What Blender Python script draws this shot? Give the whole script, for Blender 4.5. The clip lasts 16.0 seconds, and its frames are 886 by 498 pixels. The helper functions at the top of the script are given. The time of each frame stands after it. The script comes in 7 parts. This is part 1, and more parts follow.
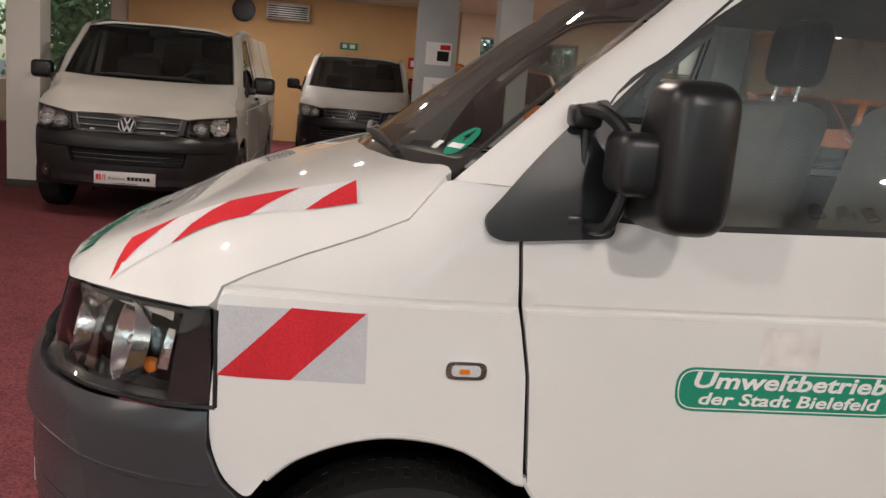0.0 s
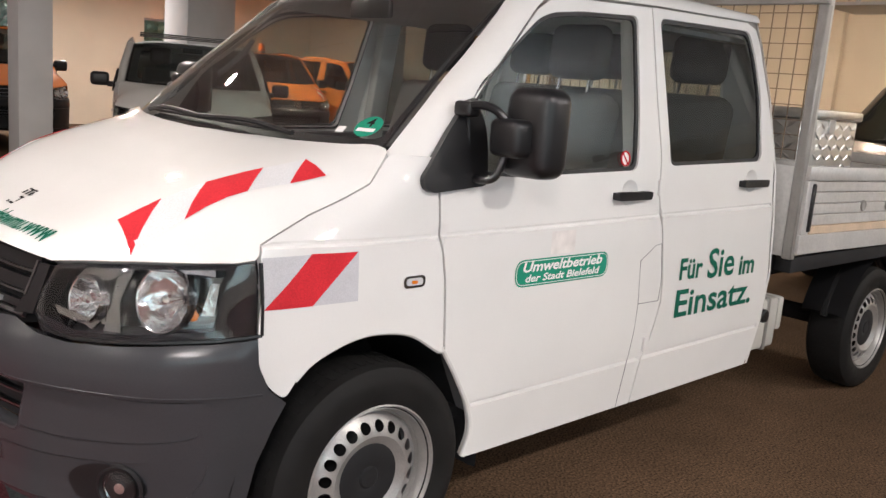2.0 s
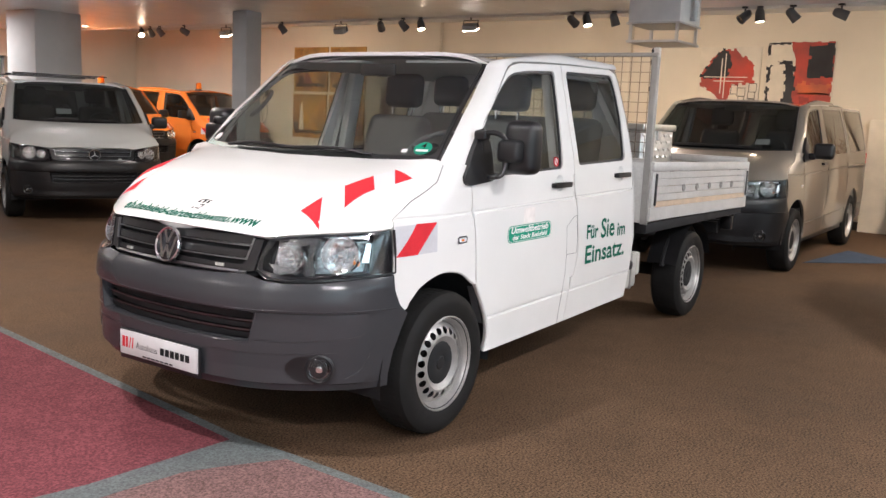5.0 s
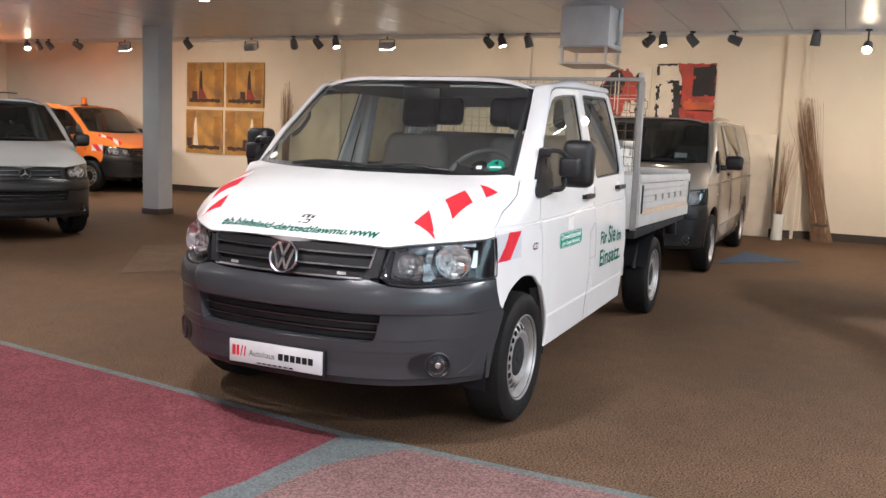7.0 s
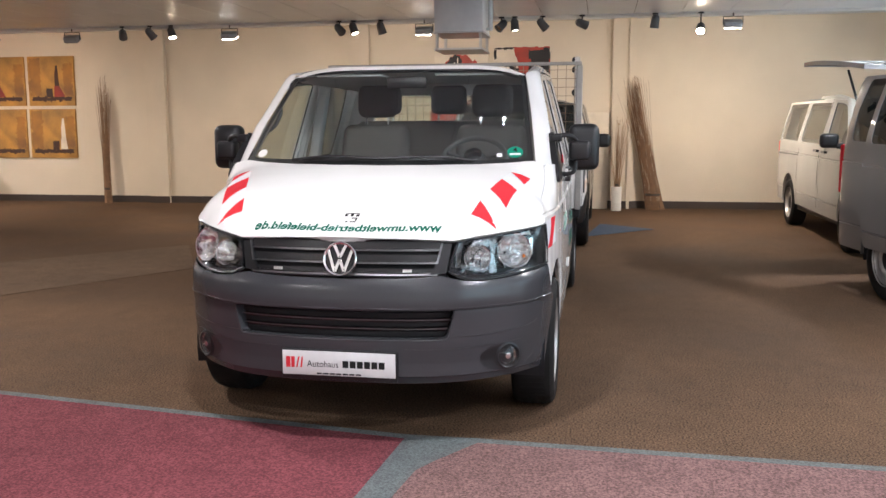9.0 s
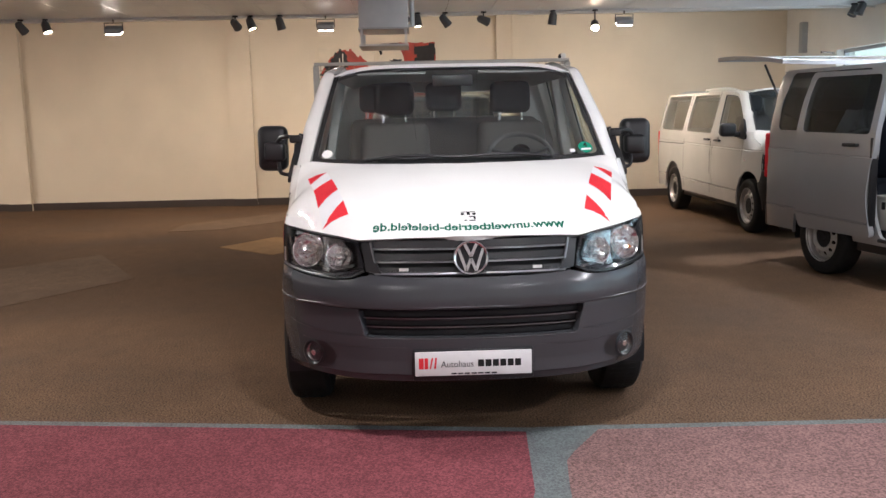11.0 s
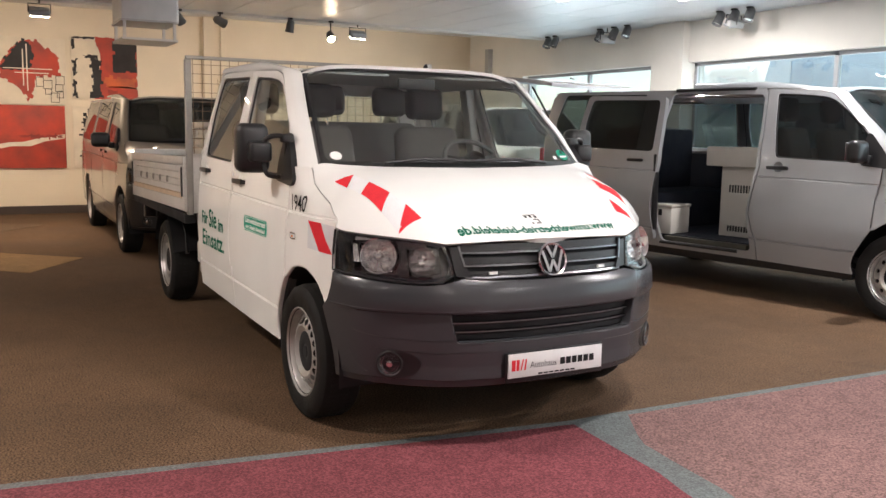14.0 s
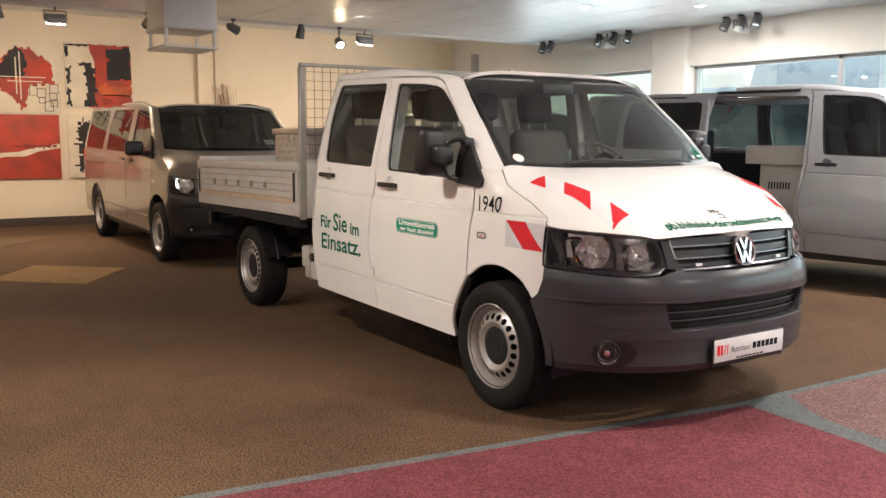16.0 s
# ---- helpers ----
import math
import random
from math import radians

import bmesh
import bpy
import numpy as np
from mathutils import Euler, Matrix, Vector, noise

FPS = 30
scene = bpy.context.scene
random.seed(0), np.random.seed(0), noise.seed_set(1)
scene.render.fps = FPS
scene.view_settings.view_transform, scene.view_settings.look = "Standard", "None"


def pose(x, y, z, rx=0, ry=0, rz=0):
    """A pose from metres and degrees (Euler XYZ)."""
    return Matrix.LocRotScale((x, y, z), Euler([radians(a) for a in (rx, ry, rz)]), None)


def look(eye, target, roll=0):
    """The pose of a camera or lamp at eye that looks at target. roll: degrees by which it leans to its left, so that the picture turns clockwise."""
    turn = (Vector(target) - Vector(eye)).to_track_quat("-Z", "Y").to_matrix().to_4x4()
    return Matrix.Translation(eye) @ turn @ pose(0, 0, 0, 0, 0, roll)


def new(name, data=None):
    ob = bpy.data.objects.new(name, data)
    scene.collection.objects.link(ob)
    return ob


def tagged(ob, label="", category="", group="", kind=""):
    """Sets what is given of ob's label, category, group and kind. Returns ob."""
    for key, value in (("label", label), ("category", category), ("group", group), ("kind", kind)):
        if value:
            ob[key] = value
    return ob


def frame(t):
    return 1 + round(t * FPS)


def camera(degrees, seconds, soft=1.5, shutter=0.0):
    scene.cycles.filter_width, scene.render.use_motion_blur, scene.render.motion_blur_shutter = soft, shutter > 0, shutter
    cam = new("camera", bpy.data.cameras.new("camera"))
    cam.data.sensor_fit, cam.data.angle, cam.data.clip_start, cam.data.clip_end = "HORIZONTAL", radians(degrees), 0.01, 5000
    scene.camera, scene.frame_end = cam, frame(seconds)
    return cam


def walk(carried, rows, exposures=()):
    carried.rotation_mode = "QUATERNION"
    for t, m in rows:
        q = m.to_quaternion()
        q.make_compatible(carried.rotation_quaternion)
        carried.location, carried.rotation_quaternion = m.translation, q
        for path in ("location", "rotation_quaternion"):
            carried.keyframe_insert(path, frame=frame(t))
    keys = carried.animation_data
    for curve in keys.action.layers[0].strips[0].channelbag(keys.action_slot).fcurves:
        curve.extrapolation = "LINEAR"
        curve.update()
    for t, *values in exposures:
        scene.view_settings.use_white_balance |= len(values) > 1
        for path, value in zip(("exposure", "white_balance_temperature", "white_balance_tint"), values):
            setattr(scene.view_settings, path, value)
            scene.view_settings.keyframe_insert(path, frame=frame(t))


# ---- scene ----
cam = camera(53.5, 16.0)
PATH = [
    (0, (0.172, 2.458, 1.415), (-0.08, 0.506, 1.054), 4.8),
    (0.5, (0.5, 2.459, 1.4), (-0.069, 0.579, 1.025), 4.9),
    (1, (0.817, 2.507, 1.401), (-0.032, 0.736, 1.027), 5.0),
    (1.5, (1.157, 2.62, 1.434), (0.0, 1.033, 1.058), 4.9),
    (2, (1.48, 2.706, 1.443), (0.137, 1.27, 1.079), 4.6),
    (2.5, (1.833, 2.882, 1.451), (0.442, 1.489, 1.101), 4.5),
    (3, (2.135, 3.063, 1.447), (0.695, 1.72, 1.097), 4.6),
    (3.5, (2.409, 3.124, 1.457), (0.913, 1.842, 1.116), 3.6),
    (4, (2.683, 3.16, 1.471), (1.129, 1.944, 1.145), 2.9),
    (6.5, (4.059, 2.63, 1.442), (2.304, 1.706, 1.182), 2.7),
    (7, (4.226, 2.345, 1.448), (2.418, 1.53, 1.195), 2.3),
    (7.5, (4.38, 2.05, 1.44), (2.509, 1.393, 1.179), 1.0),
    (8, (4.496, 1.778, 1.434), (2.585, 1.255, 1.163), 0.8),
    (8.5, (4.528, 1.453, 1.458), (2.597, 1.009, 1.185), -0.4),
    (9, (4.548, 1.126, 1.439), (2.598, 0.779, 1.166), -0.2),
    (11.5, (4.685, -0.602, 1.473), (2.719, -0.376, 1.182), -1.3),
    (12, (4.596, -0.957, 1.449), (2.662, -0.539, 1.161), -0.8),
    (12.5, (4.488, -1.313, 1.438), (2.59, -0.749, 1.152), 0.2),
    (13, (4.332, -1.646, 1.442), (2.461, -0.996, 1.165), 0.8),
    (13.5, (4.228, -2.006, 1.444), (2.435, -1.16, 1.18), 1.0),
    (14, (4.091, -2.327, 1.431), (2.346, -1.386, 1.167), 1.0),
    (14.5, (3.944, -2.648, 1.424), (2.204, -1.697, 1.16), 0.5),
    (15, (3.863, -3.009, 1.431), (2.17, -1.977, 1.164), 0.2),
    (15.5, (3.727, -3.297, 1.419), (2.047, -2.243, 1.155), 0.1),
    (16, (3.583, -3.587, 1.409), (1.927, -2.494, 1.157), 0.2),
]
walk(cam, [(t, look(eye, target, roll)) for t, eye, target, roll in PATH], [(0, 0.52, 6900, 15), (1.5, 0.82, 6650, 15), (3.5, 1.18, 6400, 15), (6.5, 1.25, 6000, 13), (9, 1.25, 5900, 13), (11.5, 1.1, 6000, 14), (12.5, 1.12, 6050, 14), (14, 1.25, 6450, 14), (16, 1.28, 6750, 14)])

from mathutils import geometry

# ---------------- world, lights ----------------
world = bpy.data.worlds.new("world")
scene.world = world
world.use_nodes = True
_wn = world.node_tree.nodes
_sky = _wn.new("ShaderNodeTexSky")
_sky.sky_type, _sky.sun_disc, _sky.sun_elevation, _sky.sun_rotation = "NISHITA", False, radians(66), radians(125)
world.node_tree.links.new(_sky.outputs[0], _wn["Background"].inputs[0])
_wn["Background"].inputs[1].default_value = 0.15

CEIL, CEIL_HIGH = 3.02, 3.32
WARM = (1.0, 0.82, 0.62)
SOFT = (1.0, 0.96, 0.91)
TAN_LIGHT = (1.0, 0.91, 0.80)


def lamp(kind, name, m, watts, colour, size=0.1, spot=None, blend=0.6):
    d = bpy.data.lights.new(name, kind)
    d.energy, d.color = watts, colour
    if kind == "AREA":
        d.shape, d.size = "DISK", size
    else:
        d.shadow_soft_size = size
    if kind == "SPOT":
        d.spot_size, d.spot_blend = radians(spot), blend
    ob = new(name, d)
    ob.matrix_world = m
    return ob


# ---------------- materials ----------------
def material(name, colour, rough=0.5, metal=0.0, coat=0.0, vary=0.12, scale=6.0, grain=0.0, grain_scale=300.0, stain=0.0,
             emit=0.0, bump=0.0, bump_scale=200.0, sheen=0.0):
    """A principled surface with broad stains, fine grain and relief, in object metres."""
    m = bpy.data.materials.new(name)
    m.use_nodes = True
    nt = m.node_tree
    b = nt.nodes["Principled BSDF"]
    b.inputs["Roughness"].default_value, b.inputs["Metallic"].default_value = rough, metal
    b.inputs["Coat Weight"].default_value, b.inputs["Coat Roughness"].default_value = coat, 0.02
    b.inputs["Specular IOR Level"].default_value = 0.12 if coat > 0.5 and not metal else 0.5
    b.inputs["Sheen Weight"].default_value = sheen
    tc = nt.nodes.new("ShaderNodeTexCoord")
    n1 = nt.nodes.new("ShaderNodeTexNoise")
    n1.inputs["Scale"].default_value, n1.inputs["Detail"].default_value = scale, 6
    n2 = nt.nodes.new("ShaderNodeTexNoise")
    n2.inputs["Scale"].default_value, n2.inputs["Detail"].default_value = grain_scale, 3
    for n in (n1, n2):
        nt.links.new(tc.outputs["Object"], n.inputs["Vector"])
    r1 = nt.nodes.new("ShaderNodeMapRange")
    r1.inputs[1].default_value, r1.inputs[2].default_value = 0.3, 0.7
    r1.inputs[3].default_value, r1.inputs[4].default_value = 1 - vary, 1 + vary
    nt.links.new(n1.outputs["Fac"], r1.inputs[0])
    r2 = nt.nodes.new("ShaderNodeMapRange")
    r2.inputs[1].default_value, r2.inputs[2].default_value = 0.35, 0.65
    r2.inputs[3].default_value, r2.inputs[4].default_value = 1 - grain, 1 + grain
    nt.links.new(n2.outputs["Fac"], r2.inputs[0])
    mul = nt.nodes.new("ShaderNodeMath")
    mul.operation = "MULTIPLY"
    nt.links.new(r1.outputs[0], mul.inputs[0])
    nt.links.new(r2.outputs[0], mul.inputs[1])
    sc = nt.nodes.new("ShaderNodeVectorMath")
    sc.operation = "SCALE"
    sc.inputs[0].default_value = colour
    nt.links.new(mul.outputs[0], sc.inputs["Scale"])
    nt.links.new(sc.outputs[0], b.inputs["Base Color"])
    rr = nt.nodes.new("ShaderNodeMapRange")
    rr.inputs[1].default_value, rr.inputs[2].default_value = 0.3, 0.7
    rr.inputs[3].default_value, rr.inputs[4].default_value = max(rough * (1 - vary), 0.02), min(rough * (1 + vary) + 0.02, 1)
    nt.links.new(n1.outputs["Fac"], rr.inputs[0])
    nt.links.new(rr.outputs[0], b.inputs["Roughness"])
    if bump:
        n3 = nt.nodes.new("ShaderNodeTexNoise")
        n3.inputs["Scale"].default_value, n3.inputs["Detail"].default_value = bump_scale, 4
        nt.links.new(tc.outputs["Object"], n3.inputs["Vector"])
        bp = nt.nodes.new("ShaderNodeBump")
        bp.inputs["Strength"].default_value, bp.inputs["Distance"].default_value = bump, 0.01
        nt.links.new(n3.outputs["Fac"], bp.inputs["Height"])
        nt.links.new(bp.outputs[0], b.inputs["Normal"])
    if emit:
        b.inputs["Emission Color"].default_value = (*colour, 1)
        b.inputs["Emission Strength"].default_value = emit
    return m


def glass(name, tint, gloss=1.0, base=0.075):
    """A thin pane: what is behind it tinted, and a mirror gloss by Fresnel."""
    m = bpy.data.materials.new(name)
    m.use_nodes = True
    nt = m.node_tree
    nt.nodes.remove(nt.nodes["Principled BSDF"])
    tr, gl, mx, lw, pw, ma = (nt.nodes.new("ShaderNode" + k) for k in ("BsdfTransparent", "BsdfGlossy", "MixShader", "LayerWeight", "Math", "Math"))
    tr.inputs[0].default_value = (*tint, 1)
    gl.inputs["Roughness"].default_value = 0.01
    gl.inputs[0].default_value = (gloss, gloss, gloss, 1)
    lw.inputs[0].default_value = 0.5
    pw.operation, ma.operation = "POWER", "MULTIPLY_ADD"
    pw.inputs[1].default_value, ma.inputs[1].default_value, ma.inputs[2].default_value = 5.0, 0.92, base
    nt.links.new(lw.outputs["Facing"], pw.inputs[0])
    nt.links.new(pw.outputs[0], ma.inputs[0])
    nt.links.new(ma.outputs[0], mx.inputs[0])
    nt.links.new(tr.outputs[0], mx.inputs[1])
    nt.links.new(gl.outputs[0], mx.inputs[2])
    nt.links.new(mx.outputs[0], nt.nodes["Material Output"].inputs[0])
    return m


def carpet(name, colour, speck, patch):
    """Needle felt: fibre speckle, worn paths and broad patches."""
    m = material(name, colour, rough=0.95, vary=patch, scale=0.7, grain=speck, grain_scale=100, bump=0.5, bump_scale=130)
    nt = m.node_tree
    nt.nodes["Principled BSDF"].inputs["Specular IOR Level"].default_value = 0.1
    sc = [n for n in nt.nodes if n.type == "VECT_MATH"][0]
    b = nt.nodes["Principled BSDF"]
    tc = [n for n in nt.nodes if n.type == "TEX_COORD"][0]
    w = nt.nodes.new("ShaderNodeTexNoise")
    w.inputs["Scale"].default_value, w.inputs["Detail"].default_value, w.inputs["Roughness"].default_value = 5, 10, 0.8
    nt.links.new(tc.outputs["Object"], w.inputs["Vector"])
    r = nt.nodes.new("ShaderNodeMapRange")
    r.inputs[1].default_value, r.inputs[2].default_value, r.inputs[3].default_value, r.inputs[4].default_value = 0.3, 0.7, 0.80, 1.20
    nt.links.new(w.outputs["Fac"], r.inputs[0])
    s2 = nt.nodes.new("ShaderNodeVectorMath")
    s2.operation = "SCALE"
    nt.links.new(sc.outputs[0], s2.inputs[0])
    nt.links.new(r.outputs[0], s2.inputs["Scale"])
    nt.links.new(s2.outputs[0], b.inputs["Base Color"])
    return m


WHITE = material("white_paint", (0.77, 0.76, 0.735), 0.55, coat=1.0, vary=0.04, scale=2.0, grain=0.01)
OLDWHITE = material("aged_white_paint", (0.52, 0.51, 0.47), 0.55, coat=0.8, vary=0.06, scale=2.0)
SILVER = material("silver_paint", (0.39, 0.405, 0.42), 0.34, metal=0.55, coat=1.0, vary=0.05, scale=2.0, grain=0.06, grain_scale=900)
BRONZE = material("bronze_silver_paint", (0.31, 0.275, 0.235), 0.36, metal=0.55, coat=1.0, vary=0.05, scale=2.0, grain=0.06, grain_scale=900)
ORANGE = material("orange_paint", (0.72, 0.20, 0.03), 0.55, coat=0.9, vary=0.06, scale=2.0)
PALESILVER = material("pale_silver_paint", (0.62, 0.63, 0.61), 0.4, metal=0.15, coat=1.0, vary=0.05, scale=2.0)
PLASTIC = material("grey_bumper_plastic", (0.041, 0.042, 0.046), 0.24, vary=0.03, scale=3, grain=0.04)
DARKPLASTIC = material("black_plastic", (0.010, 0.010, 0.011), 0.34, vary=0.15, scale=8, bump=0.06, bump_scale=600)
TRIM = material("black_rubber", (0.012, 0.012, 0.013), 0.45, vary=0.1)
BLACK = material("dark_cavity", (0.006, 0.006, 0.007), 0.8, vary=0.1)
TYRE = material("tyre_rubber", (0.017, 0.0165, 0.016), 0.58, vary=0.2, scale=10, bump=0.1, bump_scale=300)
STEEL = material("silver_wheel_paint", (0.42, 0.41, 0.395), 0.38, metal=0.6, vary=0.12, scale=15, grain=0.08)
CHROME = material("chrome", (0.88, 0.88, 0.88), 0.16, metal=1.0, vary=0.05)
ALU = material("dull_aluminium", (0.56, 0.55, 0.53), 0.42, metal=0.65, vary=0.10, scale=7, grain=0.06, grain_scale=90, bump=0.05, bump_scale=90)
GALV = material("dull_galvanised_steel", (0.34, 0.33, 0.31), 0.5, metal=0.5, vary=0.12, scale=12, grain=0.06)
ALUW = material("anodised_aluminium_board", (0.60, 0.59, 0.57), 0.45, metal=0.4, vary=0.08, scale=5, grain=0.05, grain_scale=60)
GLASS = glass("clear_glass", (0.78, 0.84, 0.81), base=0.115)
TINT = glass("tinted_glass", (0.07, 0.085, 0.085))
VANGLASS = glass("shaded_van_glass", (0.20, 0.23, 0.23))
REARTINT = glass("rear_door_glass", (0.32, 0.36, 0.36))
LENS = glass("lamp_lens", (0.92, 0.93, 0.93), base=0.045)
REFLECTOR = material("faceted_reflector", (0.86, 0.86, 0.86), 0.13, metal=1.0, vary=0.1, scale=30, bump=0.15, bump_scale=60)
SMOKED = material("smoked_chrome", (0.28, 0.28, 0.28), 0.12, metal=1.0, vary=0.1, scale=30, bump=0.35, bump_scale=26)
GLOSSBLACK = material("gloss_black_plastic", (0.012, 0.012, 0.014), 0.16, vary=0.1, coat=1.0)
SATIN = material("satin_grey_lip", (0.26, 0.265, 0.275), 0.30, metal=1.0, vary=0.1)
RESIDUE = material("faded_sticker_patch", (0.74, 0.70, 0.67), 0.4, vary=0.12, scale=25)
BRIGHTALU = material("bright_aluminium", (0.66, 0.65, 0.63), 0.36, metal=1.0, vary=0.08, scale=20)
WIRE = material("dull_brown_wire", (0.27, 0.21, 0.15), 0.55, metal=0.3, vary=0.15, scale=20)
PALEWOOD = material("pale_wood_strip", (0.60, 0.46, 0.33), 0.6, vary=0.12, scale=9, grain=0.1)
LAMPBODY = material("grey_lamp_housing", (0.10, 0.10, 0.105), 0.3, metal=0.5, vary=0.1, bump=0.3, bump_scale=40)
AMBER = material("amber_lens", (0.75, 0.20, 0.02), 0.12, coat=1.0, vary=0.05)
REDFILM = material("red_reflective_film", (0.62, 0.035, 0.045), 0.75, vary=0.08, scale=12, grain=0.10, grain_scale=250)
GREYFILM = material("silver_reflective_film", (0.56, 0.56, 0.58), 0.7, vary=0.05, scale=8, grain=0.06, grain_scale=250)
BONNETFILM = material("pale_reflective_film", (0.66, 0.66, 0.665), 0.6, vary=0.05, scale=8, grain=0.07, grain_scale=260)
GREEN = material("green_lettering", (0.016, 0.120, 0.080), 0.8, vary=0.06)
GREENLIGHT = material("green_badge", (0.02, 0.27, 0.17), 0.7, vary=0.06)
LETTER = material("black_lettering", (0.02, 0.02, 0.02), 0.7, vary=0.1)
PLATE = material("printed_plastic_plate", (0.60, 0.59, 0.585), 0.45, vary=0.05, scale=12)
PAPER = material("white_paper", (0.82, 0.81, 0.79), 0.7, vary=0.04)
HEADREST = material("dark_headrest_cloth", (0.035, 0.035, 0.036), 0.9, vary=0.12, scale=15, bump=0.15, bump_scale=500)
SEAT = material("grey_seat_cloth", (0.115, 0.108, 0.10), 0.92, vary=0.15, scale=20, grain=0.15, grain_scale=500, bump=0.2, bump_scale=500)
CABIN = material("grey_cabin_plastic", (0.12, 0.12, 0.12), 0.7, vary=0.1, bump=0.1, bump_scale=400)
LINING = material("pale_headlining", (0.48, 0.48, 0.46), 0.9, vary=0.06)
DASH = material("dark_dashboard", (0.06, 0.061, 0.063), 0.62, vary=0.12, bump=0.15, bump_scale=400)
WOOD = material("plywood", (0.48, 0.33, 0.17), 0.6, vary=0.15, scale=12, grain=0.15)

TYRE.node_tree.nodes["Principled BSDF"].inputs["Specular IOR Level"].default_value = 0.10
for _m in (REDFILM, GREYFILM, GREEN, GREENLIGHT, LETTER):
    _m.node_tree.nodes["Principled BSDF"].inputs["Specular IOR Level"].default_value = 0.03


# ---------------- mesh helpers ----------------
def part(name, bm, mat, parent=None, label="", m=None):
    """Links a bmesh as one mesh object under a thing or a part."""
    me = bpy.data.meshes.new(name)
    bm.to_mesh(me)
    bm.free()
    me.set_sharp_from_angle(angle=0.62)
    me.materials.append(mat)
    ob = new(name, me)
    if parent is not None:
        ob.parent = parent
    if m is not None:
        ob.matrix_basis = m
    if label:
        ob["label"] = label
    return ob


def thing(name, label, category, m=None, group="", kind=""):
    ob = new(name)
    ob.empty_display_size = 0.1
    if m is not None:
        ob.matrix_basis = m
    return tagged(ob, label, category, group, kind)


def box_bm(x0, x1, y0, y1, z0, z1, bevel=0.0, seg=2):
    bm = bmesh.new()
    r = bmesh.ops.create_cube(bm, size=1.0)
    bmesh.ops.transform(bm, matrix=Matrix.Translation(((x0 + x1) / 2, (y0 + y1) / 2, (z0 + z1) / 2)) @ Matrix.Diagonal((x1 - x0, y1 - y0, z1 - z0, 1)), verts=r["verts"])
    if bevel:
        bmesh.ops.bevel(bm, geom=bm.edges[:], offset=bevel, segments=seg, profile=0.5, affect="EDGES")
        for f in bm.faces:
            f.smooth = True
    return bm


def join_bm(*bms):
    """All in one bmesh."""
    out = bmesh.new()
    for b in bms:
        me = bpy.data.meshes.new("tmp")
        b.to_mesh(me)
        b.free()
        out.from_mesh(me)
        bpy.data.meshes.remove(me)
    return out


def lathe_bm(profile, seg=48, closed=False):
    """Turns rows of (radius, y) round the y axis."""
    bm = bmesh.new()
    rings = [[bm.verts.new((r * math.cos(2 * math.pi * k / seg), y, r * math.sin(2 * math.pi * k / seg))) for k in range(seg)] for r, y in profile]
    pairs = list(zip(rings, rings[1:])) + ([(rings[-1], rings[0])] if closed else [])
    for a, b in pairs:
        for k in range(seg):
            f = bm.faces.new((a[k], a[(k + 1) % seg], b[(k + 1) % seg], b[k]))
            f.smooth = True
    bmesh.ops.remove_doubles(bm, verts=bm.verts, dist=1e-5)
    bmesh.ops.recalc_face_normals(bm, faces=bm.faces)
    return bm


def tube_bm(points, r, seg=10, caps=True):
    """A round bar along points."""
    bm = bmesh.new()
    pts = [Vector(p) for p in points]
    rings, last = [], None
    for i, p in enumerate(pts):
        d = ((pts[i + 1] - p) if i == 0 else (p - pts[i - 1]) if i == len(pts) - 1 else (pts[i + 1] - p).normalized() + (p - pts[i - 1]).normalized()).normalized()
        side = (last - d * last.dot(d)) if last is not None else d.orthogonal()
        side.normalize()
        last = side
        up = d.cross(side)
        rr = r[i] if isinstance(r, (list, tuple)) else r
        rings.append([bm.verts.new(p + rr * (math.cos(2 * math.pi * k / seg) * side + math.sin(2 * math.pi * k / seg) * up)) for k in range(seg)])
    for a, b in zip(rings, rings[1:]):
        for k in range(seg):
            bm.faces.new((a[k], a[(k + 1) % seg], b[(k + 1) % seg], b[k])).smooth = True
    if caps:
        bm.faces.new(rings[0][::-1])
        bm.faces.new(rings[-1])
    bmesh.ops.recalc_face_normals(bm, faces=bm.faces)
    return bm


def smooth_path(points, n=6):
    """Catmull-Rom through points of any dimension."""
    p = [np.array(q, float) for q in points]
    p = [2 * p[0] - p[1]] + p + [2 * p[-1] - p[-2]]
    out = []
    for i in range(1, len(p) - 2):
        for k in range(n):
            t = k / n
            out.append(0.5 * (2 * p[i] + (p[i + 1] - p[i - 1]) * t + (2 * p[i - 1] - 5 * p[i] + 4 * p[i + 1] - p[i + 2]) * t * t + (3 * p[i] - p[i - 1] - 3 * p[i + 1] + p[i + 2]) * t ** 3))
    out.append(p[-2])
    return out


def rounded(poly, r, n=4):
    """Rounds the corners of a flat polygon; r is one radius or one a corner."""
    out, k = [], len(poly)
    for i, p in enumerate(poly):
        p, a, b = np.array(p, float), np.array(poly[i - 1], float), np.array(poly[(i + 1) % k], float)
        rad = r[i] if isinstance(r, (list, tuple)) else r
        da, db = np.linalg.norm(a - p), np.linalg.norm(b - p)
        c = min(rad, 0.45 * da, 0.45 * db)
        if c < 1e-4:
            out.append(tuple(p))
            continue
        pa, pb = p + (a - p) / da * c, p + (b - p) / db * c
        for j in range(n + 1):
            t = j / n
            out.append(tuple((1 - t) ** 2 * pa + 2 * t * (1 - t) * p + t * t * pb))
    return out


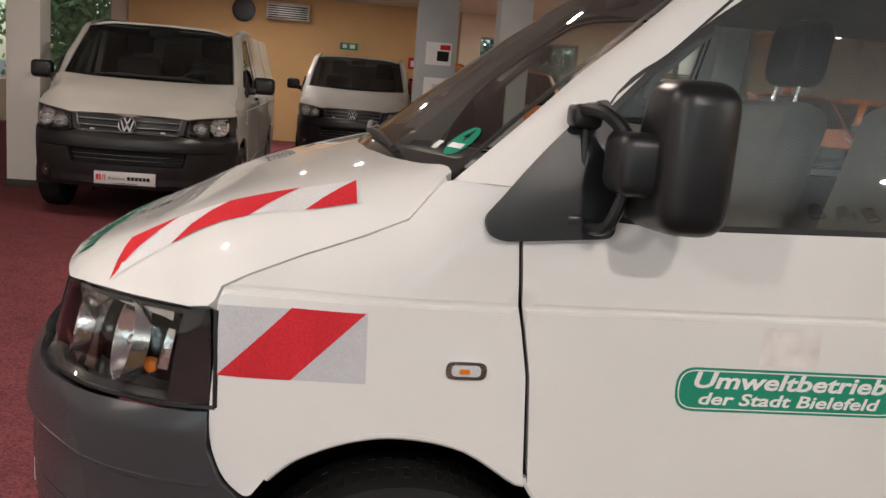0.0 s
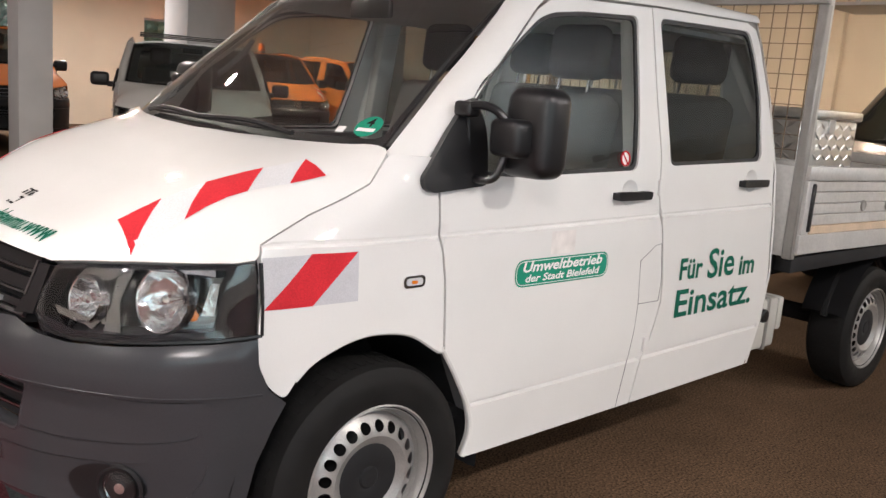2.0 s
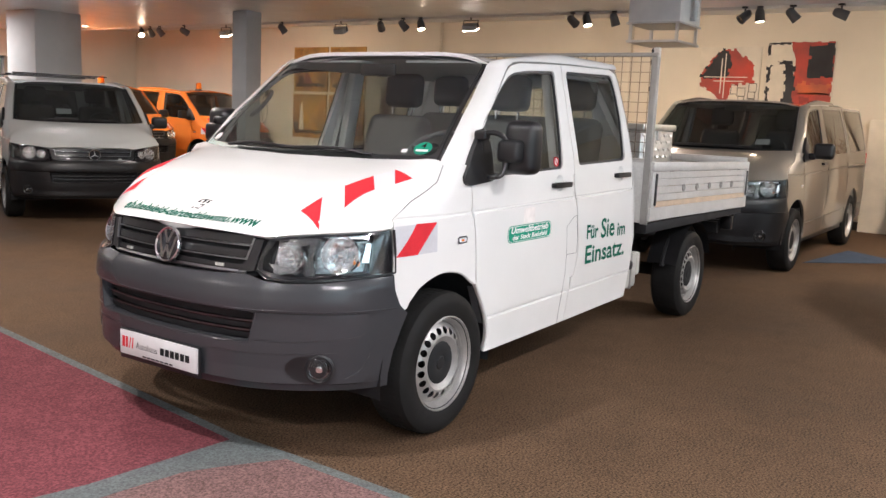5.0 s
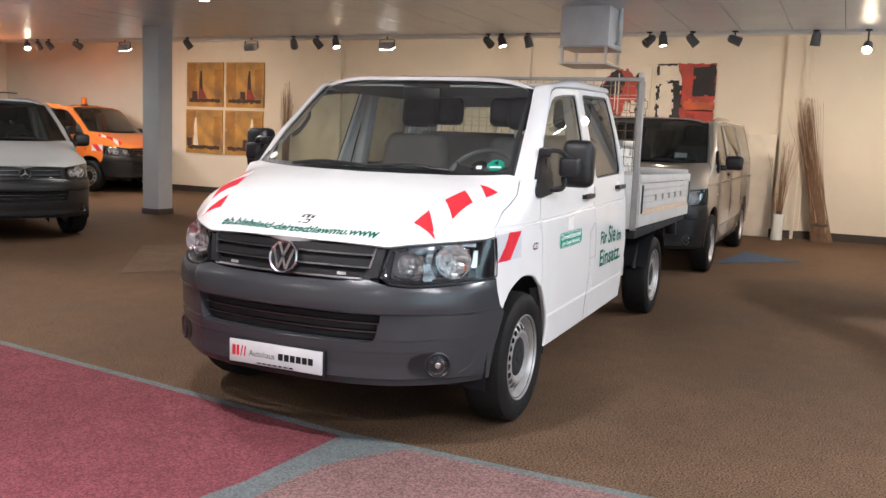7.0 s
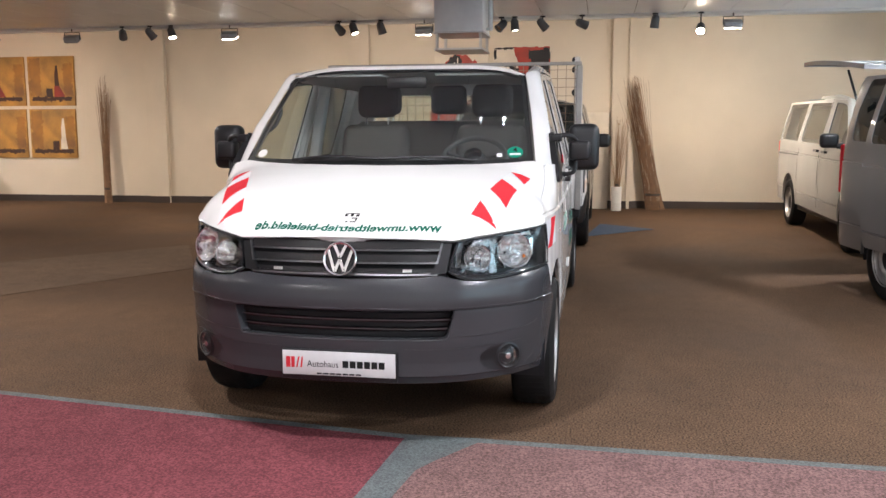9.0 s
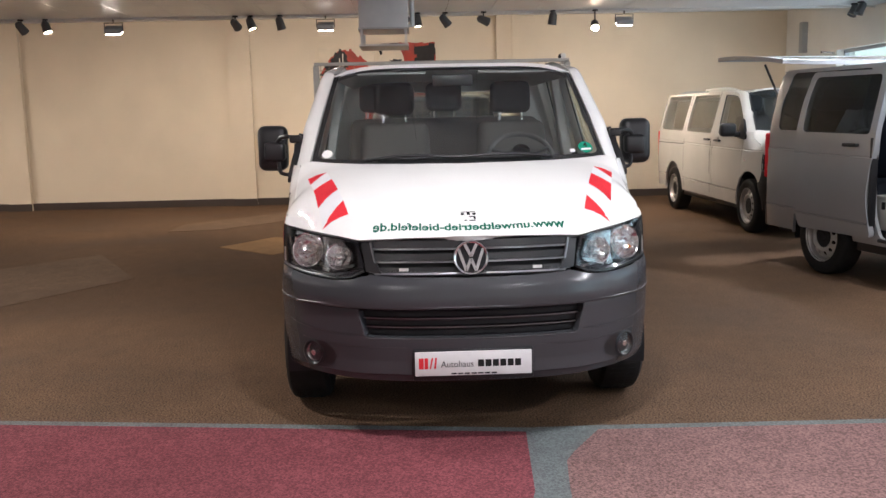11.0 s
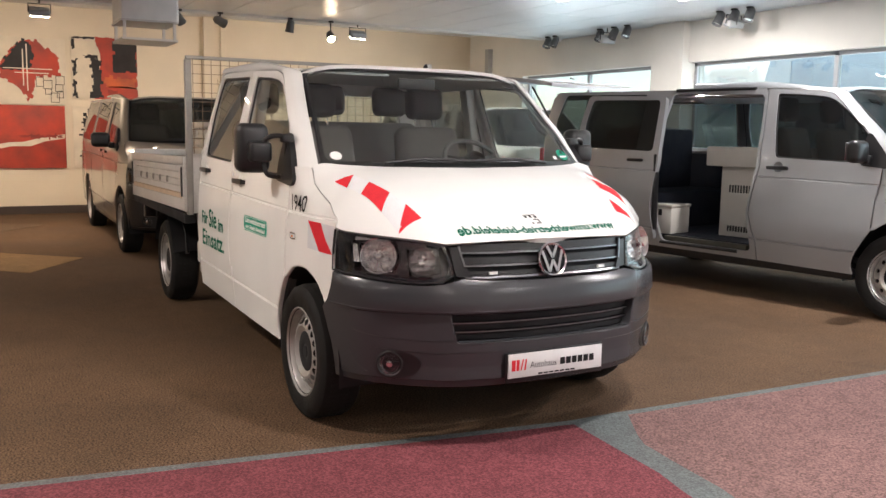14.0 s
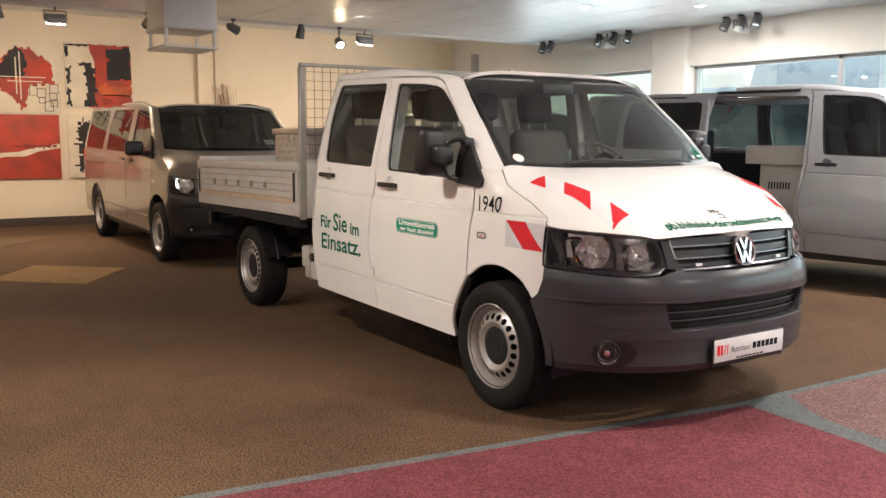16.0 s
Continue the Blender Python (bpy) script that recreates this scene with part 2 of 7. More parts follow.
def dense(poly, step, closed=True):
    out, k = [], len(poly)
    for i in range(k if closed else k - 1):
        a, b = np.array(poly[i], float), np.array(poly[(i + 1) % k], float)
        m = max(1, int(np.linalg.norm(b - a) / step))
        out += [tuple(a + (b - a) * j / m) for j in range(m)]
    return out if closed else out + [tuple(poly[-1])]


def inside_of(poly, pts):
    """Which of the points lie in a flat polygon."""
    x, y = pts[:, 0], pts[:, 1]
    hit = np.zeros(len(pts), bool)
    p = np.array(poly, float)
    for (x0, y0), (x1, y1) in zip(p, np.roll(p, -1, 0)):
        if y0 != y1:
            hit ^= ((y0 > y) != (y1 > y)) & (x < (x1 - x0) * (y - y0) / (y1 - y0) + x0)
    return hit


def skin(poly, surf, step=0.05, depth=0.012, off=0.0, inside=(-1.0, 0.0, 0.9), holes=(), rows=(), lip=True):
    """A sheet over a flat polygon with holes, laid onto surf(u, v), with folded edges of the given depth."""
    bm = bmesh.new()
    core = Vector(inside)

    def place(u, v, sink=0.0):
        p = Vector(surf(u, v))
        if off or sink:
            e = 1e-3
            n = (Vector(surf(u + e, v)) - Vector(surf(u - e, v))).cross(Vector(surf(u, v + e)) - Vector(surf(u, v - e)))
            n.normalize()
            if n.dot(p - core) < 0:
                n.negate()
            p = p + n * (off - sink)
        return p

    loops = [dense([tuple(q) for q in lp], step) for lp in (poly, *holes)]
    pts, edges = [], []
    for lp in loops:
        n0 = len(pts)
        pts += lp
        edges += [(n0 + k, n0 + (k + 1) % len(lp)) for k in range(len(lp))]
    lo, hi = np.min(loops[0], 0), np.max(loops[0], 0)
    nu, nv = max(1, round((hi[0] - lo[0]) / step)), max(1, round((hi[1] - lo[1]) / step))
    ul, vl = np.linspace(lo[0], hi[0], nu + 1), [v for v in np.linspace(lo[1], hi[1], nv + 1) if all(abs(v - r) > step * 0.3 for r in rows)]
    grid = [(u + (0.25 * step if j % 2 else 0), v) for j, v in enumerate(vl) for u in ul]
    for r in rows:
        if lo[1] < r < hi[1]:
            grid += [(u, r) for u in np.arange(lo[0], hi[0], min(step, 0.02))]
    g = np.array(grid)
    ok = inside_of(loops[0], g)
    for h in loops[1:]:
        ok &= ~inside_of(h, g)
    edge = np.array(pts)
    near = np.array([np.min(np.abs(edge - q).sum(1)) if k else 1.0 for q, k in zip(g, ok)]) if len(g) else ok
    pts += [tuple(q) for q in g[ok & (near > 0.003)]]
    verts, _, faces, *_ = geometry.delaunay_2d_cdt([Vector(q) for q in pts], edges, [], 1, 1e-6)
    flat = np.array([(v.x, v.y) for v in verts])
    mid = np.array([flat[list(f)].mean(0) for f in faces])
    keep = inside_of(loops[0], mid)
    for h in loops[1:]:
        keep &= ~inside_of(h, mid)
    made = {}
    for f, good in zip(faces, keep):
        if not good:
            continue
        for i in f:
            if i not in made:
                made[i] = bm.verts.new(place(*flat[i]))
        q = bm.faces.new([made[i] for i in f])
        q.smooth = True
        q.normal_update()
        if q.normal.dot(q.calc_center_median() - core) < 0:
            q.normal_flip()
    if lip and depth:
        for ring in loops:
            top, low = [bm.verts.new(place(*q)) for q in ring], [bm.verts.new(place(q[0], q[1], depth)) for q in ring]
            for k in range(len(ring)):
                n = (k + 1) % len(ring)
                bm.faces.new((top[k], top[n], low[n], low[k]))
    return bm


def ruled(a, b, bulge=0.0, out=(0, 1, 0), n=4):
    """A strip between two rows of points, swelling outwards in the middle."""
    bm = bmesh.new()
    out = Vector(out)
    rows = [[bm.verts.new(Vector(p).lerp(Vector(q), k / n) + out * bulge * 4 * (k / n) * (1 - k / n)) for p, q in zip(a, b)] for k in range(n + 1)]
    for r, s in zip(rows, rows[1:]):
        for k in range(len(r) - 1):
            f = bm.faces.new((r[k], r[k + 1], s[k + 1], s[k]))
            f.smooth = True
            f.normal_update()
            if f.normal.dot(out) < 0:
                f.normal_flip()
    return bm


def flat_bm(poly, lift=0.0, thick=0.004, axes="xy", at=0.0):
    """A flat plate over a polygon in the plane of two axes."""
    bm = bmesh.new()

    def put(q, d):
        c = {axes[0]: q[0], axes[1]: q[1]}
        rest = [k for k in "xyz" if k not in axes][0]
        c[rest] = at + d
        return (c["x"], c["y"], c["z"])

    top = [bm.verts.new(put(q, lift + thick)) for q in poly]
    low = [bm.verts.new(put(q, lift)) for q in poly]
    k = len(poly)
    bm.faces.new(top)
    bm.faces.new(low[::-1])
    for i in range(k):
        bm.faces.new((top[i - 1], top[i], low[i], low[i - 1]))
    bmesh.ops.recalc_face_normals(bm, faces=bm.faces)
    return bm


def writing(text, size, bold=0.0, shear=0.0, squeeze=1.0, fine=0.03):
    """Triangles of a line of text, as rows of three (u, v), and its width; the baseline starts at 0, 0."""
    c = bpy.data.curves.new("writing", "FONT")
    c.body, c.size, c.offset, c.shear, c.resolution_u = text, size, bold, shear, 3
    ob = bpy.data.objects.new("writing", c)
    scene.collection.objects.link(ob)
    me = bpy.data.meshes.new_from_object(ob.evaluated_get(bpy.context.evaluated_depsgraph_get()))
    verts = [(v.co.x * squeeze, v.co.y) for v in me.vertices]
    faces = [[verts[i] for i in p.vertices] for p in me.polygons]
    bpy.data.objects.remove(ob)
    bpy.data.curves.remove(c)
    bpy.data.meshes.remove(me)
    return faces, max((v[0] for v in verts), default=0)


def lay(faces, surf, off=0.0015, inside=(-1.0, 0.0, 0.9)):
    """Lays flat faces onto surf(u, v)."""
    bm = bmesh.new()
    made = {}
    core = Vector(inside)

    def vert(q):
        key = (round(q[0], 5), round(q[1], 5))
        if key not in made:
            e = 1e-3
            p = Vector(surf(*q))
            n = (Vector(surf(q[0] + e, q[1])) - Vector(surf(q[0] - e, q[1]))).cross(Vector(surf(q[0], q[1] + e)) - Vector(surf(q[0], q[1] - e)))
            n.normalize()
            if n.dot(p - core) < 0:
                n.negate()
            made[key] = bm.verts.new(p + n * off)
        return made[key]

    for f in faces:
        ids = []
        for q in f:
            v = vert(q)
            if v not in ids:
                ids.append(v)
        if len(ids) > 2:
            try:
                g = bm.faces.new(ids)
            except ValueError:
                continue
            g.normal_update()
            if g.normal.dot(g.calc_center_median() - core) < 0:
                g.normal_flip()
    return bm

# ---------------- the shape that the vans share ----------------
# x ahead from the front axle, y to the vehicle's left, z up from the floor
RAKE = 0.016
_nose = [(0.0, 0.872), (0.15, 0.868), (0.30, 0.853), (0.42, 0.830), (0.52, 0.797), (0.60, 0.755), (0.68, 0.700), (0.75, 0.632), (0.80, 0.565),
         (0.84, 0.490), (0.868, 0.41), (0.890, 0.32), (0.908, 0.21), (0.925, 0.06), (0.938, -0.15), (0.945, -0.45)]
_tail = [(0.945, -1.5), (0.945, -2.5), (0.945, -3.5), (0.938, -3.78), (0.915, -3.90), (0.85, -3.96)]
_plan = np.array(smooth_path(_nose, 8)[:-1] + smooth_path([_nose[-1]] + _tail, 8))
# the corners swell outwards; heights along the front are still named by the unswollen half-width
_half = _plan[:, 0].copy()
_plan[:, 0] += np.interp(_plan[:, 1], [-0.15, 0.06, 0.21, 0.32, 0.41, 0.49, 0.565, 0.632, 0.70], [0.0, 0.003, 0.010, 0.021, 0.025, 0.019, 0.012, 0.005, 0.0])
_len = np.r_[0, np.cumsum(np.hypot(*np.diff(_plan, axis=0).T))]
_front = _plan[:, 1] > -0.5


def sy(y):
    """Way along the plan's outline to the place with that y, on the front."""
    return math.copysign(float(np.interp(abs(y), _half[_front], _len[_front])), y)


def sx(x):
    """The same to the place with that x, on the side."""
    return float(np.interp(-x, -_plan[:, 1], _len))


def sz(x, z):
    return (sx(x), z + RAKE * min(x, 0))


def side(points):
    return [sz(*p) for p in points]


_dxz = np.array([(0.18, -0.10), (0.27, -0.058), (0.343, -0.024), (0.350, -0.004), (0.40, -0.008), (0.48, 0.0), (0.645, 0.0), (0.651, 0.016), (0.660, 0.018), (0.70, 0.014), (0.74, 0.007), (0.775, -0.008), (0.80, -0.034), (0.95, -0.068), (1.1, -0.14), (1.3, -0.3)])
_ysz = np.array([(0.2, 0.905), (0.32, 0.917), (0.482, 0.926), (0.488, 0.913), (0.494, 0.913), (0.502, 0.929), (0.62, 0.933), (0.80, 0.932), (0.95, 0.929), (1.016, 0.927), (1.021, 0.915), (1.026, 0.915), (1.033, 0.920), (1.12, 0.917), (1.17, 0.913), (1.25, 0.902), (1.5, 0.836), (1.75, 0.768), (1.82, 0.748)])
_seam = np.array([(-0.3, 1.45), (-0.034, 1.248), (0.032, 1.168), (0.112, 1.131), (0.218, 1.089), (0.32, 1.048), (0.369, 1.012)])
ROWS = (0.482, 0.488, 0.494, 0.502, 1.016, 1.021, 1.026, 1.033)


def shell(s, z):
    """The vehicle's outer skin."""
    a = abs(s)
    by, bx = float(np.interp(a, _len, _plan[:, 0])), float(np.interp(a, _len, _plan[:, 1]))
    w = min(max((bx - 0.36) / 0.22, 0.0), 1.0)
    x = bx + float(np.interp(z, _dxz[:, 0], _dxz[:, 1])) * w * w * (3 - 2 * w)
    y = by * float(np.interp(z, _ysz[:, 0], _ysz[:, 1])) / 0.945
    if bx > -0.3:
        f = min(max((bx + 0.25) / 0.2, 0), 1)
        g = max((z - float(np.interp(bx, _seam[:, 0], _seam[:, 1])) + 0.13) / 0.13, 0)
        y -= 0.045 * f * min(max((0.42 - bx) / 0.2, 0.15), 1) * min(g, 1.3) ** 2
    return (x, math.copysign(y, s) if a > 1e-9 else 0.0, z - RAKE * min(bx, 0))


def other(surf):
    """The same skin on the vehicle's right."""
    return lambda s, z: (lambda p: (p[0], -p[1], p[2]))(surf(s, z))


_hz = np.array([(-0.2, 1.318), (0.0, 1.281), (0.12, 1.247), (0.25, 1.206), (0.4, 1.151), (0.5, 1.108), (0.6, 1.053), (0.7, 1.007), (0.76, 0.980), (0.785, 0.968), (0.80, 0.959), (0.83, 0.945)])
_brow = [(0.0, 0.957), (0.15, 0.956), (0.30, 0.953), (0.42, 0.949), (0.508, 0.943), (0.60, 0.957), (0.70, 0.968), (0.80, 0.976), (0.85, 0.983), (0.873, 0.992)]
_edge = [shell(sy(y), z) for y, z in dense(_brow, 0.03, False)] + [shell(*sz(x, z)) for x, z in dense([(0.377, 1.003), (0.366, 1.027), (0.32, 1.052), (0.218, 1.093), (0.112, 1.135), (0.032, 1.172), (-0.030, 1.253)], 0.03, False)]
_edge = [(_edge[0][0] + 0.001, 0.0, _edge[0][2])] + _edge[1:]
_ex = np.array(sorted(_edge))


def hood_z(x, y):
    ye, ze = max(float(np.interp(x, _ex[:, 0], _ex[:, 1])), 0.10), float(np.interp(x, _ex[:, 0], _ex[:, 2]))
    zc = float(np.interp(x, _hz[:, 0], _hz[:, 1])) - 0.035 * min(max((0.45 - x) / 0.4, 0.0), 1.0) * (min(abs(y) / 0.8, 1.0) ** 2 - min(abs(y) / 0.8, 1.0) ** 6)
    return zc - (zc - ze) * min(abs(y) / ye, 1.05) ** 8.5


def hood(x, y):
    return (x, y, hood_z(x, y))


def screen(u, v):
    """The windscreen: u from -1 to 1 across, v from 0 at its foot to 1."""
    b = Vector((0.115 - 0.165 * u * u, 0.788 * u, 1.236 + 0.012 * u * u))
    t = Vector((-0.605 - 0.018 * u * u, 0.692 * u, 1.785 - 0.040 * u * u))
    n = Vector((0.6, 0, 0.72))
    return b.lerp(t, v) + n * 0.05 * v * (1 - v)


_rz = np.array([(-0.4, 1.72), (-0.6, 1.789), (-0.68, 1.828), (-0.8, 1.862), (-1.1, 1.897), (-1.5, 1.910), (-1.9, 1.905), (-2.6, 1.905), (-3.7, 1.89), (-3.9, 1.86), (-4.0, 1.80)])


def roof(x, y):
    return (x, y, float(np.interp(x, _rz[:, 0], _rz[:, 1])) - 0.062 * min(abs(y) / 0.70, 1.1) ** 6)


def mirrored(bm):
    """The same on the other side."""
    bmesh.ops.scale(bm, vec=(1, -1, 1), verts=bm.verts)
    bmesh.ops.reverse_faces(bm, faces=bm.faces)
    return bm


def both(name, make, mat, parent, label=""):
    """One part on the left and its fellow on the right."""
    return part(name, make(), mat, parent, label), part(name, mirrored(make()), mat, parent, label)


ARCH = [(-0.204, 0.69), (-0.10, 0.752), (0.016, 0.772), (0.117, 0.759), (0.215, 0.718), (0.270, 0.672)]
FENDER = rounded([(0.372, 0.998), (0.362, 1.023), (0.319, 1.0485), (0.218, 1.0895), (0.112, 1.1315), (0.032, 1.1685), (-0.032, 1.249), (-0.215, 1.246), (-0.166, 1.155), (-0.176, 1.03), (-0.20, 0.9), (-0.214, 0.70)]
                 + [tuple(q) for q in smooth_path(ARCH, 4)] + [(0.300, 0.628), (0.347, 0.665), (0.374, 0.73), (0.378, 0.80), (0.372, 0.90), (0.370, 0.97)],
                 [0.02] + [0.0] * 5 + [0.02] + [0.0] * 5 + [0.0] * (4 * len(ARCH) - 3) + [0.02, 0.04] + [0.03] * 4)
DOOR = [(-0.225, 1.246), (-0.174, 1.153), (-0.184, 1.03), (-0.208, 0.9), *[tuple(q) for q in smooth_path([(-0.224, 0.69), (-0.290, 0.590), (-0.350, 0.485), (-0.372, 0.40), (-0.352, 0.322)], 4)],
        (-1.20, 0.335), (-1.225, 0.5), (-1.262, 0.58), (-1.303, 0.72), (-1.298, 0.80), (-1.268, 0.97), (-1.230, 1.13), (-1.242, 1.45), (-1.268, 1.745), (-1.269, 1.779),
        (-0.80, 1.757), (-0.70, 1.735), (-0.64, 1.700), (-0.518, 1.586), (-0.336, 1.428)]
FRONTWIN = rounded([(-0.225, 1.205), (-0.27, 1.35), (-0.404, 1.490), (-0.517, 1.584), (-0.645, 1.676), (-0.722, 1.703), (-0.875, 1.722), (-1.18, 1.740), (-1.135, 1.418), (-1.093, 1.208), (-0.468, 1.190)], 0.03)
REARDOOR = [(-1.208, 0.335), (-1.233, 0.5), (-1.270, 0.58), (-1.311, 0.72), (-1.306, 0.80), (-1.276, 0.97), (-1.238, 1.13), (-1.250, 1.45), (-1.276, 1.75), (-1.277, 1.781),
            (-1.95, 1.797), (-2.02, 1.775), (-2.042, 1.72), (-2.065, 1.5), (-2.068, 1.2), (-2.085, 0.98), (-2.112, 0.75), (-2.100, 0.53), (-2.045, 0.352)]
REARWIN = rounded([(-1.318, 1.748), (-1.965, 1.764), (-1.995, 1.648), (-2.002, 1.5), (-1.955, 1.240), (-1.295, 1.222)], 0.035)
SAIL = [(-0.098, 1.190), (-0.106, 1.160), (-0.135, 1.150), (-0.338, 1.168), (-0.345, 1.33), (-0.315, 1.415), (-0.288, 1.408), (-0.20, 1.31)]
LAMP = [(0.520, 0.936), (0.60, 0.951), (0.70, 0.962), (0.80, 0.970), (0.85, 0.977), (0.8745, 0.985), (0.876, 0.90), (0.8765, 0.803), (0.84, 0.791), (0.80, 0.785), (0.72, 0.776), (0.62, 0.772), (0.54, 0.780), (0.487, 0.806), (0.493, 0.86)]


def front(points):
    return [(sy(y), z) for y, z in points]


def liner_bm(s, r=0.43):
    """The hollow over a wheel, open below."""
    bm = lathe_bm([(r - 0.005, s * 0.40), (r + 0.005, s * 0.86), (r + 0.012, s * 0.885)], 40)
    bmesh.ops.delete(bm, geom=[f for f in bm.faces if f.calc_center_median().z < -0.08], context="FACES")
    bm2 = lathe_bm([(0.0, s * 0.40), (r - 0.005, s * 0.40)], 40)
    bmesh.ops.delete(bm2, geom=[f for f in bm2.faces if f.calc_center_median().z < -0.10], context="FACES")
    return join_bm(bm, bm2)


def wheel(parent, x, y, r=0.335, name="wheel", label="silver steel wheel with a ring of round holes", plain=False):
    """A tyre on a steel rim with a ring of vent holes and a black hub cap; it faces +y for y > 0."""
    sgn = 1 if y > 0 else -1
    w = part(name, lathe_bm([(0.205, -0.09), (0.25, -0.105), (r - 0.03, -0.105), (r - 0.008, -0.088), (r, -0.06), (r, 0.06), (r - 0.008, 0.088), (r - 0.03, 0.105), (r - 0.055, 0.109), (0.25, 0.107), (0.222, 0.098), (0.205, 0.085)], 56, True),
             TYRE, parent, "black tyre on a steel wheel", pose(x, sgn * 0.815, r, 0, 0, 0 if sgn > 0 else 180))
    if not plain:
        tread = bmesh.new()
        for k in range(64):
            a = 2 * math.pi * k / 64
            for v in (-0.045, 0.0, 0.045):
                g = box_bm(-0.007, 0.007, v - 0.016, v + 0.016, r - 0.004, r + 0.0009)
                bmesh.ops.rotate(g, cent=(0, 0, 0), matrix=Matrix.Rotation(a, 3, "Y"), verts=g.verts)
                me = bpy.data.meshes.new("t")
                g.to_mesh(me)
                g.free()
                tread.from_mesh(me)
                bpy.data.meshes.remove(me)
        part("tread", tread, TYRE, w, "worn tread blocks")["kind"] = "stuff"
    part("rim_barrel", lathe_bm([(0.186, -0.09), (0.188, 0.050), (0.192, 0.066), (0.196, 0.064), (0.199, 0.078), (0.207, 0.090), (0.212, 0.088), (0.218, 0.102), (0.223, 0.100), (0.222, 0.090)], 48), STEEL, w)

    def dish(a, q):
        yy = float(np.interp(q, [0.06, 0.085, 0.105, 0.125, 0.155, 0.175, 0.192], [0.062, 0.066, 0.076, 0.088, 0.080, 0.062, 0.050]))
        return (q * math.cos(a), yy, q * math.sin(a))

    n = 12 if plain else 20
    step = 2 * math.pi / n
    disc = []
    for k in range(n):
        a0 = k * step
        hole = [(a0 + step / 2 + 0.0165 / 0.153 * math.cos(2 * math.pi * j / 12), 0.153 + 0.0165 * math.sin(2 * math.pi * j / 12)) for j in range(12)]
        disc.append(skin([(a0, 0.06), (a0 + step, 0.06), (a0 + step, 0.192), (a0, 0.192)], dish, 0.022, 0.014, inside=(0, -0.6, 0), holes=[hole], lip=False))
    disc = join_bm(*disc)
    bmesh.ops.remove_doubles(disc, verts=disc.verts, dist=1e-5)
    part("rim", disc, STEEL, w, "silver steel rim pierced by round holes")
    part("brake_drum", lathe_bm([(0.0, 0.0), (0.188, 0.0), (0.188, -0.05)], 32), BLACK, w)
    part("hub_cap", lathe_bm([(0.0, 0.082), (0.028, 0.081), (0.034, 0.076), (0.040, 0.079), (0.060, 0.080), (0.090, 0.078), (0.100, 0.074), (0.104, 0.066), (0.104, 0.05)], 32), BLACK, w, "black plastic hub cap")
    return w


def ring_badge(parent, m, r, style, mat=CHROME):
    """A chrome ring with plain strokes in it."""
    b, ring = [], part("badge", lathe_bm([(r, -0.006), (r, 0.006), (r * 0.95, 0.011), (r * 0.86, 0.006), (r * 0.86, -0.006)], 40, True), mat, parent, "round chrome badge", m)
    if style == "star":
        for k in range(3):
            a = math.radians(90 + 120 * k)
            b.append(tube_bm([(0, 0.004, 0), (0.9 * r * math.cos(a), 0.002, 0.9 * r * math.sin(a))], [r * 0.14, r * 0.03], 4))
    else:
        for zig in ([(-0.34, 0.80), (0.0, 0.10), (0.34, 0.80)], [(-0.70, 0.52), (-0.28, -0.72), (0.0, -0.02), (0.28, -0.72), (0.70, 0.52)]):
            for p, q in zip(zig, zig[1:]):
                d = Vector((q[0] - p[0], 0, q[1] - p[1])).normalized() * 0.05
                n = Vector((-d.z, 0, d.x)).normalized() * r * 0.085
                bm = bmesh.new()
                c = [Vector((e[0] * r, 0, e[1] * r)) for e in (p, q)]
                f = [bm.verts.new(v + Vector((0, y, 0))) for y in (0.007, -0.004) for v in (c[0] - n, c[1] - n, c[1] + n, c[0] + n)]
                for ids in ((0, 1, 2, 3), (7, 6, 5, 4), (0, 4, 5, 1), (1, 5, 6, 2), (2, 6, 7, 3), (3, 7, 4, 0)):
                    bm.faces.new([f[i] for i in ids])
                bmesh.ops.recalc_face_normals(bm, faces=bm.faces)
                b.append(bm)
    part("disc", lathe_bm([(0.0, -0.004), (r * 0.9, -0.004)], 32), GLOSSBLACK, ring)
    for k in b:
        part("stroke", k, mat, ring)
    return ring


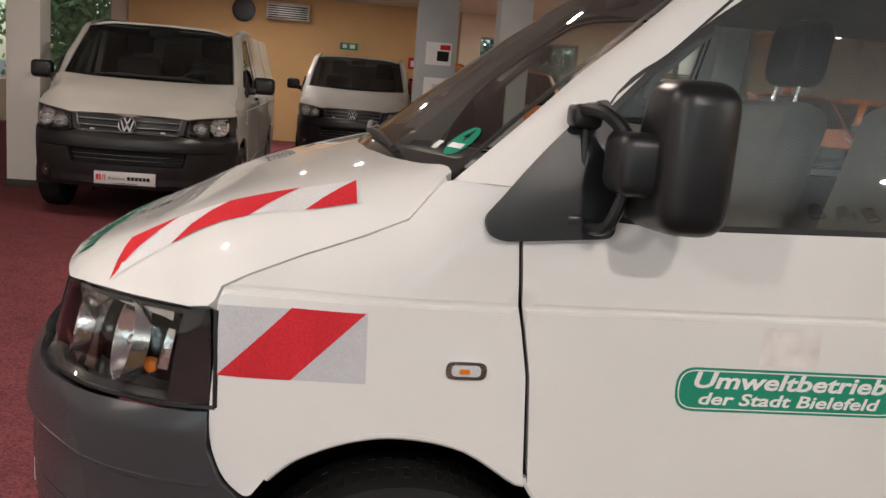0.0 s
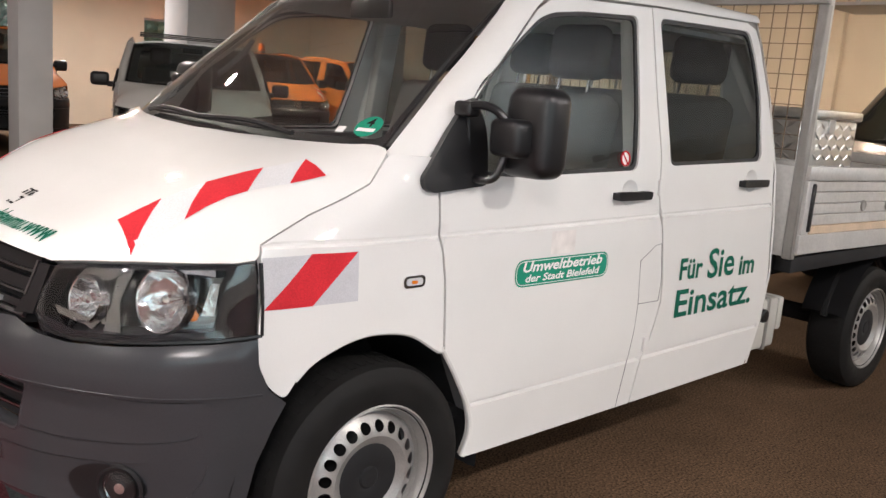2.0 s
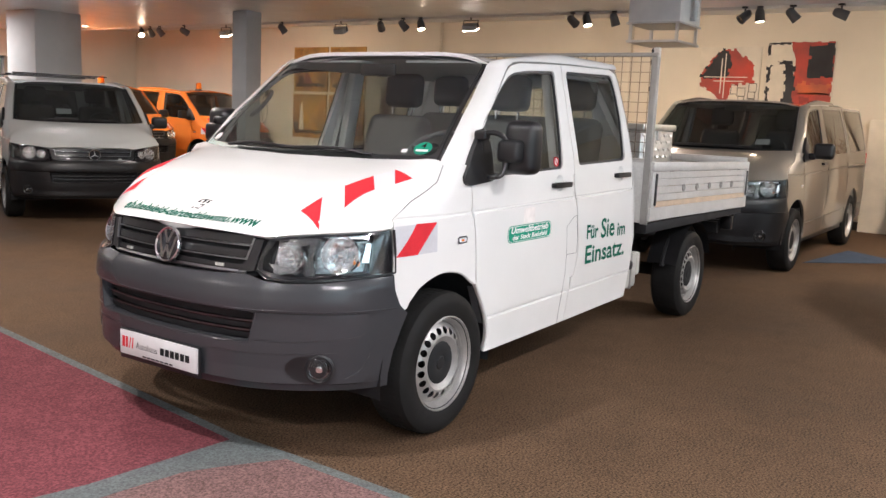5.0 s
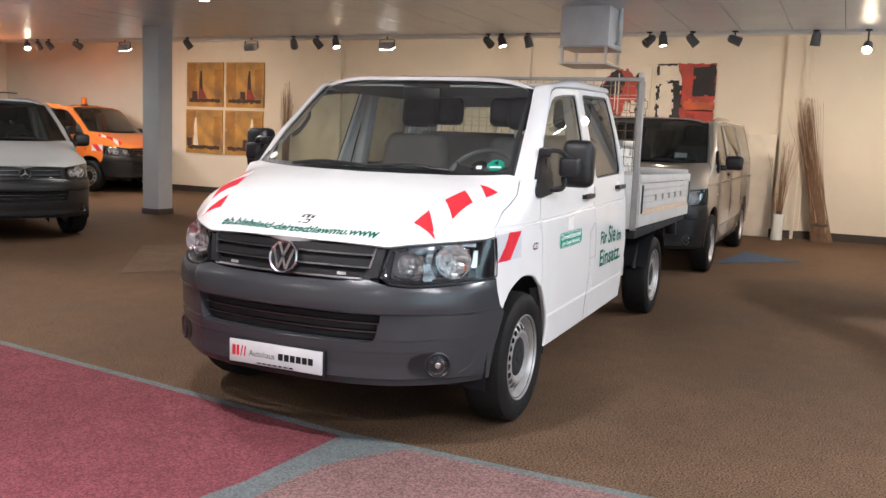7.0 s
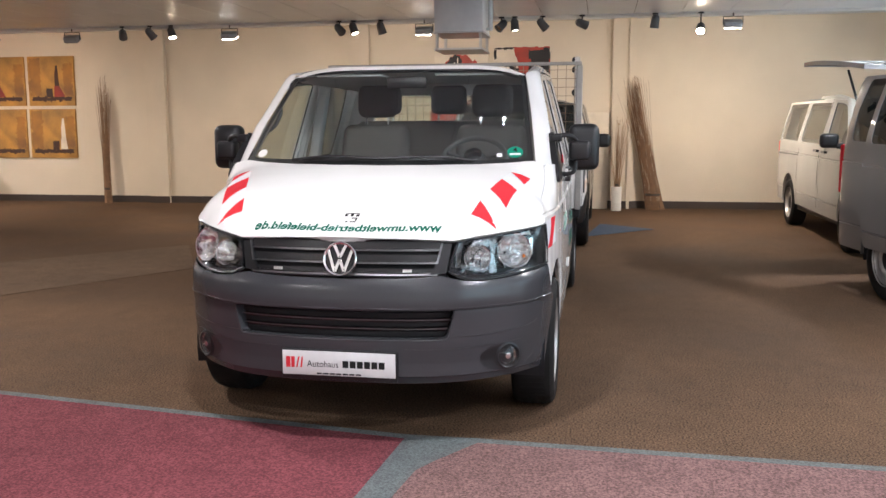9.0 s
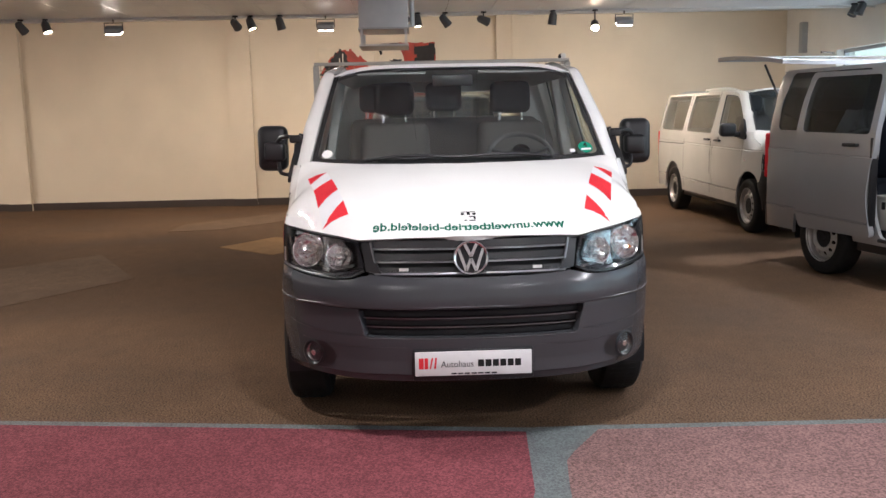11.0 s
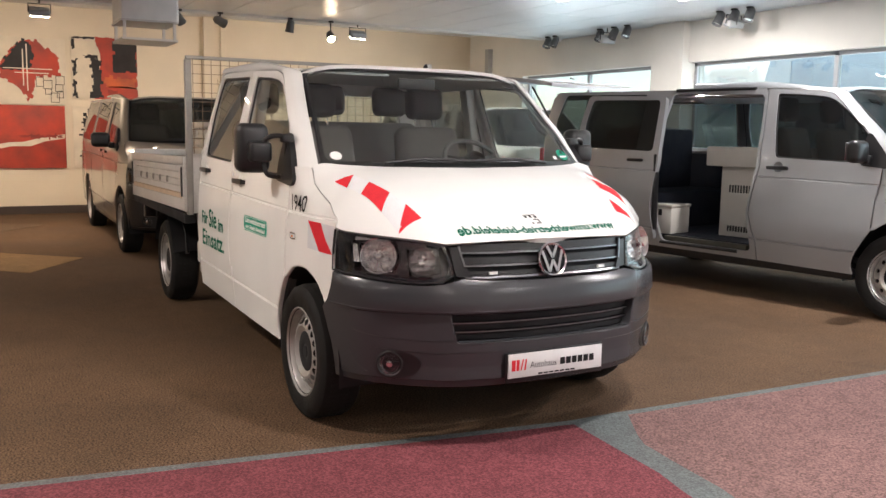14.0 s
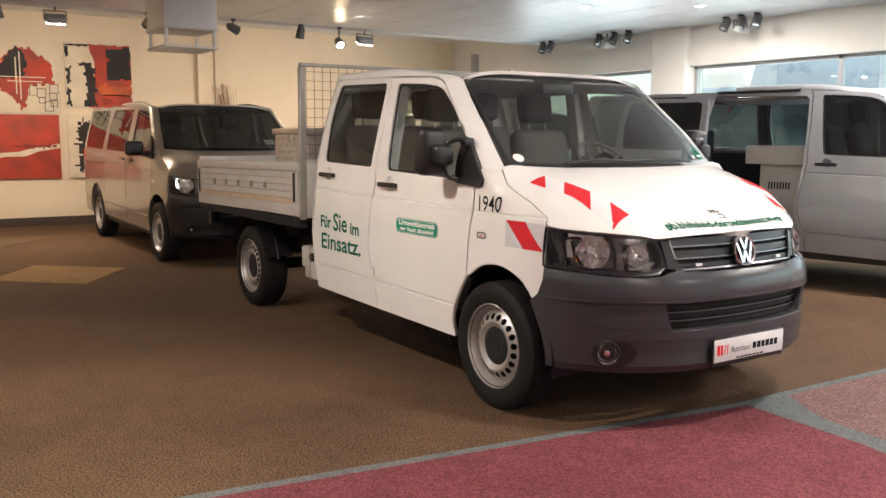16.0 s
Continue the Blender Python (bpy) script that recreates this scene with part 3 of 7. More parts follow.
def headlamp(parent, sgn, style="strokes"):
    """Lens, housing, two bowls, an amber bulb."""
    S = shell if sgn > 0 else other(shell)
    poly = rounded(front(LAMP), 0.012)
    lamp_ = part("headlight", skin(poly, S, 0.03, 0.02, -0.002), LENS, parent, "clear headlight with chrome bowls")
    part("housing", skin(poly, S, 0.03, 0.06, -0.10, lip=False), LAMPBODY, lamp_)
    edge = front(LAMP)
    part("bezel", join_bm(*[tube_bm([Vector(S(*q)) - Vector((0.012, 0, 0)) for q in dense(edge[a:b], 0.04, False)], 0.006, 6) for a, b in ((5, 8), (7, 14))]), DARKPLASTIC, lamp_)

    part("side_wall", skin(poly, S, 0.03, 0.10, -0.006, lip=True, holes=[front([(0.515, 0.812), (0.55, 0.796), (0.62, 0.786), (0.72, 0.789), (0.80, 0.797), (0.842, 0.804), (0.842, 0.966), (0.80, 0.961), (0.70, 0.952), (0.60, 0.941), (0.53, 0.927), (0.505, 0.86)])]), GLOSSBLACK, lamp_)

    def bowl(y, z, r, back, tilt):
        c = Vector(S(sy(y), z))
        m = Matrix.Translation(c - Vector((back, 0, 0))) @ Matrix.Rotation(math.radians(-90 + sgn * tilt), 4, "Z") @ Matrix.Rotation(math.radians(13), 4, "X")
        rnd = random.Random(round(1000 * y))
        n, prof = 18, [(0.012, -0.060), (r * 0.34, -0.054), (r * 0.60, -0.040), (r * 0.82, -0.020), (r, 0.010), (r * 1.04, 0.012), (r * 1.04, -0.02)]
        bm = bmesh.new()
        rings = []
        for e, (q, yy) in enumerate(prof):
            j = 0.008 * (0 < e < 4)
            rings.append([bm.verts.new(((q + rnd.uniform(-j, j)) * math.cos(2 * math.pi * (k + 0.5 * (e % 2)) / n), yy + rnd.uniform(-j, j), (q + rnd.uniform(-j, j)) * math.sin(2 * math.pi * (k + 0.5 * (e % 2)) / n))) for k in range(n)])
        for e, (u, v) in enumerate(zip(rings, rings[1:])):
            for k in range(n):
                if e % 2:
                    bm.faces.new((u[k], u[(k + 1) % n], v[(k + 1) % n])), bm.faces.new((u[k], v[(k + 1) % n], v[k]))
                else:
                    bm.faces.new((u[k], u[(k + 1) % n], v[k])), bm.faces.new((u[(k + 1) % n], v[(k + 1) % n], v[k]))
        part("reflector", bm, REFLECTOR, lamp_, m=m)
        part("bulb", lathe_bm([(0.0, 0.004), (0.012, 0.0), (0.016, -0.012), (0.014, -0.055)], 14), CHROME, lamp_, m=m)

    if style == "strokes":
        bowl(0.752, 0.880, 0.078, 0.024, 22)
        bowl(0.603, 0.862, 0.058, 0.024, 14)
        for poly2, off in (([(0.575, 0.912), (0.66, 0.918), (0.70, 0.955), (0.60, 0.945)], -0.016), ([(0.665, 0.80), (0.70, 0.80), (0.685, 0.87), (0.70, 0.955), (0.67, 0.95)], -0.020),
                           ([(0.72, 0.953), (0.82, 0.966), (0.825, 0.945), (0.80, 0.95)], -0.012), ([(0.815, 0.85), (0.832, 0.85), (0.832, 0.93), (0.82, 0.93)], -0.014), ([(0.53, 0.84), (0.55, 0.82), (0.64, 0.800), (0.655, 0.815), (0.56, 0.835)], -0.016)):
            part("reflector", skin(front(poly2), S, 0.02, 0.012, off), SMOKED if off < -0.015 else REFLECTOR, lamp_)
        part("backing", skin(front([(0.53, 0.80), (0.83, 0.81), (0.83, 0.955), (0.54, 0.93)]), S, 0.03, 0.0, -0.078, lip=False), SMOKED, lamp_)
        part("outer_bezel", skin(front([(0.835, 0.805), (0.872, 0.808), (0.871, 0.978), (0.835, 0.968)]), S, 0.03, 0.0, -0.02, lip=False), GLOSSBLACK, lamp_)
        part("lower_bezel", skin(front([(0.50, 0.812), (0.545, 0.785), (0.62, 0.777), (0.72, 0.781), (0.80, 0.790), (0.858, 0.802), (0.855, 0.815), (0.72, 0.797), (0.62, 0.793), (0.55, 0.803)]), S, 0.03, 0.01, -0.008), GLOSSBLACK, lamp_)
        part("turn_bulb", lathe_bm([(0.0, 0.012), (0.012, 0.008), (0.016, -0.004), (0.0, -0.01)], 12), AMBER, lamp_, m=Matrix.Translation(Vector(S(sy(0.80), 0.845)) - Vector((0.02, sgn * 0.012, 0))))
    else:
        bowl(0.70, 0.875, 0.075, 0.026, 20)
        bowl(0.585, 0.862, 0.05, 0.026, 14)
    return lamp_


def grille(parent, style="strokes"):
    edge = [(0.0, 0.785), (0.30, 0.790), (0.480, 0.800), (0.484, 0.86), (0.505, 0.934), (0.40, 0.943), (0.2, 0.950), (0.0, 0.953)]
    full = [(-y, z) for y, z in edge[1:-1]][::-1]
    g = part("grille", skin(front(edge + full[:1] + full[1:]), shell, 0.06, 0.02, -0.045, lip=False), BLACK, parent, "black grille with slats")
    for z0, z1, m, off in ((0.910, 0.944, DARKPLASTIC, -0.018), (0.902, 0.907, SATIN, -0.010), (0.854, 0.886, DARKPLASTIC, -0.018), (0.846, 0.851, SATIN, -0.010), (0.808, 0.826, DARKPLASTIC, -0.016), (0.799, 0.803, SATIN, -0.010)):
        w = 0.455 - 0.12 * (0.93 - z0)
        part("slat", skin(front([(-w, z0), (w, z0), (w, z1), (-w, z1)]), shell, 0.05, 0.03 if m is DARKPLASTIC else 0.012, off), m, g)
    for s in (1, -1):
        S = shell if s > 0 else other(shell)
        part("end_piece", skin(front([(0.405, 0.80), (0.478, 0.805), (0.500, 0.930), (0.455, 0.93), (0.44, 0.86)]), S, 0.04, 0.02, -0.006), DARKPLASTIC, g)
        part("end_lip", skin(front([(0.432, 0.845), (0.440, 0.845), (0.462, 0.935), (0.454, 0.935)]), S, 0.04, 0.01, -0.003), SATIN, g)
        part("clip", skin(front([(0.285, 0.809), (0.325, 0.809), (0.325, 0.822), (0.285, 0.822)]), S, 0.02, 0.01, -0.006), ALU, g, "small pale clip")
    return g


def bumper_shell(s, z):
    """The skin swollen at the bumper's corners."""
    x, y, z1 = shell(s, z)
    a = abs(s)
    k = min(max((a - sy(0.66)) / (sy(0.80) - sy(0.66)), 0), 1) * min(max((z - 0.24) / 0.14, 0), 1) * min(max((0.79 - z) / 0.03, 0), 1)
    k = k * k * (3 - 2 * k)
    return (x + 0.008 * k, y + math.copysign(0.008 * k, s), z1)


def bumper(parent, mat, fogs=True, deep=True):
    top = [(0.0, 0.777), (0.30, 0.781), (0.45, 0.790), (0.54, 0.772), (0.62, 0.764), (0.72, 0.768), (0.80, 0.777), (0.84, 0.783), (0.8765, 0.795)]
    back = [(sx(0.371), 0.73), (sx(0.343), 0.665), (sx(0.296), 0.624), (sx(0.330), 0.56), (sx(0.365), 0.47), (sx(0.385), 0.37), (sx(0.385), 0.318)]
    right = front(top) + back
    low = [(sy(0.75), 0.312), (sy(0.4), 0.308)]
    poly = right + low + [(0.0, 0.306)] + [(-s, z) for s, z in low[::-1]] + [(-s, z) for s, z in right[::-1]][:-1]
    hole = rounded(front([(-0.515, 0.643), (0.515, 0.643), (0.485, 0.515), (-0.485, 0.515)]), 0.02)
    b = part("bumper", skin(poly, bumper_shell, 0.035, 0.05, 0.006, holes=[hole], rows=(0.343, 0.350, 0.40, 0.645, 0.651, 0.660, 0.70, 0.74)), mat, parent, "grey plastic bumper with a lower grille")
    part("lower_grille", skin(front([(-0.525, 0.655), (0.525, 0.655), (0.495, 0.506), (-0.495, 0.506)]), shell, 0.06, 0.02, -0.06, lip=False), BLACK, b)
    for z0, z1, m, off in ((0.606, 0.628, BLACK, -0.034), (0.594, 0.598, SATIN, -0.020), (0.566, 0.586, BLACK, -0.034), (0.554, 0.558, SATIN, -0.022), (0.524, 0.542, BLACK, -0.034)):
        w = 0.512 - 0.24 * (0.645 - z0)
        part("slat", skin(front([(-w, z0), (w, z0), (w, z1), (-w, z1)]), shell, 0.05, 0.03 if m is BLACK else 0.01, off), m, b)
    rim = rounded(front([(-0.522, 0.648), (0.522, 0.648), (0.490, 0.509), (-0.490, 0.509)]), 0.02)
    part("grille_lip", tube_bm([Vector(shell(*q)) + Vector((0.004, 0, 0)) for q in dense(rim + rim[:1], 0.05, False)], 0.004, 6, False), mat, b, "raised lip round the lower grille")
    for s in (1, -1):
        B = bumper_shell if s > 0 else other(bumper_shell)
        for path in ([(0.50, 0.525), (0.62, 0.522), (0.74, 0.530), (0.82, 0.545), (0.835, 0.56)], [(0.30, 0.470), (0.45, 0.468), (0.60, 0.470), (0.75, 0.478), (0.835, 0.49), (0.845, 0.46), (0.83, 0.40), (0.80, 0.365)]):
            part("seam", tube_bm([Vector(B(sy(y), z)) + Vector((0.005, s * 0.003, 0)) for y, z in smooth_path(path, 4)], 0.0016, 4, False), TRIM, b)
    for zr, far in ((0.655, 0.36), (0.3465, 0.40)):
        ends = np.linspace(-sx(far), sx(far), 61)
        part("ridge", tube_bm([Vector(bumper_shell(q, zr)) + Vector((0.005 * max(1 - abs(q) / 1.1, 0.2), math.copysign(0.005 * min(abs(q) / 1.1, 1), q), 0)) for q in ends], 0.0042, 6), mat, b, "moulded ridge along the bumper")
    if fogs:
        for s in (1, -1):
            B = bumper_shell if s > 0 else other(bumper_shell)
            c = Vector(B(sy(0.735), 0.410))
            m = Matrix.Translation(c + Vector((0.004, s * 0.004, 0))) @ Matrix.Rotation(math.radians(-90 + s * 36), 4, "Z")
            f = part("fog_light", lathe_bm([(0.060, -0.02), (0.064, 0.008), (0.055, 0.011), (0.046, 0.002), (0.042, -0.03)], 28), DARKPLASTIC, b, "round fog light", m)
            oval = [(sy(0.71) + 0.105 * math.cos(2 * math.pi * k / 28), 0.412 + 0.058 * math.sin(2 * math.pi * k / 28)) for k in range(28)]
            part("fog_recess", skin(oval, B, 0.03, 0.0, 0.0075, lip=False), DARKPLASTIC, f).matrix_parent_inverse = m.inverted()
            part("reflector", lathe_bm([(0.0, -0.018), (0.020, -0.012), (0.034, -0.002), (0.044, 0.006)], 10), SMOKED, f)
            part("bulb_cap", lathe_bm([(0.0, 0.012), (0.014, 0.009), (0.016, -0.01)], 16), CHROME, f)
            part("lens", lathe_bm([(0.0, 0.020), (0.03, 0.017), (0.047, 0.009)], 24), LENS, f)
    # under-shield
    part("under_shield", join_bm(box_bm(-0.2, 0.50, -0.50, 0.50, 0.30, 0.37, 0.03), box_bm(-0.2, 0.36, -0.55, 0.55, 0.28, 0.36, 0.03)), BLACK, b)
    return b


def sign_plate(parent, m, w=0.52, h=0.11):
    """A white dealer's plate: a word, and plain bars for the name and the small print."""
    p = part("dealer_plate", box_bm(-0.004, 0.004, -w / 2, w / 2, -h / 2, h / 2, 0.003), PLATE, parent, "white dealer plate with red mark and black print", m)
    part("plate_holder", box_bm(-0.012, -0.004, -w / 2 - 0.008, w / 2 + 0.008, -h / 2 - 0.022, h / 2 + 0.006, 0.003), DARKPLASTIC, p)
    F = lambda u, v: (0.0047, u, v)
    ins = (-1, 0, 0)
    k = w / 0.52
    for a, b in ((-0.243, -0.222), (-0.218, -0.202)):
        part("red_mark", lay([[(a * k, -0.022), (b * k, -0.022), (b * k, 0.028), (a * k, 0.028)]], F, 0, ins), REDFILM, p)
    part("red_mark", lay([[(-0.196 * k, -0.022), (-0.190 * k, -0.022), (-0.178 * k, 0.028), (-0.186 * k, 0.028)], [(-0.176 * k, -0.022), (-0.168 * k, -0.022), (-0.162 * k, 0.028), (-0.17 * k, 0.028)]], F, 0, ins), REDFILM, p)
    if w > 0.3:
        t, tw = writing("Autohaus", 0.042)
        t = [[(-0.145 + q[0] * 0.145 / tw, q[1] - 0.016) for q in f] for f in t]
        part("print", lay(t, F, 0.0003, ins), LETTER, p)
        part("print", lay([[(0.02 + 0.033 * i, -0.016), (0.02 + 0.033 * i + 0.027, -0.016), (0.02 + 0.033 * i + 0.027, 0.016), (0.02 + 0.033 * i, 0.016)] for i in range(6)], F, 0.0003, ins), LETTER, p)
        part("print", lay([[(-0.10 + 0.03 * i, -0.049), (-0.10 + 0.03 * i + 0.024, -0.049), (-0.10 + 0.03 * i + 0.024, -0.042), (-0.10 + 0.03 * i, -0.042)] for i in range(7)], F, 0.0003, ins), LETTER, p)
    return p


def cup_edge(x, z, r=0.046):
    s, zz = sz(x, z + 0.008)
    return [(s + r * math.cos(2 * math.pi * k / 24), zz + r * math.sin(2 * math.pi * k / 24)) for k in range(24)]


def handle_cup(parent, sgn, x, z, paint, r=0.046):
    """A round hollow behind the handle."""
    S = shell if sgn > 0 else other(shell)
    s, zz = sz(x, z + 0.008)
    bowl = lambda u, v: (lambda p: (p[0], p[1] - sgn * 0.022 * max(1 - ((u - s) ** 2 + (v - zz) ** 2) / r ** 2, 0), p[2]))(S(u, v))
    part("handle_cup", skin(cup_edge(x, z, r * 1.02), bowl, 0.012, 0, lip=False), paint, parent)


def door_handle(parent, sgn, x, z, mat=DARKPLASTIC):
    S = shell if sgn > 0 else other(shell)
    s, zz = sz(x, z)
    cup = [(s + 0.045 * math.cos(a) * 1.0, zz + 0.045 * math.sin(a)) for a in [2 * math.pi * k / 20 for k in range(20)]]
    h = part("door_handle", skin(rounded([(s - 0.095, zz - 0.014), (s + 0.095, zz - 0.016), (s + 0.10, zz + 0.012), (s - 0.095, zz + 0.016)], 0.012), S, 0.02, 0.014, 0.030), mat, parent, "dark plastic door handle")
    part("handle_foot", skin(rounded([(s - 0.095, zz - 0.013), (s - 0.065, zz - 0.013), (s - 0.065, zz + 0.013), (s - 0.095, zz + 0.013)], 0.006), S, 0.02, 0.03, 0.025), mat, h)
    part("handle_foot", skin(rounded([(s + 0.062, zz - 0.013), (s + 0.098, zz - 0.013), (s + 0.098, zz + 0.012), (s + 0.062, zz + 0.012)], 0.006), S, 0.02, 0.03, 0.025), mat, h)
    return h, cup


def mirror(parent, sgn, long=True):
    """The wing mirror: on long twin arms for the pick-up, on one short arm for the vans."""
    mats = DARKPLASTIC
    fl = (lambda b: b) if sgn > 0 else mirrored
    S = shell if sgn > 0 else other(shell)
    sail = part("mirror_sail", skin(rounded(side(SAIL), 0.02), S, 0.04, 0.035, 0.018), mats, parent, "black plastic triangle that carries the mirror")
    if long:
        body = box_bm(-0.470, -0.345, 0.955, 1.122, 1.205, 1.460, 0.042, 4)
        for v in body.verts:
            if v.co.y < 1.0 and v.co.z < 1.30:
                v.co.x += 0.02
        h = part("mirror_housing", fl(body), mats, sail, "tall black mirror housing")
        part("mirror_housing", fl(box_bm(-0.42, -0.285, 0.96, 1.075, 1.262, 1.368, 0.022, 3)), mats, h)
        part("mirror_glass", fl(box_bm(-0.4715, -0.466, 0.992, 1.085, 1.245, 1.42, 0.002, 2)), CHROME, h, "mirror glass")
        part("arm", fl(tube_bm(smooth_path([(-0.255, 0.875, 1.378), (-0.262, 0.93, 1.398), (-0.285, 0.975, 1.392), (-0.31, 1.0, 1.365), (-0.33, 1.01, 1.33)], 5), 0.0125, 10)), mats, sail)
        part("arm", fl(tube_bm(smooth_path([(-0.285, 0.905, 1.190), (-0.29, 0.955, 1.189), (-0.305, 0.99, 1.205), (-0.325, 1.0, 1.27)], 5), 0.0115, 10)), mats, sail)
        for z in (1.385, 1.19):
            part("hinge", fl(box_bm(-0.295, -0.24, 0.86, 0.925, z - 0.022, z + 0.022, 0.012, 3)), mats, sail)
        part("arm", fl(tube_bm([(-0.27, 0.895, 1.36), (-0.275, 0.905, 1.22)], 0.007, 6)), mats, sail)
    else:
        h = part("mirror_housing", fl(box_bm(-0.36, -0.25, 0.96, 1.17, 1.19, 1.36, 0.045, 4)), mats, sail, "black mirror housing")
        part("arm", fl(box_bm(-0.33, -0.25, 0.89, 0.99, 1.18, 1.25, 0.02, 2)), mats, h)
        part("mirror_glass", fl(box_bm(-0.364, -0.358, 0.985, 1.15, 1.205, 1.345, 0.003, 2)), CHROME, h)
    return sail


def wiper(parent, sgn):
    a = [Vector(screen(0.62 * sgn, 0.03)) + Vector((0.015, 0, 0.015)), Vector(screen(0.35 * sgn, 0.06)) + Vector((0.02, 0, 0.02)), Vector(screen(-0.02, 0.055)) + Vector((0.012, 0, 0.014))]
    w = part("wiper", tube_bm(smooth_path(a, 5), 0.008, 6), TRIM, parent, "black windscreen wiper")
    part("blade", tube_bm([Vector(screen(u, 0.045 + 0.012 * math.cos(3 * u))) + Vector((0.008, 0, 0.010)) for u in (sgn * 0.55, sgn * 0.35, sgn * 0.15, -0.05 * sgn)], 0.006, 6), TRIM, w)


def cab_front(root, paint, bump_mat, style="strokes", fogs=True, long_mirrors=False, fine=True, pane=None):
    """All that the pick-up and the vans have alike, from the nose to the front doors."""
    st, pane = 0.035 if fine else 0.08, pane or GLASS
    edge = [(p[0], p[1]) for p in _edge] + [(-0.044, 0.815), (-0.040, 0.785), (0.0, 0.68), (0.055, 0.50), (0.10, 0.25), (0.118, 0.0)]
    full = edge + [(x, -y) for x, y in edge[1:-1]][::-1]
    bon = part("bonnet", skin(full, hood, st, 0.03, inside=(0.2, 0, 0.2)), paint, root, "smooth painted bonnet")
    part("bonnet_support", skin([(x - 0.02 if x > 0.5 else x, y * 0.97) for x, y in full], lambda x, y: (x, y, hood_z(x, y) - 0.05), 0.15, 0, inside=(0.2, 0, 0.2), lip=False), BLACK, bon)
    bumper(root, bump_mat, fogs)
    grille(root)
    ring_badge(root, pose(0.828, 0, 0.863, 12, 0, -90), 0.078 if style != "star" else 0.07, style)
    for s in (1, -1):
        S = shell if s > 0 else other(shell)
        headlamp(root, s, style)
        part("front_wing", skin(side(FENDER), S, st, 0.025, rows=ROWS), paint, root, "painted front wing")
        door = part("front_door", skin(side(DOOR), S, st, 0.03, holes=[side(FRONTWIN), cup_edge(-1.055, 1.122)], rows=ROWS), paint, root, "painted front door with a window")
        part("window_frame", skin(rounded(side([(-0.20, 1.190), (-0.25, 1.36), (-0.39, 1.500), (-0.51, 1.598), (-0.64, 1.690), (-0.72, 1.717), (-0.875, 1.736), (-1.195, 1.754), (-1.15, 1.418), (-1.106, 1.194), (-0.468, 1.176)]), 0.03), S, 0.1, 0.01, -0.008, holes=[side(rounded([(-0.24, 1.214), (-0.283, 1.345), (-0.412, 1.481), (-0.525, 1.574), (-0.65, 1.664), (-0.725, 1.691), (-0.875, 1.710), (-1.166, 1.727), (-1.122, 1.418), (-1.082, 1.220), (-0.468, 1.202)], 0.03))]), TRIM, door)
        part("window", skin(side(FRONTWIN), S, 0.15, 0.0, -0.012, lip=False), pane, door, "clear side window").visible_shadow = False
        door_handle(door, s, -1.055, 1.122)
        handle_cup(door, s, -1.055, 1.122, paint)
        part("door_card", skin(side([(-0.24, 1.19), (-0.25, 0.72), (-0.38, 0.45), (-1.15, 0.45), (-1.23, 0.7), (-1.22, 1.19)]), S, 0.2, 0.04, -0.05), CABIN, door)
        # rolled edge of the wheel arch, and the wheel house
        rim_ = [S(*sz(*q)) for q in smooth_path([(-0.215, 0.70)] + ARCH, 4)]
        part("arch_edge", tube_bm([(p[0], p[1] - s * 0.009, p[2]) for p in rim_], 0.010, 8), paint, root)
        rim_ = [S(*sz(*q)) for q in smooth_path([(-0.224, 0.69), (-0.290, 0.590), (-0.350, 0.485), (-0.372, 0.40), (-0.352, 0.322)], 4)]
        part("arch_edge", tube_bm([(p[0], p[1] - s * 0.009, p[2]) for p in rim_], 0.010, 8), paint, door)
        part("wheel_arch_liner", liner_bm(s), BLACK, root, m=pose(0, 0, 0.325))
        mirror(root, s, long_mirrors)
        wheel(root, 0, s * 0.8, plain=not fine)
        lx = [(-0.218, 1.236), (-0.336, 1.434), (-0.43, 1.512), (-0.518, 1.594), (-0.64, 1.708), (-0.70, 1.743), (-0.80, 1.765), (-1.24, 1.787), (-1.6, 1.796), (-2.06, 1.806)]
        ux = [(-0.042, 0.802, 1.235), (-0.19, 0.777, 1.372), (-0.29, 0.760, 1.468), (-0.37, 0.746, 1.535), (-0.52, 0.715, 1.668), (-0.605, 0.698, 1.742), (-0.73, 0.700, 1.768), (-1.24, 0.702, 1.836), (-1.6, 0.702, 1.846), (-2.08, 0.702, 1.842)]
        lo = [S(*sz(*p)) for p in smooth_path(lx, 4)]
        up = [(p[0], s * p[1], p[2]) for p in smooth_path(ux, 4)]
        part("roof_pillar", ruled(lo, up, 0.016, (0.25, s * 0.6, 0.7), 5), paint, root, "painted windscreen pillar and roof rail")
        inner = [(p[0] + 0.01, p[1] - s * 0.05, p[2] - 0.02) for p in lo]
        inn2 = [(p[0] - 0.03, p[1] - s * 0.015, p[2] - 0.02) for p in up]
        part("pillar_trim", ruled(inner, inn2, -0.0, (-0.25, -s * 0.6, -0.7), 2), LINING, root)
        # side repeater
        q = sz(-0.088, 0.906)
        ind = part("side_indicator", skin(rounded([(q[0] - 0.038, q[1] - 0.017), (q[0] + 0.038, q[1] - 0.017), (q[0] + 0.038, q[1] + 0.017), (q[0] - 0.038, q[1] + 0.017)], 0.016), S, 0.02, 0.012, 0.006), CHROME, root, "oval side indicator")
        part("lens", skin(rounded([(q[0] - 0.027, q[1] - 0.010), (q[0] + 0.027, q[1] - 0.010), (q[0] + 0.027, q[1] + 0.010), (q[0] - 0.027, q[1] + 0.010)], 0.009), S, 0.02, 0.004, 0.009), GREYFILM, ind)
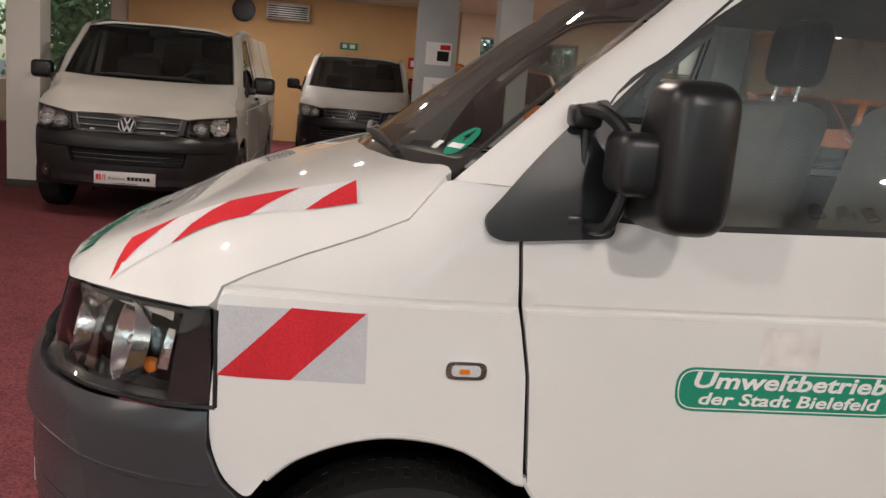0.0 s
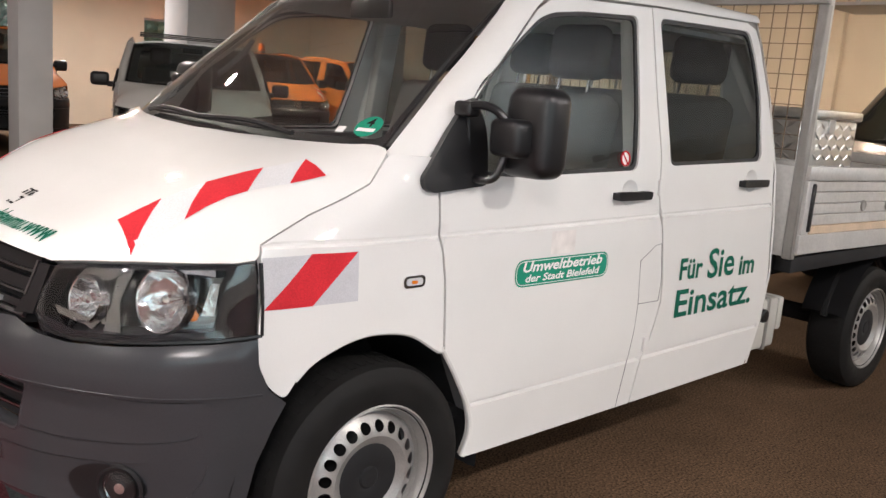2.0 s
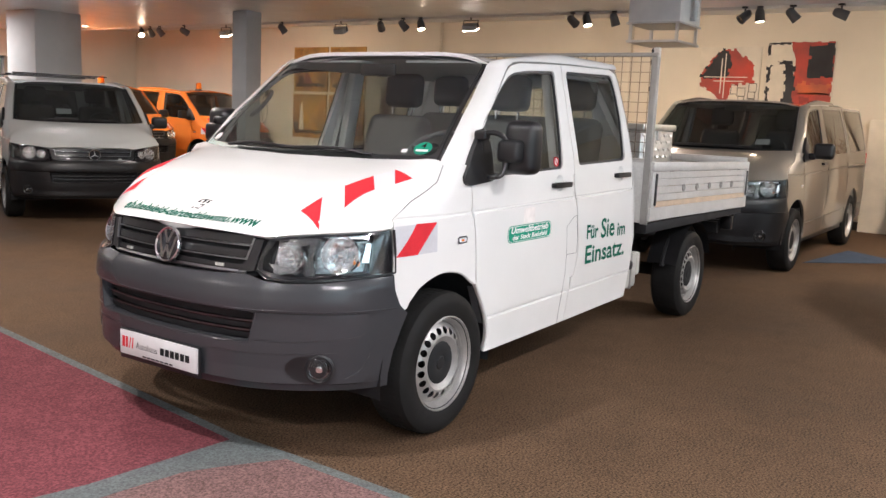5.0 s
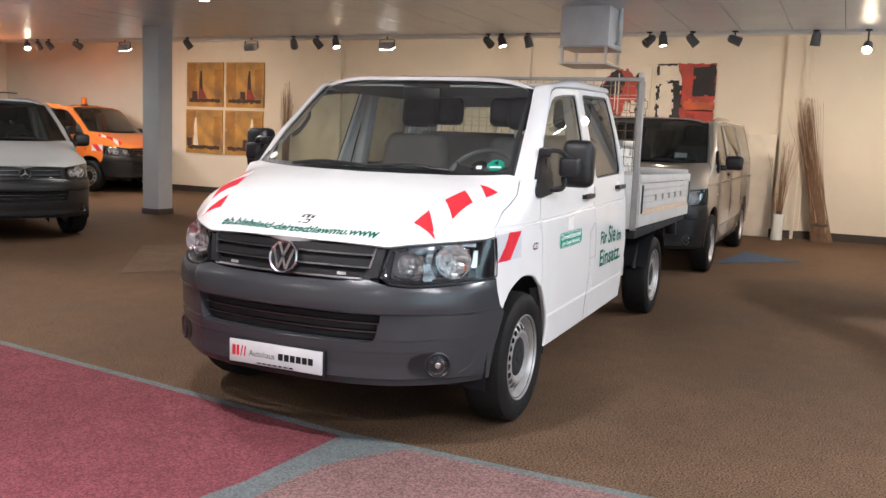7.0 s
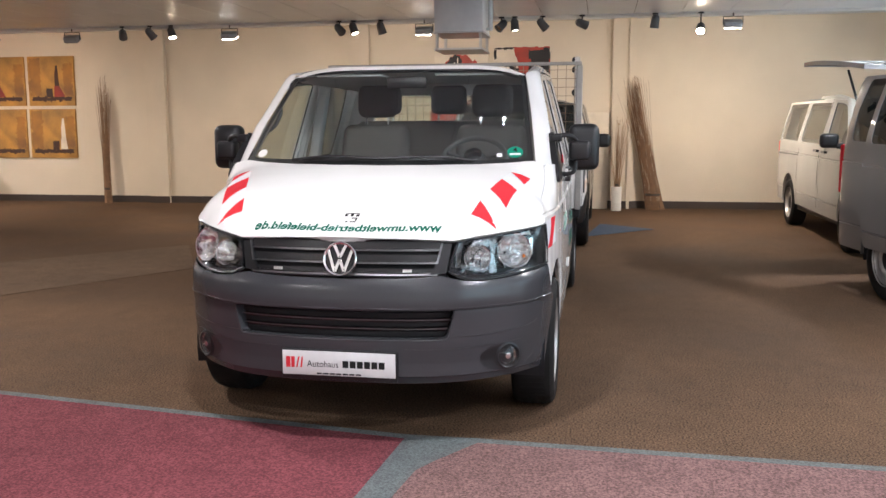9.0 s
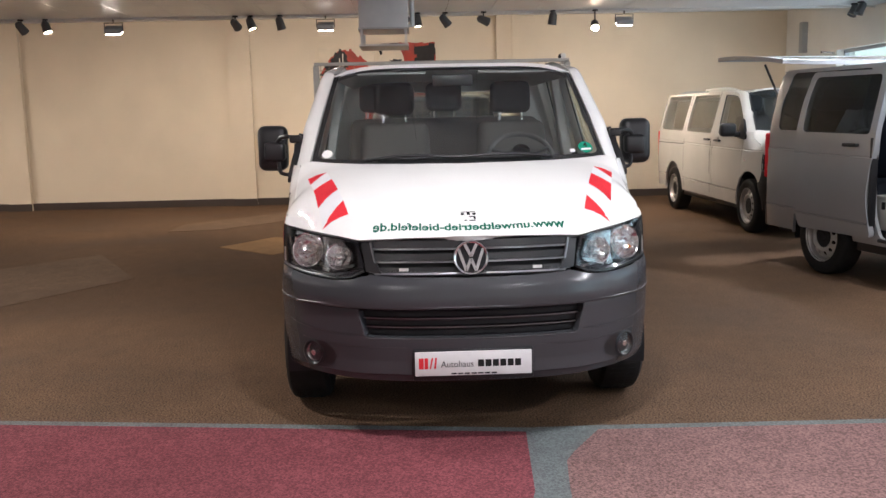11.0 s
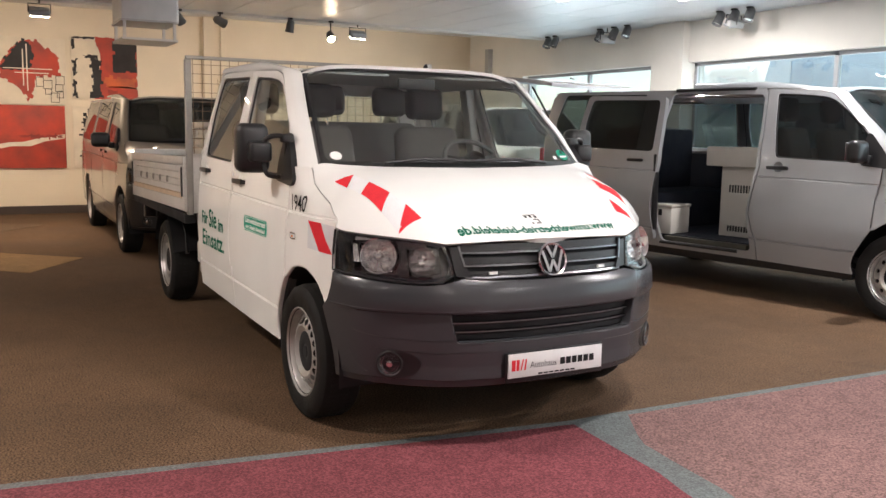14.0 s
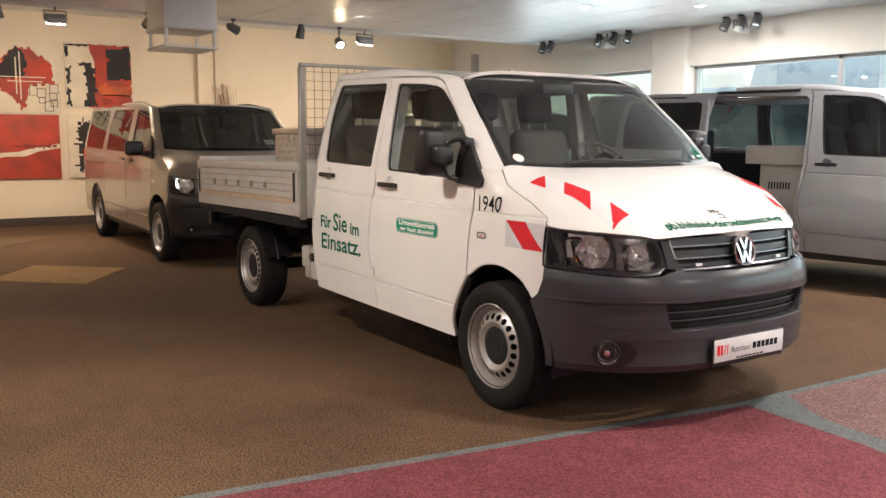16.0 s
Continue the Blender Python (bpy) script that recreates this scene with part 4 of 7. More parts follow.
        part("bulb", skin(rounded([(q[0] - 0.013, q[1] - 0.005), (q[0] + 0.007, q[1] - 0.005), (q[0] + 0.007, q[1] + 0.004), (q[0] - 0.013, q[1] + 0.004)], 0.004), S, 0.02, 0.002, 0.011), AMBER, ind)
        wiper(root, s)
    uv = rounded([(-0.995, 0.0), (0.995, 0.0), (0.985, 1.0), (-0.985, 1.0)], 0.05)
    ws = part("windscreen", skin(uv, screen, 0.1, 0.0, 0.004, lip=False), pane, root, "wide clear windscreen")
    ws.visible_shadow = False
    part("windscreen_seal", skin([(-1.0, -0.03), (1.0, -0.03), (1.0, 1.01), (-1.0, 1.01)], screen, 0.1, 0.0, 0.0, lip=False, holes=[rounded([(-0.968, 0.06), (0.968, 0.06), (0.962, 0.982), (-0.962, 0.982)], 0.05)]), TRIM, ws, "black ceramic border")
    # scuttle between bonnet and glass
    part("scuttle", ruled([(0.13 - 0.17 * u * u, 0.80 * u, 1.20) for u in np.linspace(-1, 1, 17)], [(0.06 - 0.17 * u * u, 0.79 * u, 1.262) for u in np.linspace(-1, 1, 17)], 0, (1, 0, 1), 2), TRIM, root, "black scuttle panel")


def seat(parent, x, y, z=0.62, wide=0.48, heads=(0.0,), name="seat"):
    s = part(name, box_bm(x - 0.20, x + 0.30, y - wide / 2, y + wide / 2, z, z + 0.18, 0.05, 3), SEAT, parent, "grey cloth seat with headrests")
    back = box_bm(-0.08, 0.07, -wide / 2, wide / 2, 0.0, 0.69, 0.065, 4)
    for v in back.verts:
        v.co.y *= 1 - 0.16 * max(v.co.z / 0.69 - 0.35, 0) * (1 if wide < 1 else 0.3)
    part("backrest", back, SEAT, s, m=pose(x - 0.20, y, z + 0.08, 0, -14, 0))
    for h in heads:
        part("headrest", box_bm(-0.055, 0.055, -0.135, 0.135, 0.0, 0.215, 0.05, 4), HEADREST, s, m=pose(x - 0.385, y + h, z + 0.80, 0, -6, 0))
        for d in (-0.075, 0.075):
            part("post", tube_bm([(x - 0.355, y + h + d, z + 0.66), (x - 0.385, y + h + d, z + 0.86)], 0.007, 8), CHROME, s)
    return s


def cabin(root, rear=True, back_x=-2.08):
    """Dashboard, steering wheel, seats, floor, lining."""
    d = part("dashboard", join_bm(box_bm(-0.42, 0.02, -0.80, 0.80, 0.80, 1.16, 0.06, 3), box_bm(-0.36, 0.10, -0.74, 0.74, 1.06, 1.205, 0.05, 3), box_bm(-0.50, -0.16, 0.16, 0.62, 1.06, 1.235, 0.05, 3)), DASH, root, "dark grey dashboard")
    w = part("steering_wheel", lathe_bm([(0.19 + 0.015 * math.cos(a), 0.015 * math.sin(a)) for a in [2 * math.pi * k / 10 for k in range(10)]], 40, True), CABIN, root, "black steering wheel", pose(-0.58, 0.40, 1.25, 0, 0, 0) @ Matrix.Rotation(math.radians(90), 4, "Z") @ Matrix.Rotation(math.radians(-48), 4, "X"))
    part("hub", lathe_bm([(0.0, 0.03), (0.06, 0.025), (0.075, 0.0), (0.05, -0.05)], 20), DASH, w)
    for a in (20, 160, 270):
        c, q = math.cos(math.radians(a)), math.sin(math.radians(a))
        part("spoke", tube_bm([(0.05 * c, 0, 0.05 * q), (0.185 * c, 0, 0.185 * q)], 0.014, 6), DASH, w)
    part("cabin_floor", box_bm(back_x, 0.05, -0.80, 0.80, 0.40, 0.44), BLACK, root)
    part("headlining", skin([(-0.66, -0.68), (back_x, -0.68), (back_x, 0.68), (-0.66, 0.68)], lambda x, y: (x, y, roof(x, y)[2] - 0.035), 0.15, 0, inside=(-1, 0, 4), lip=False), LINING, root)
    seat(root, -0.92, 0.42, 0.71, 0.50)
    seat(root, -0.92, -0.36, 0.71, 0.50)
    part("rear_view_mirror", box_bm(-0.60, -0.575, -0.12, 0.12, 1.67, 1.735, 0.01, 2), DARKPLASTIC, root)
    for s in (1, -1):
        part("sun_visor", box_bm(-0.80, -0.62, s * 0.36 - 0.2, s * 0.36 + 0.2, 1.742, 1.757, 0.005, 1), LINING, root)
        post = box_bm(-1.30, -1.20, -0.03, 0.03, 1.10, 1.775, 0.012, 2)
        for v in post.verts:
            v.co.y += s * (0.815 - 0.115 * (v.co.z - 1.10) / 0.675)
        part("pillar_trim", post, LINING, root, "pale trim on the middle pillar")
        part("grab_handle", tube_bm(smooth_path([(-0.40, s * 0.80, 1.42), (-0.43, s * 0.76, 1.46), (-0.50, s * 0.75, 1.53), (-0.54, s * 0.77, 1.57)], 4), 0.012, 8), CABIN, root)
    if rear:
        seat(root, -1.66, 0.0, 0.74, 1.45, (-0.50, 0.0, 0.50), "rear_bench")


def stripes(root, sgn):
    """Red and silver warning film on bonnet and wing."""
    fl = 1 if sgn > 0 else -1
    a0, a1, b0, b1 = Vector((0.130, 0.688)), Vector((0.118, 0.788)), Vector((0.592, 0.552)), Vector((0.608, 0.672))
    P = lambda u, w: tuple((a0.lerp(a1, w)).lerp(b0.lerp(b1, w), u))
    H = (lambda x, y: hood(x, y)) if fl > 0 else (lambda x, y: hood(x, -y))
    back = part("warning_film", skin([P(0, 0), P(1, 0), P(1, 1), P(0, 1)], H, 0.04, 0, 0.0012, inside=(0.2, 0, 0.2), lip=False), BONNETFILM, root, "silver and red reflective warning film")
    quads = [[P(0.0, 0.0), P(0.0, 1.0), P(0.20, 1.0)][::1], [P(0.24, 0.0), P(0.44, 1.0), P(0.75, 1.0), P(0.55, 0.0)], [P(0.78, 0.0), P(1.0, 0.0), P(1.0, 1.0)]]
    quads[0] = [P(0.0, 0.0), P(0.02, 1.0), P(0.22, 1.0)]
    for q in quads:
        part("red_stripe", skin(q, H, 0.04, 0, 0.0024, inside=(0.2, 0, 0.2), lip=False), REDFILM, back)
    S = shell if fl > 0 else other(shell)
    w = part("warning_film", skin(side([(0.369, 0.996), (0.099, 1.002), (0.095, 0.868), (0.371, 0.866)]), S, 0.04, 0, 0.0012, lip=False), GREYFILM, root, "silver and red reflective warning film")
    part("red_stripe", skin(side([(0.366, 0.867), (0.232, 0.867), (0.102, 1.0005), (0.236, 1.0005)]), S, 0.04, 0, 0.0024, lip=False), REDFILM, w)


def side_text(root, sgn, text, x0, z0, width, size, mat, bold=0.0, shear=0.0, label="", off=0.0025):
    """Writing on a flank; x0 is where it begins, read from outside."""
    S = shell if sgn > 0 else other(shell)
    faces, w = writing(text, size, bold, shear)
    k = width / w
    d = -1 if sgn > 0 else 1
    out = []
    for f in faces:
        out.append([sz(x0 + d * q[0] * k, z0 + q[1]) for q in f])
    return part("lettering", lay(out, S, off), mat, root, label)


# ---------------- the pick-up ----------------
truck = thing("pickup_truck", "white double-cab pickup with grey bumper, warning stripes and aluminium bed", "pickup truck")
cab_front(truck, WHITE, PLASTIC, long_mirrors=True)
cabin(truck)
sign_plate(truck, pose(0.885, 0, 0.400, 0, 0, 0), 0.52, 0.11)
for s in (1, -1):
    S = shell if s > 0 else other(shell)
    rd = part("rear_door", skin(side(REARDOOR), S, 0.045, 0.03, holes=[side(REARWIN), cup_edge(-1.885, 1.152)], rows=ROWS), WHITE, truck, "white rear door with a darker window")
    part("window_frame", skin(rounded(side([(-1.305, 1.762), (-1.972, 1.779), (-2.010, 1.648), (-2.018, 1.5), (-1.968, 1.225), (-1.282, 1.207)]), 0.035), S, 0.1, 0.01, -0.008, holes=[side(rounded([(-1.332, 1.734), (-1.957, 1.750), (-1.982, 1.648), (-1.989, 1.5), (-1.943, 1.254), (-1.309, 1.236)], 0.035))]), TRIM, rd)
    part("window", skin(side(REARWIN), S, 0.15, 0, -0.012, lip=False), REARTINT, rd, "tinted side window").visible_shadow = False
    door_handle(rd, s, -1.885, 1.152)
    handle_cup(rd, s, -1.885, 1.152, WHITE)
    part("door_card", skin(side([(-1.32, 1.2), (-1.32, 0.45), (-2.03, 0.45), (-2.03, 1.2)]), S, 0.2, 0.04, -0.05), CABIN, rd)
    for z in (1.145, 0.565):
        part("hinge", skin(rounded(side([(-1.222, z - 0.028), (-1.248, z - 0.028), (-1.248, z + 0.028), (-1.222, z + 0.028)]), 0.004), S, 0.02, 0.012, 0.010), WHITE, rd)
    part("cab_corner", ruled([S(*sz(x, z)) for x, z in ((-2.052, 0.352), (-2.108, 0.53), (-2.12, 0.75), (-2.093, 0.98), (-2.076, 1.2), (-2.073, 1.5), (-2.05, 1.72), (-2.03, 1.80))],
                             [(x, s * y, z) for x, y, z in ((-2.10, 0.88, 0.36), (-2.155, 0.89, 0.53), (-2.165, 0.89, 0.75), (-2.145, 0.885, 0.98), (-2.135, 0.86, 1.2), (-2.14, 0.785, 1.5), (-2.12, 0.72, 1.72), (-2.09, 0.69, 1.82))], 0.014, (-0.5, s, 0)), WHITE, truck, "white rear corner of the cab")
    if s > 0:
        fl = [(-1.163, 0.725), (-1.289, 0.724), (-1.295, 0.80), (-1.272, 0.94), (-1.235, 0.935), (-1.15, 0.885)]
        for p, q in zip(fl, fl[1:] + fl[:1]):
            part("flap_seam", tube_bm([S(*sz(*p)), S(*sz(*q))], 0.0013, 5), CABIN, truck, "thin seam of the filler flap")
        lo = [(-1.163, 0.725), (-1.158, 0.62), (-1.145, 0.53), (-1.12, 0.335)]
        for p, q in zip(lo, lo[1:]):
            part("flap_seam", tube_bm([S(*sz(*p)), S(*sz(*q))], 0.0012, 5), CABIN, truck)
part("cab_roof", skin([(-0.60, -0.45), (-0.598, 0.0), (-0.60, 0.45), (-0.612, 0.70), (-0.75, 0.702), (-2.08, 0.702), (-2.115, 0.60), (-2.13, 0.0), (-2.115, -0.60), (-2.08, -0.702), (-0.75, -0.702), (-0.612, -0.70)], roof, 0.07, 0.02), WHITE, truck, "white cab roof")
back = [(-0.88, 0.36), (0.88, 0.36), (0.885, 0.98), (0.86, 1.2), (0.785, 1.5), (0.70, 1.80), (0.3, 1.87), (-0.3, 1.87), (-0.70, 1.80), (-0.785, 1.5), (-0.86, 1.2), (-0.885, 0.98)]
cabback = part("cab_back", skin(back, lambda y, z: (-2.13 + 0.02 * (abs(y) / 0.8) ** 2, y, z), 0.15, 0.02, holes=[rounded([(-0.62, 1.28), (0.62, 1.28), (0.58, 1.68), (-0.58, 1.68)], 0.05)]), WHITE, truck)
part("rear_window", skin(rounded([(-0.63, 1.27), (0.63, 1.27), (0.59, 1.69), (-0.59, 1.69)], 0.05), lambda y, z: (-2.125, y, z), 0.5, 0, lip=False), GLASS, cabback).visible_shadow = False
for s in (1, -1):
    stripes(truck, s)
    S = shell if s > 0 else other(shell)
    # badge with the operator's words
    badge = part("name_badge", skin(rounded(side([(-0.490, 0.848), (-0.955, 0.848), (-0.955, 0.935), (-0.490, 0.935)]), 0.043, 6), S, 0.05, 0, 0.0015, lip=False), GREENLIGHT, truck, "green badge with white words")
    rim = rounded(side([(-0.496, 0.854), (-0.949, 0.854), (-0.949, 0.929), (-0.496, 0.929)]), 0.037, 6)
    part("badge_line", join_bm(*[tube_bm([Vector(S(*q)) + Vector((0, s * 0.002, 0)) for q in rim + rim[:1]], 0.0014, 4, False)]), PAPER, badge)
    a, b = (-0.52, -0.535) if s > 0 else (-0.925, -0.91)
    side_text(badge, s, "Umweltbetrieb", a, 0.896, 0.40, 0.044, PAPER, 0.0012, 0.2)
    side_text(badge, s, "der Stadt Bielefeld", b, 0.863, 0.375, 0.033, PAPER, 0.0008, 0.2)
    for word, xl, xr, z, wide, size in (("Für", -1.405, -1.990, 0.792, 0.165, 0.115), ("Sie", -1.605, -1.795, 0.782, 0.205, 0.165), ("im", -1.85, -1.548, 0.776, 0.125, 0.115), ("Einsatz.", -1.395, -1.985, 0.646, 0.585, 0.15)):
        side_text(truck, s, word, xl if s > 0 else xr, z, wide, size, GREEN, 0.003, label="green lettering on the rear door")
side_text(truck, -1, "1940", -0.148, 1.034, 0.195, 0.112, LETTER, 0.0006, label="black fleet number on the wing", off=0.003)
# mirrored address on the bonnet
faces, w = writing("www.umweltbetrieb-bielefeld.de", 0.060, 0.0016)
k = 0.87 / w
part("lettering", lay([[(0.762 + q[1] * 1.28 - 0.14 * (0.435 - q[0] * k) ** 2, 0.435 - q[0] * k) for q in f] for f in [[(p[0], -p[1]) for p in g] for g in faces]], hood, 0.002, (0.2, 0, 0.2)), GREEN, truck, "green mirror-written web address on the bonnet")
part("crest", lay([[(0.69 - a, 0.005 + b), (0.69 - a, 0.005 + b + c), (0.69 - a - d, 0.005 + b + c), (0.69 - a - d, 0.005 + b)] for a, b, c, d in ((0, -0.022, 0.012, 0.010), (0, 0.0, 0.030, 0.008), (0.012, 0.022, 0.008, 0.018), (0.030, 0.0, 0.030, 0.008), (0.048, -0.036, 0.015, 0.018), (0.048, -0.008, 0.014, 0.022), (0.048, 0.018, 0.015, 0.018), (0.070, -0.036, 0.069, 0.006))], hood, 0.002, (0.2, 0, 0.2)), LETTER, truck, "small dark crest on the bonnet")
# stickers in the windscreen
for u, v, r, m, lab in ((0.885, 0.115, 0.043, GREENLIGHT, "round green sticker"), (-0.90, 0.10, 0.03, PAPER, "round pale sticker")):
    e = (Vector(screen(u, v + 0.1)) - Vector(screen(u, v - 0.1))).length / 0.2
    g = (Vector(screen(u + 0.05, v)) - Vector(screen(u - 0.05, v))).length / 0.1
    disc = [(u + r / g * math.cos(2 * math.pi * k / 24), v + r / e * math.sin(2 * math.pi * k / 24)) for k in range(24)]
    st = part("sticker", skin(disc, screen, 0.05, 0, 0.006, lip=False), m, truck, lab)
    if u > 0:
        t, tw = writing("4", 0.05, 0.001)
        part("print", lay([[(u + (q[0] - tw / 2) / g, v + (q[1] + 0.0) / e) for q in f] for f in t], screen, 0.0068), LETTER, st)
        part("print", lay([[(u + a / g, v + b / e) for a, b in ((-0.03, -0.022), (0.03, -0.022), (0.03, -0.008), (-0.03, -0.008))]], screen, 0.0068), PAPER, st)
part("sticker", skin([(0.765, 0.075), (0.80, 0.075), (0.80, 0.105), (0.765, 0.105)], screen, 0.05, 0, 0.006, lip=False), PAPER, truck, "small white sticker")

q = sz(-1.035, 1.247)
ring = [(q[0] + 0.024 * math.cos(2 * math.pi * k / 20), q[1] + 0.024 * math.sin(2 * math.pi * k / 20)) for k in range(21)]
st = part("sticker", skin(ring[:-1], shell, 0.03, 0, -0.009, lip=False), PAPER, truck, "round no-smoking sticker")
part("print", join_bm(tube_bm([Vector(shell(*p)) - Vector((0, 0.008, 0)) for p in ring], 0.0035, 4, False), tube_bm([Vector(shell(*ring[k])) - Vector((0, 0.008, 0)) for k in (7, 17)], 0.0025, 4)), REDFILM, st)
part("faded_patch", skin(side([(-0.650, 0.943), (-0.770, 0.943), (-0.770, 1.018), (-0.650, 1.018)]), shell, 0.05, 0, 0.0010, lip=False), RESIDUE, truck, "faint rectangular trace of an old sticker")

# chassis, bed and what belongs to it
for s in (1, -1):
    part("chassis_rail", box_bm(-4.40, -2.0, s * 0.42 - 0.04, s * 0.42 + 0.04, 0.56, 0.70, 0.01), BLACK, truck)
    wheel(truck, -3.4, s * 0.8)
    part("mudguard", join_bm(tube_bm([(-3.4 + 0.40 * math.cos(math.radians(a)), s * 0.82, 0.335 + 0.40 * math.sin(math.radians(a))) for a in range(14, 172, 10)], 0.018, 6),
                             ruled([(-3.4 + 0.40 * math.cos(math.radians(a)), s * 0.70, 0.345 + 0.40 * math.sin(math.radians(a))) for a in range(14, 172, 10)], [(-3.4 + 0.40 * math.cos(math.radians(a)), s * 0.93, 0.345 + 0.40 * math.sin(math.radians(a))) for a in range(14, 172, 10)], 0.01, (0, 0, 1))), DARKPLASTIC, truck, "black plastic mudguard")
    part("bed_bearer", box_bm(-4.40, -2.22, s * 0.95 - 0.05, s * 0.95 + 0.03, 0.755, 0.825, 0.008), BLACK, truck)
part("rear_underrun", box_bm(-4.42, -4.36, -0.80, 0.80, 0.56, 0.66, 0.01), BLACK, truck)
for s in (1, -1):
    part("rear_light", box_bm(-4.44, -4.38, s * 0.86 - 0.05, s * 0.86 + 0.05, 0.60, 0.72, 0.01), DARKPLASTIC, truck)
part("rear_axle", tube_bm([(-3.4, -0.75, 0.335), (-3.4, 0.75, 0.335)], 0.05, 10), BLACK, truck)
part("fuel_tank", box_bm(-3.0, -2.3, -0.35, 0.35, 0.36, 0.60, 0.04), BLACK, truck)
for s, x0 in ((1, -2.42), (-1, -2.44)):
    st = part("step_box", join_bm(box_bm(x0 - 0.02, x0 + 0.22, s * 0.72 - 0.13, s * 0.72 + 0.13, 0.36, 0.60, 0.02), box_bm(x0 - 0.05, x0 + 0.0, s * 0.78 - 0.08, s * 0.78 + 0.08, 0.44, 0.60, 0.015)), OLDWHITE, truck, "worn white box behind the cab")
    part("strap", box_bm(x0 + 0.07, x0 + 0.10, s * 0.72 - 0.134, s * 0.72 + 0.134, 0.356, 0.604, 0.004, 1), GALV, st, "dull steel strap")
    part("cap", lathe_bm([(0.0, 0.03), (0.026, 0.028), (0.032, 0.022), (0.032, 0.0)], 18), DARKPLASTIC, st, "black screw cap", pose(x0 + 0.15, s * 0.72 + s * 0.13, 0.53, 0, 0, 0 if s > 0 else 180))
    part("bracket", box_bm(x0 + 0.0, x0 + 0.2, s * 0.70 - 0.02, s * 0.70 + 0.02, 0.60, 0.76, 0.004, 1), BLACK, st)
    part("bellows", tube_bm([(-2.17, s * 0.80, 0.55 + 0.02 * k) for k in range(16)], [0.035 + 0.008 * (k % 2) for k in range(16)], 10), TRIM, st)
LENGTH = (-4.45, -2.19)
part("bed_floor", box_bm(LENGTH[0] + 0.03, LENGTH[1] - 0.03, -0.97, 0.97, 0.83, 0.86), ALU, truck)


def bed_side(x0, x1, y0, y1, label):
    """A dropside: hollow aluminium planks between a top and a bottom rail, with lashing cups."""
    along_x = abs(x1 - x0) > abs(y1 - y0)
    L = abs(x1 - x0) if along_x else abs(y1 - y0)
    ob = part("dropside", box_bm(0, L, -0.018, 0.018, 0.0, 0.085, 0.003, 1), ALUW, truck, label)
    part("strip", box_bm(0.075, L - 0.075, -0.021, 0.021, 0.087, 0.122, 0.003, 1), PALEWOOD, ob, "pale strip along the lower rail")
    for k in range(4):
        part("plank", box_bm(0.07, L - 0.07, -0.010, 0.010, 0.124 + 0.0495 * k, 0.170 + 0.0495 * k, 0.0035, 1), ALUW, ob)
    part("top_rail", box_bm(0, L, -0.022, 0.022, 0.324, 0.385, 0.006, 2), ALUW, ob)
    for e in (0.0, L - 0.07):
        part("end_post", box_bm(e, e + 0.07, -0.0195, 0.0195, 0.087, 0.322, 0.003, 1), ALUW, ob)
    ang = math.degrees(math.atan2(y1 - y0, x1 - x0))
    ob.matrix_basis = pose(x0, y0, 0.845, 0, 0.9 if along_x else 0, ang)
    for e in (0.055, L - 0.055):
        part("latch", box_bm(e - 0.011, e + 0.011, -0.030, 0.030, 0.10, 0.31, 0.004, 1), TRIM, ob, "dark latch")
    for k in range(5):
        part("lashing_cup", lathe_bm([(0.0, 0.012), (0.018, 0.012), (0.024, 0.018), (0.027, 0.010), (0.027, -0.010), (0.024, -0.018), (0.018, -0.012), (0.0, -0.012)], 14), GALV, ob, m=pose(0.28 * L + 0.13 * L * k, 0, 0.205))
    return ob


bed_side(-2.21, -4.43, 0.985, 0.985, "ribbed aluminium dropside of the bed")
bed_side(-2.21, -4.43, -0.985, -0.985, "ribbed aluminium dropside of the bed")
bed_side(-4.44, -4.44, -0.98, 0.98, "ribbed aluminium tailboard of the bed")
part("headboard", box_bm(-2.215, -2.19, -0.98, 0.98, 0.83, 1.225, 0.004), ALUW, truck, "aluminium headboard")
guard = part("headboard_guard", box_bm(-2.22, -2.19, -0.98, 0.98, 1.22, 1.25, 0.004, 1), ALU, truck, "aluminium guard frame behind the cab")
for s in (1, -1):
    part("upright", box_bm(-2.225, -2.185, s * 0.965 - 0.022, s * 0.965 + 0.022, 0.82, 1.899, 0.005, 1), GALV, guard)
part("top_bar", box_bm(-2.22, -2.19, -0.98, 0.98, 1.90, 1.925, 0.004, 1), GALV, guard)
wires = []
for i in range(30):
    y = -0.93 + 1.86 * i / 29
    wires.append(box_bm(-2.207, -2.203, y - 0.002, y + 0.002, 1.25, 1.90))
for i in range(10):
    z = 1.29 + 0.064 * i
    wires.append(box_bm(-2.211, -2.207, -0.945, 0.945, z - 0.002, z + 0.002))
part("wire_mesh", join_bm(*wires), WIRE, guard, "welded wire mesh")["kind"] = "stuff"
part("post", box_bm(-2.29, -2.25, 0.925, 0.965, 0.85, 1.965, 0.006, 1), ALU, guard, "taller aluminium post")
for z in (1.94, 1.87, 1.70):
    part("clamp", lathe_bm([(0.0, 0.03), (0.022, 0.026), (0.026, 0.0), (0.0, -0.02)], 12), TRIM, guard, "black clamp knob", pose(-2.27, 0.93, z, 0, 0, 90))

# tool box that stands on the bed
toolbox = thing("tool_box", "diamond-plate aluminium tool box standing on the pickup bed", "tool box", pose(-2.88, 0, 0.86))
part("body", box_bm(-0.315, 0.315, -0.76, 0.76, 0.0, 0.565, 0.012), BRIGHTALU, toolbox)
part("lid", box_bm(-0.33, 0.33, -0.78, 0.78, 0.567, 0.615, 0.012), BRIGHTALU, toolbox, "bright aluminium lid")


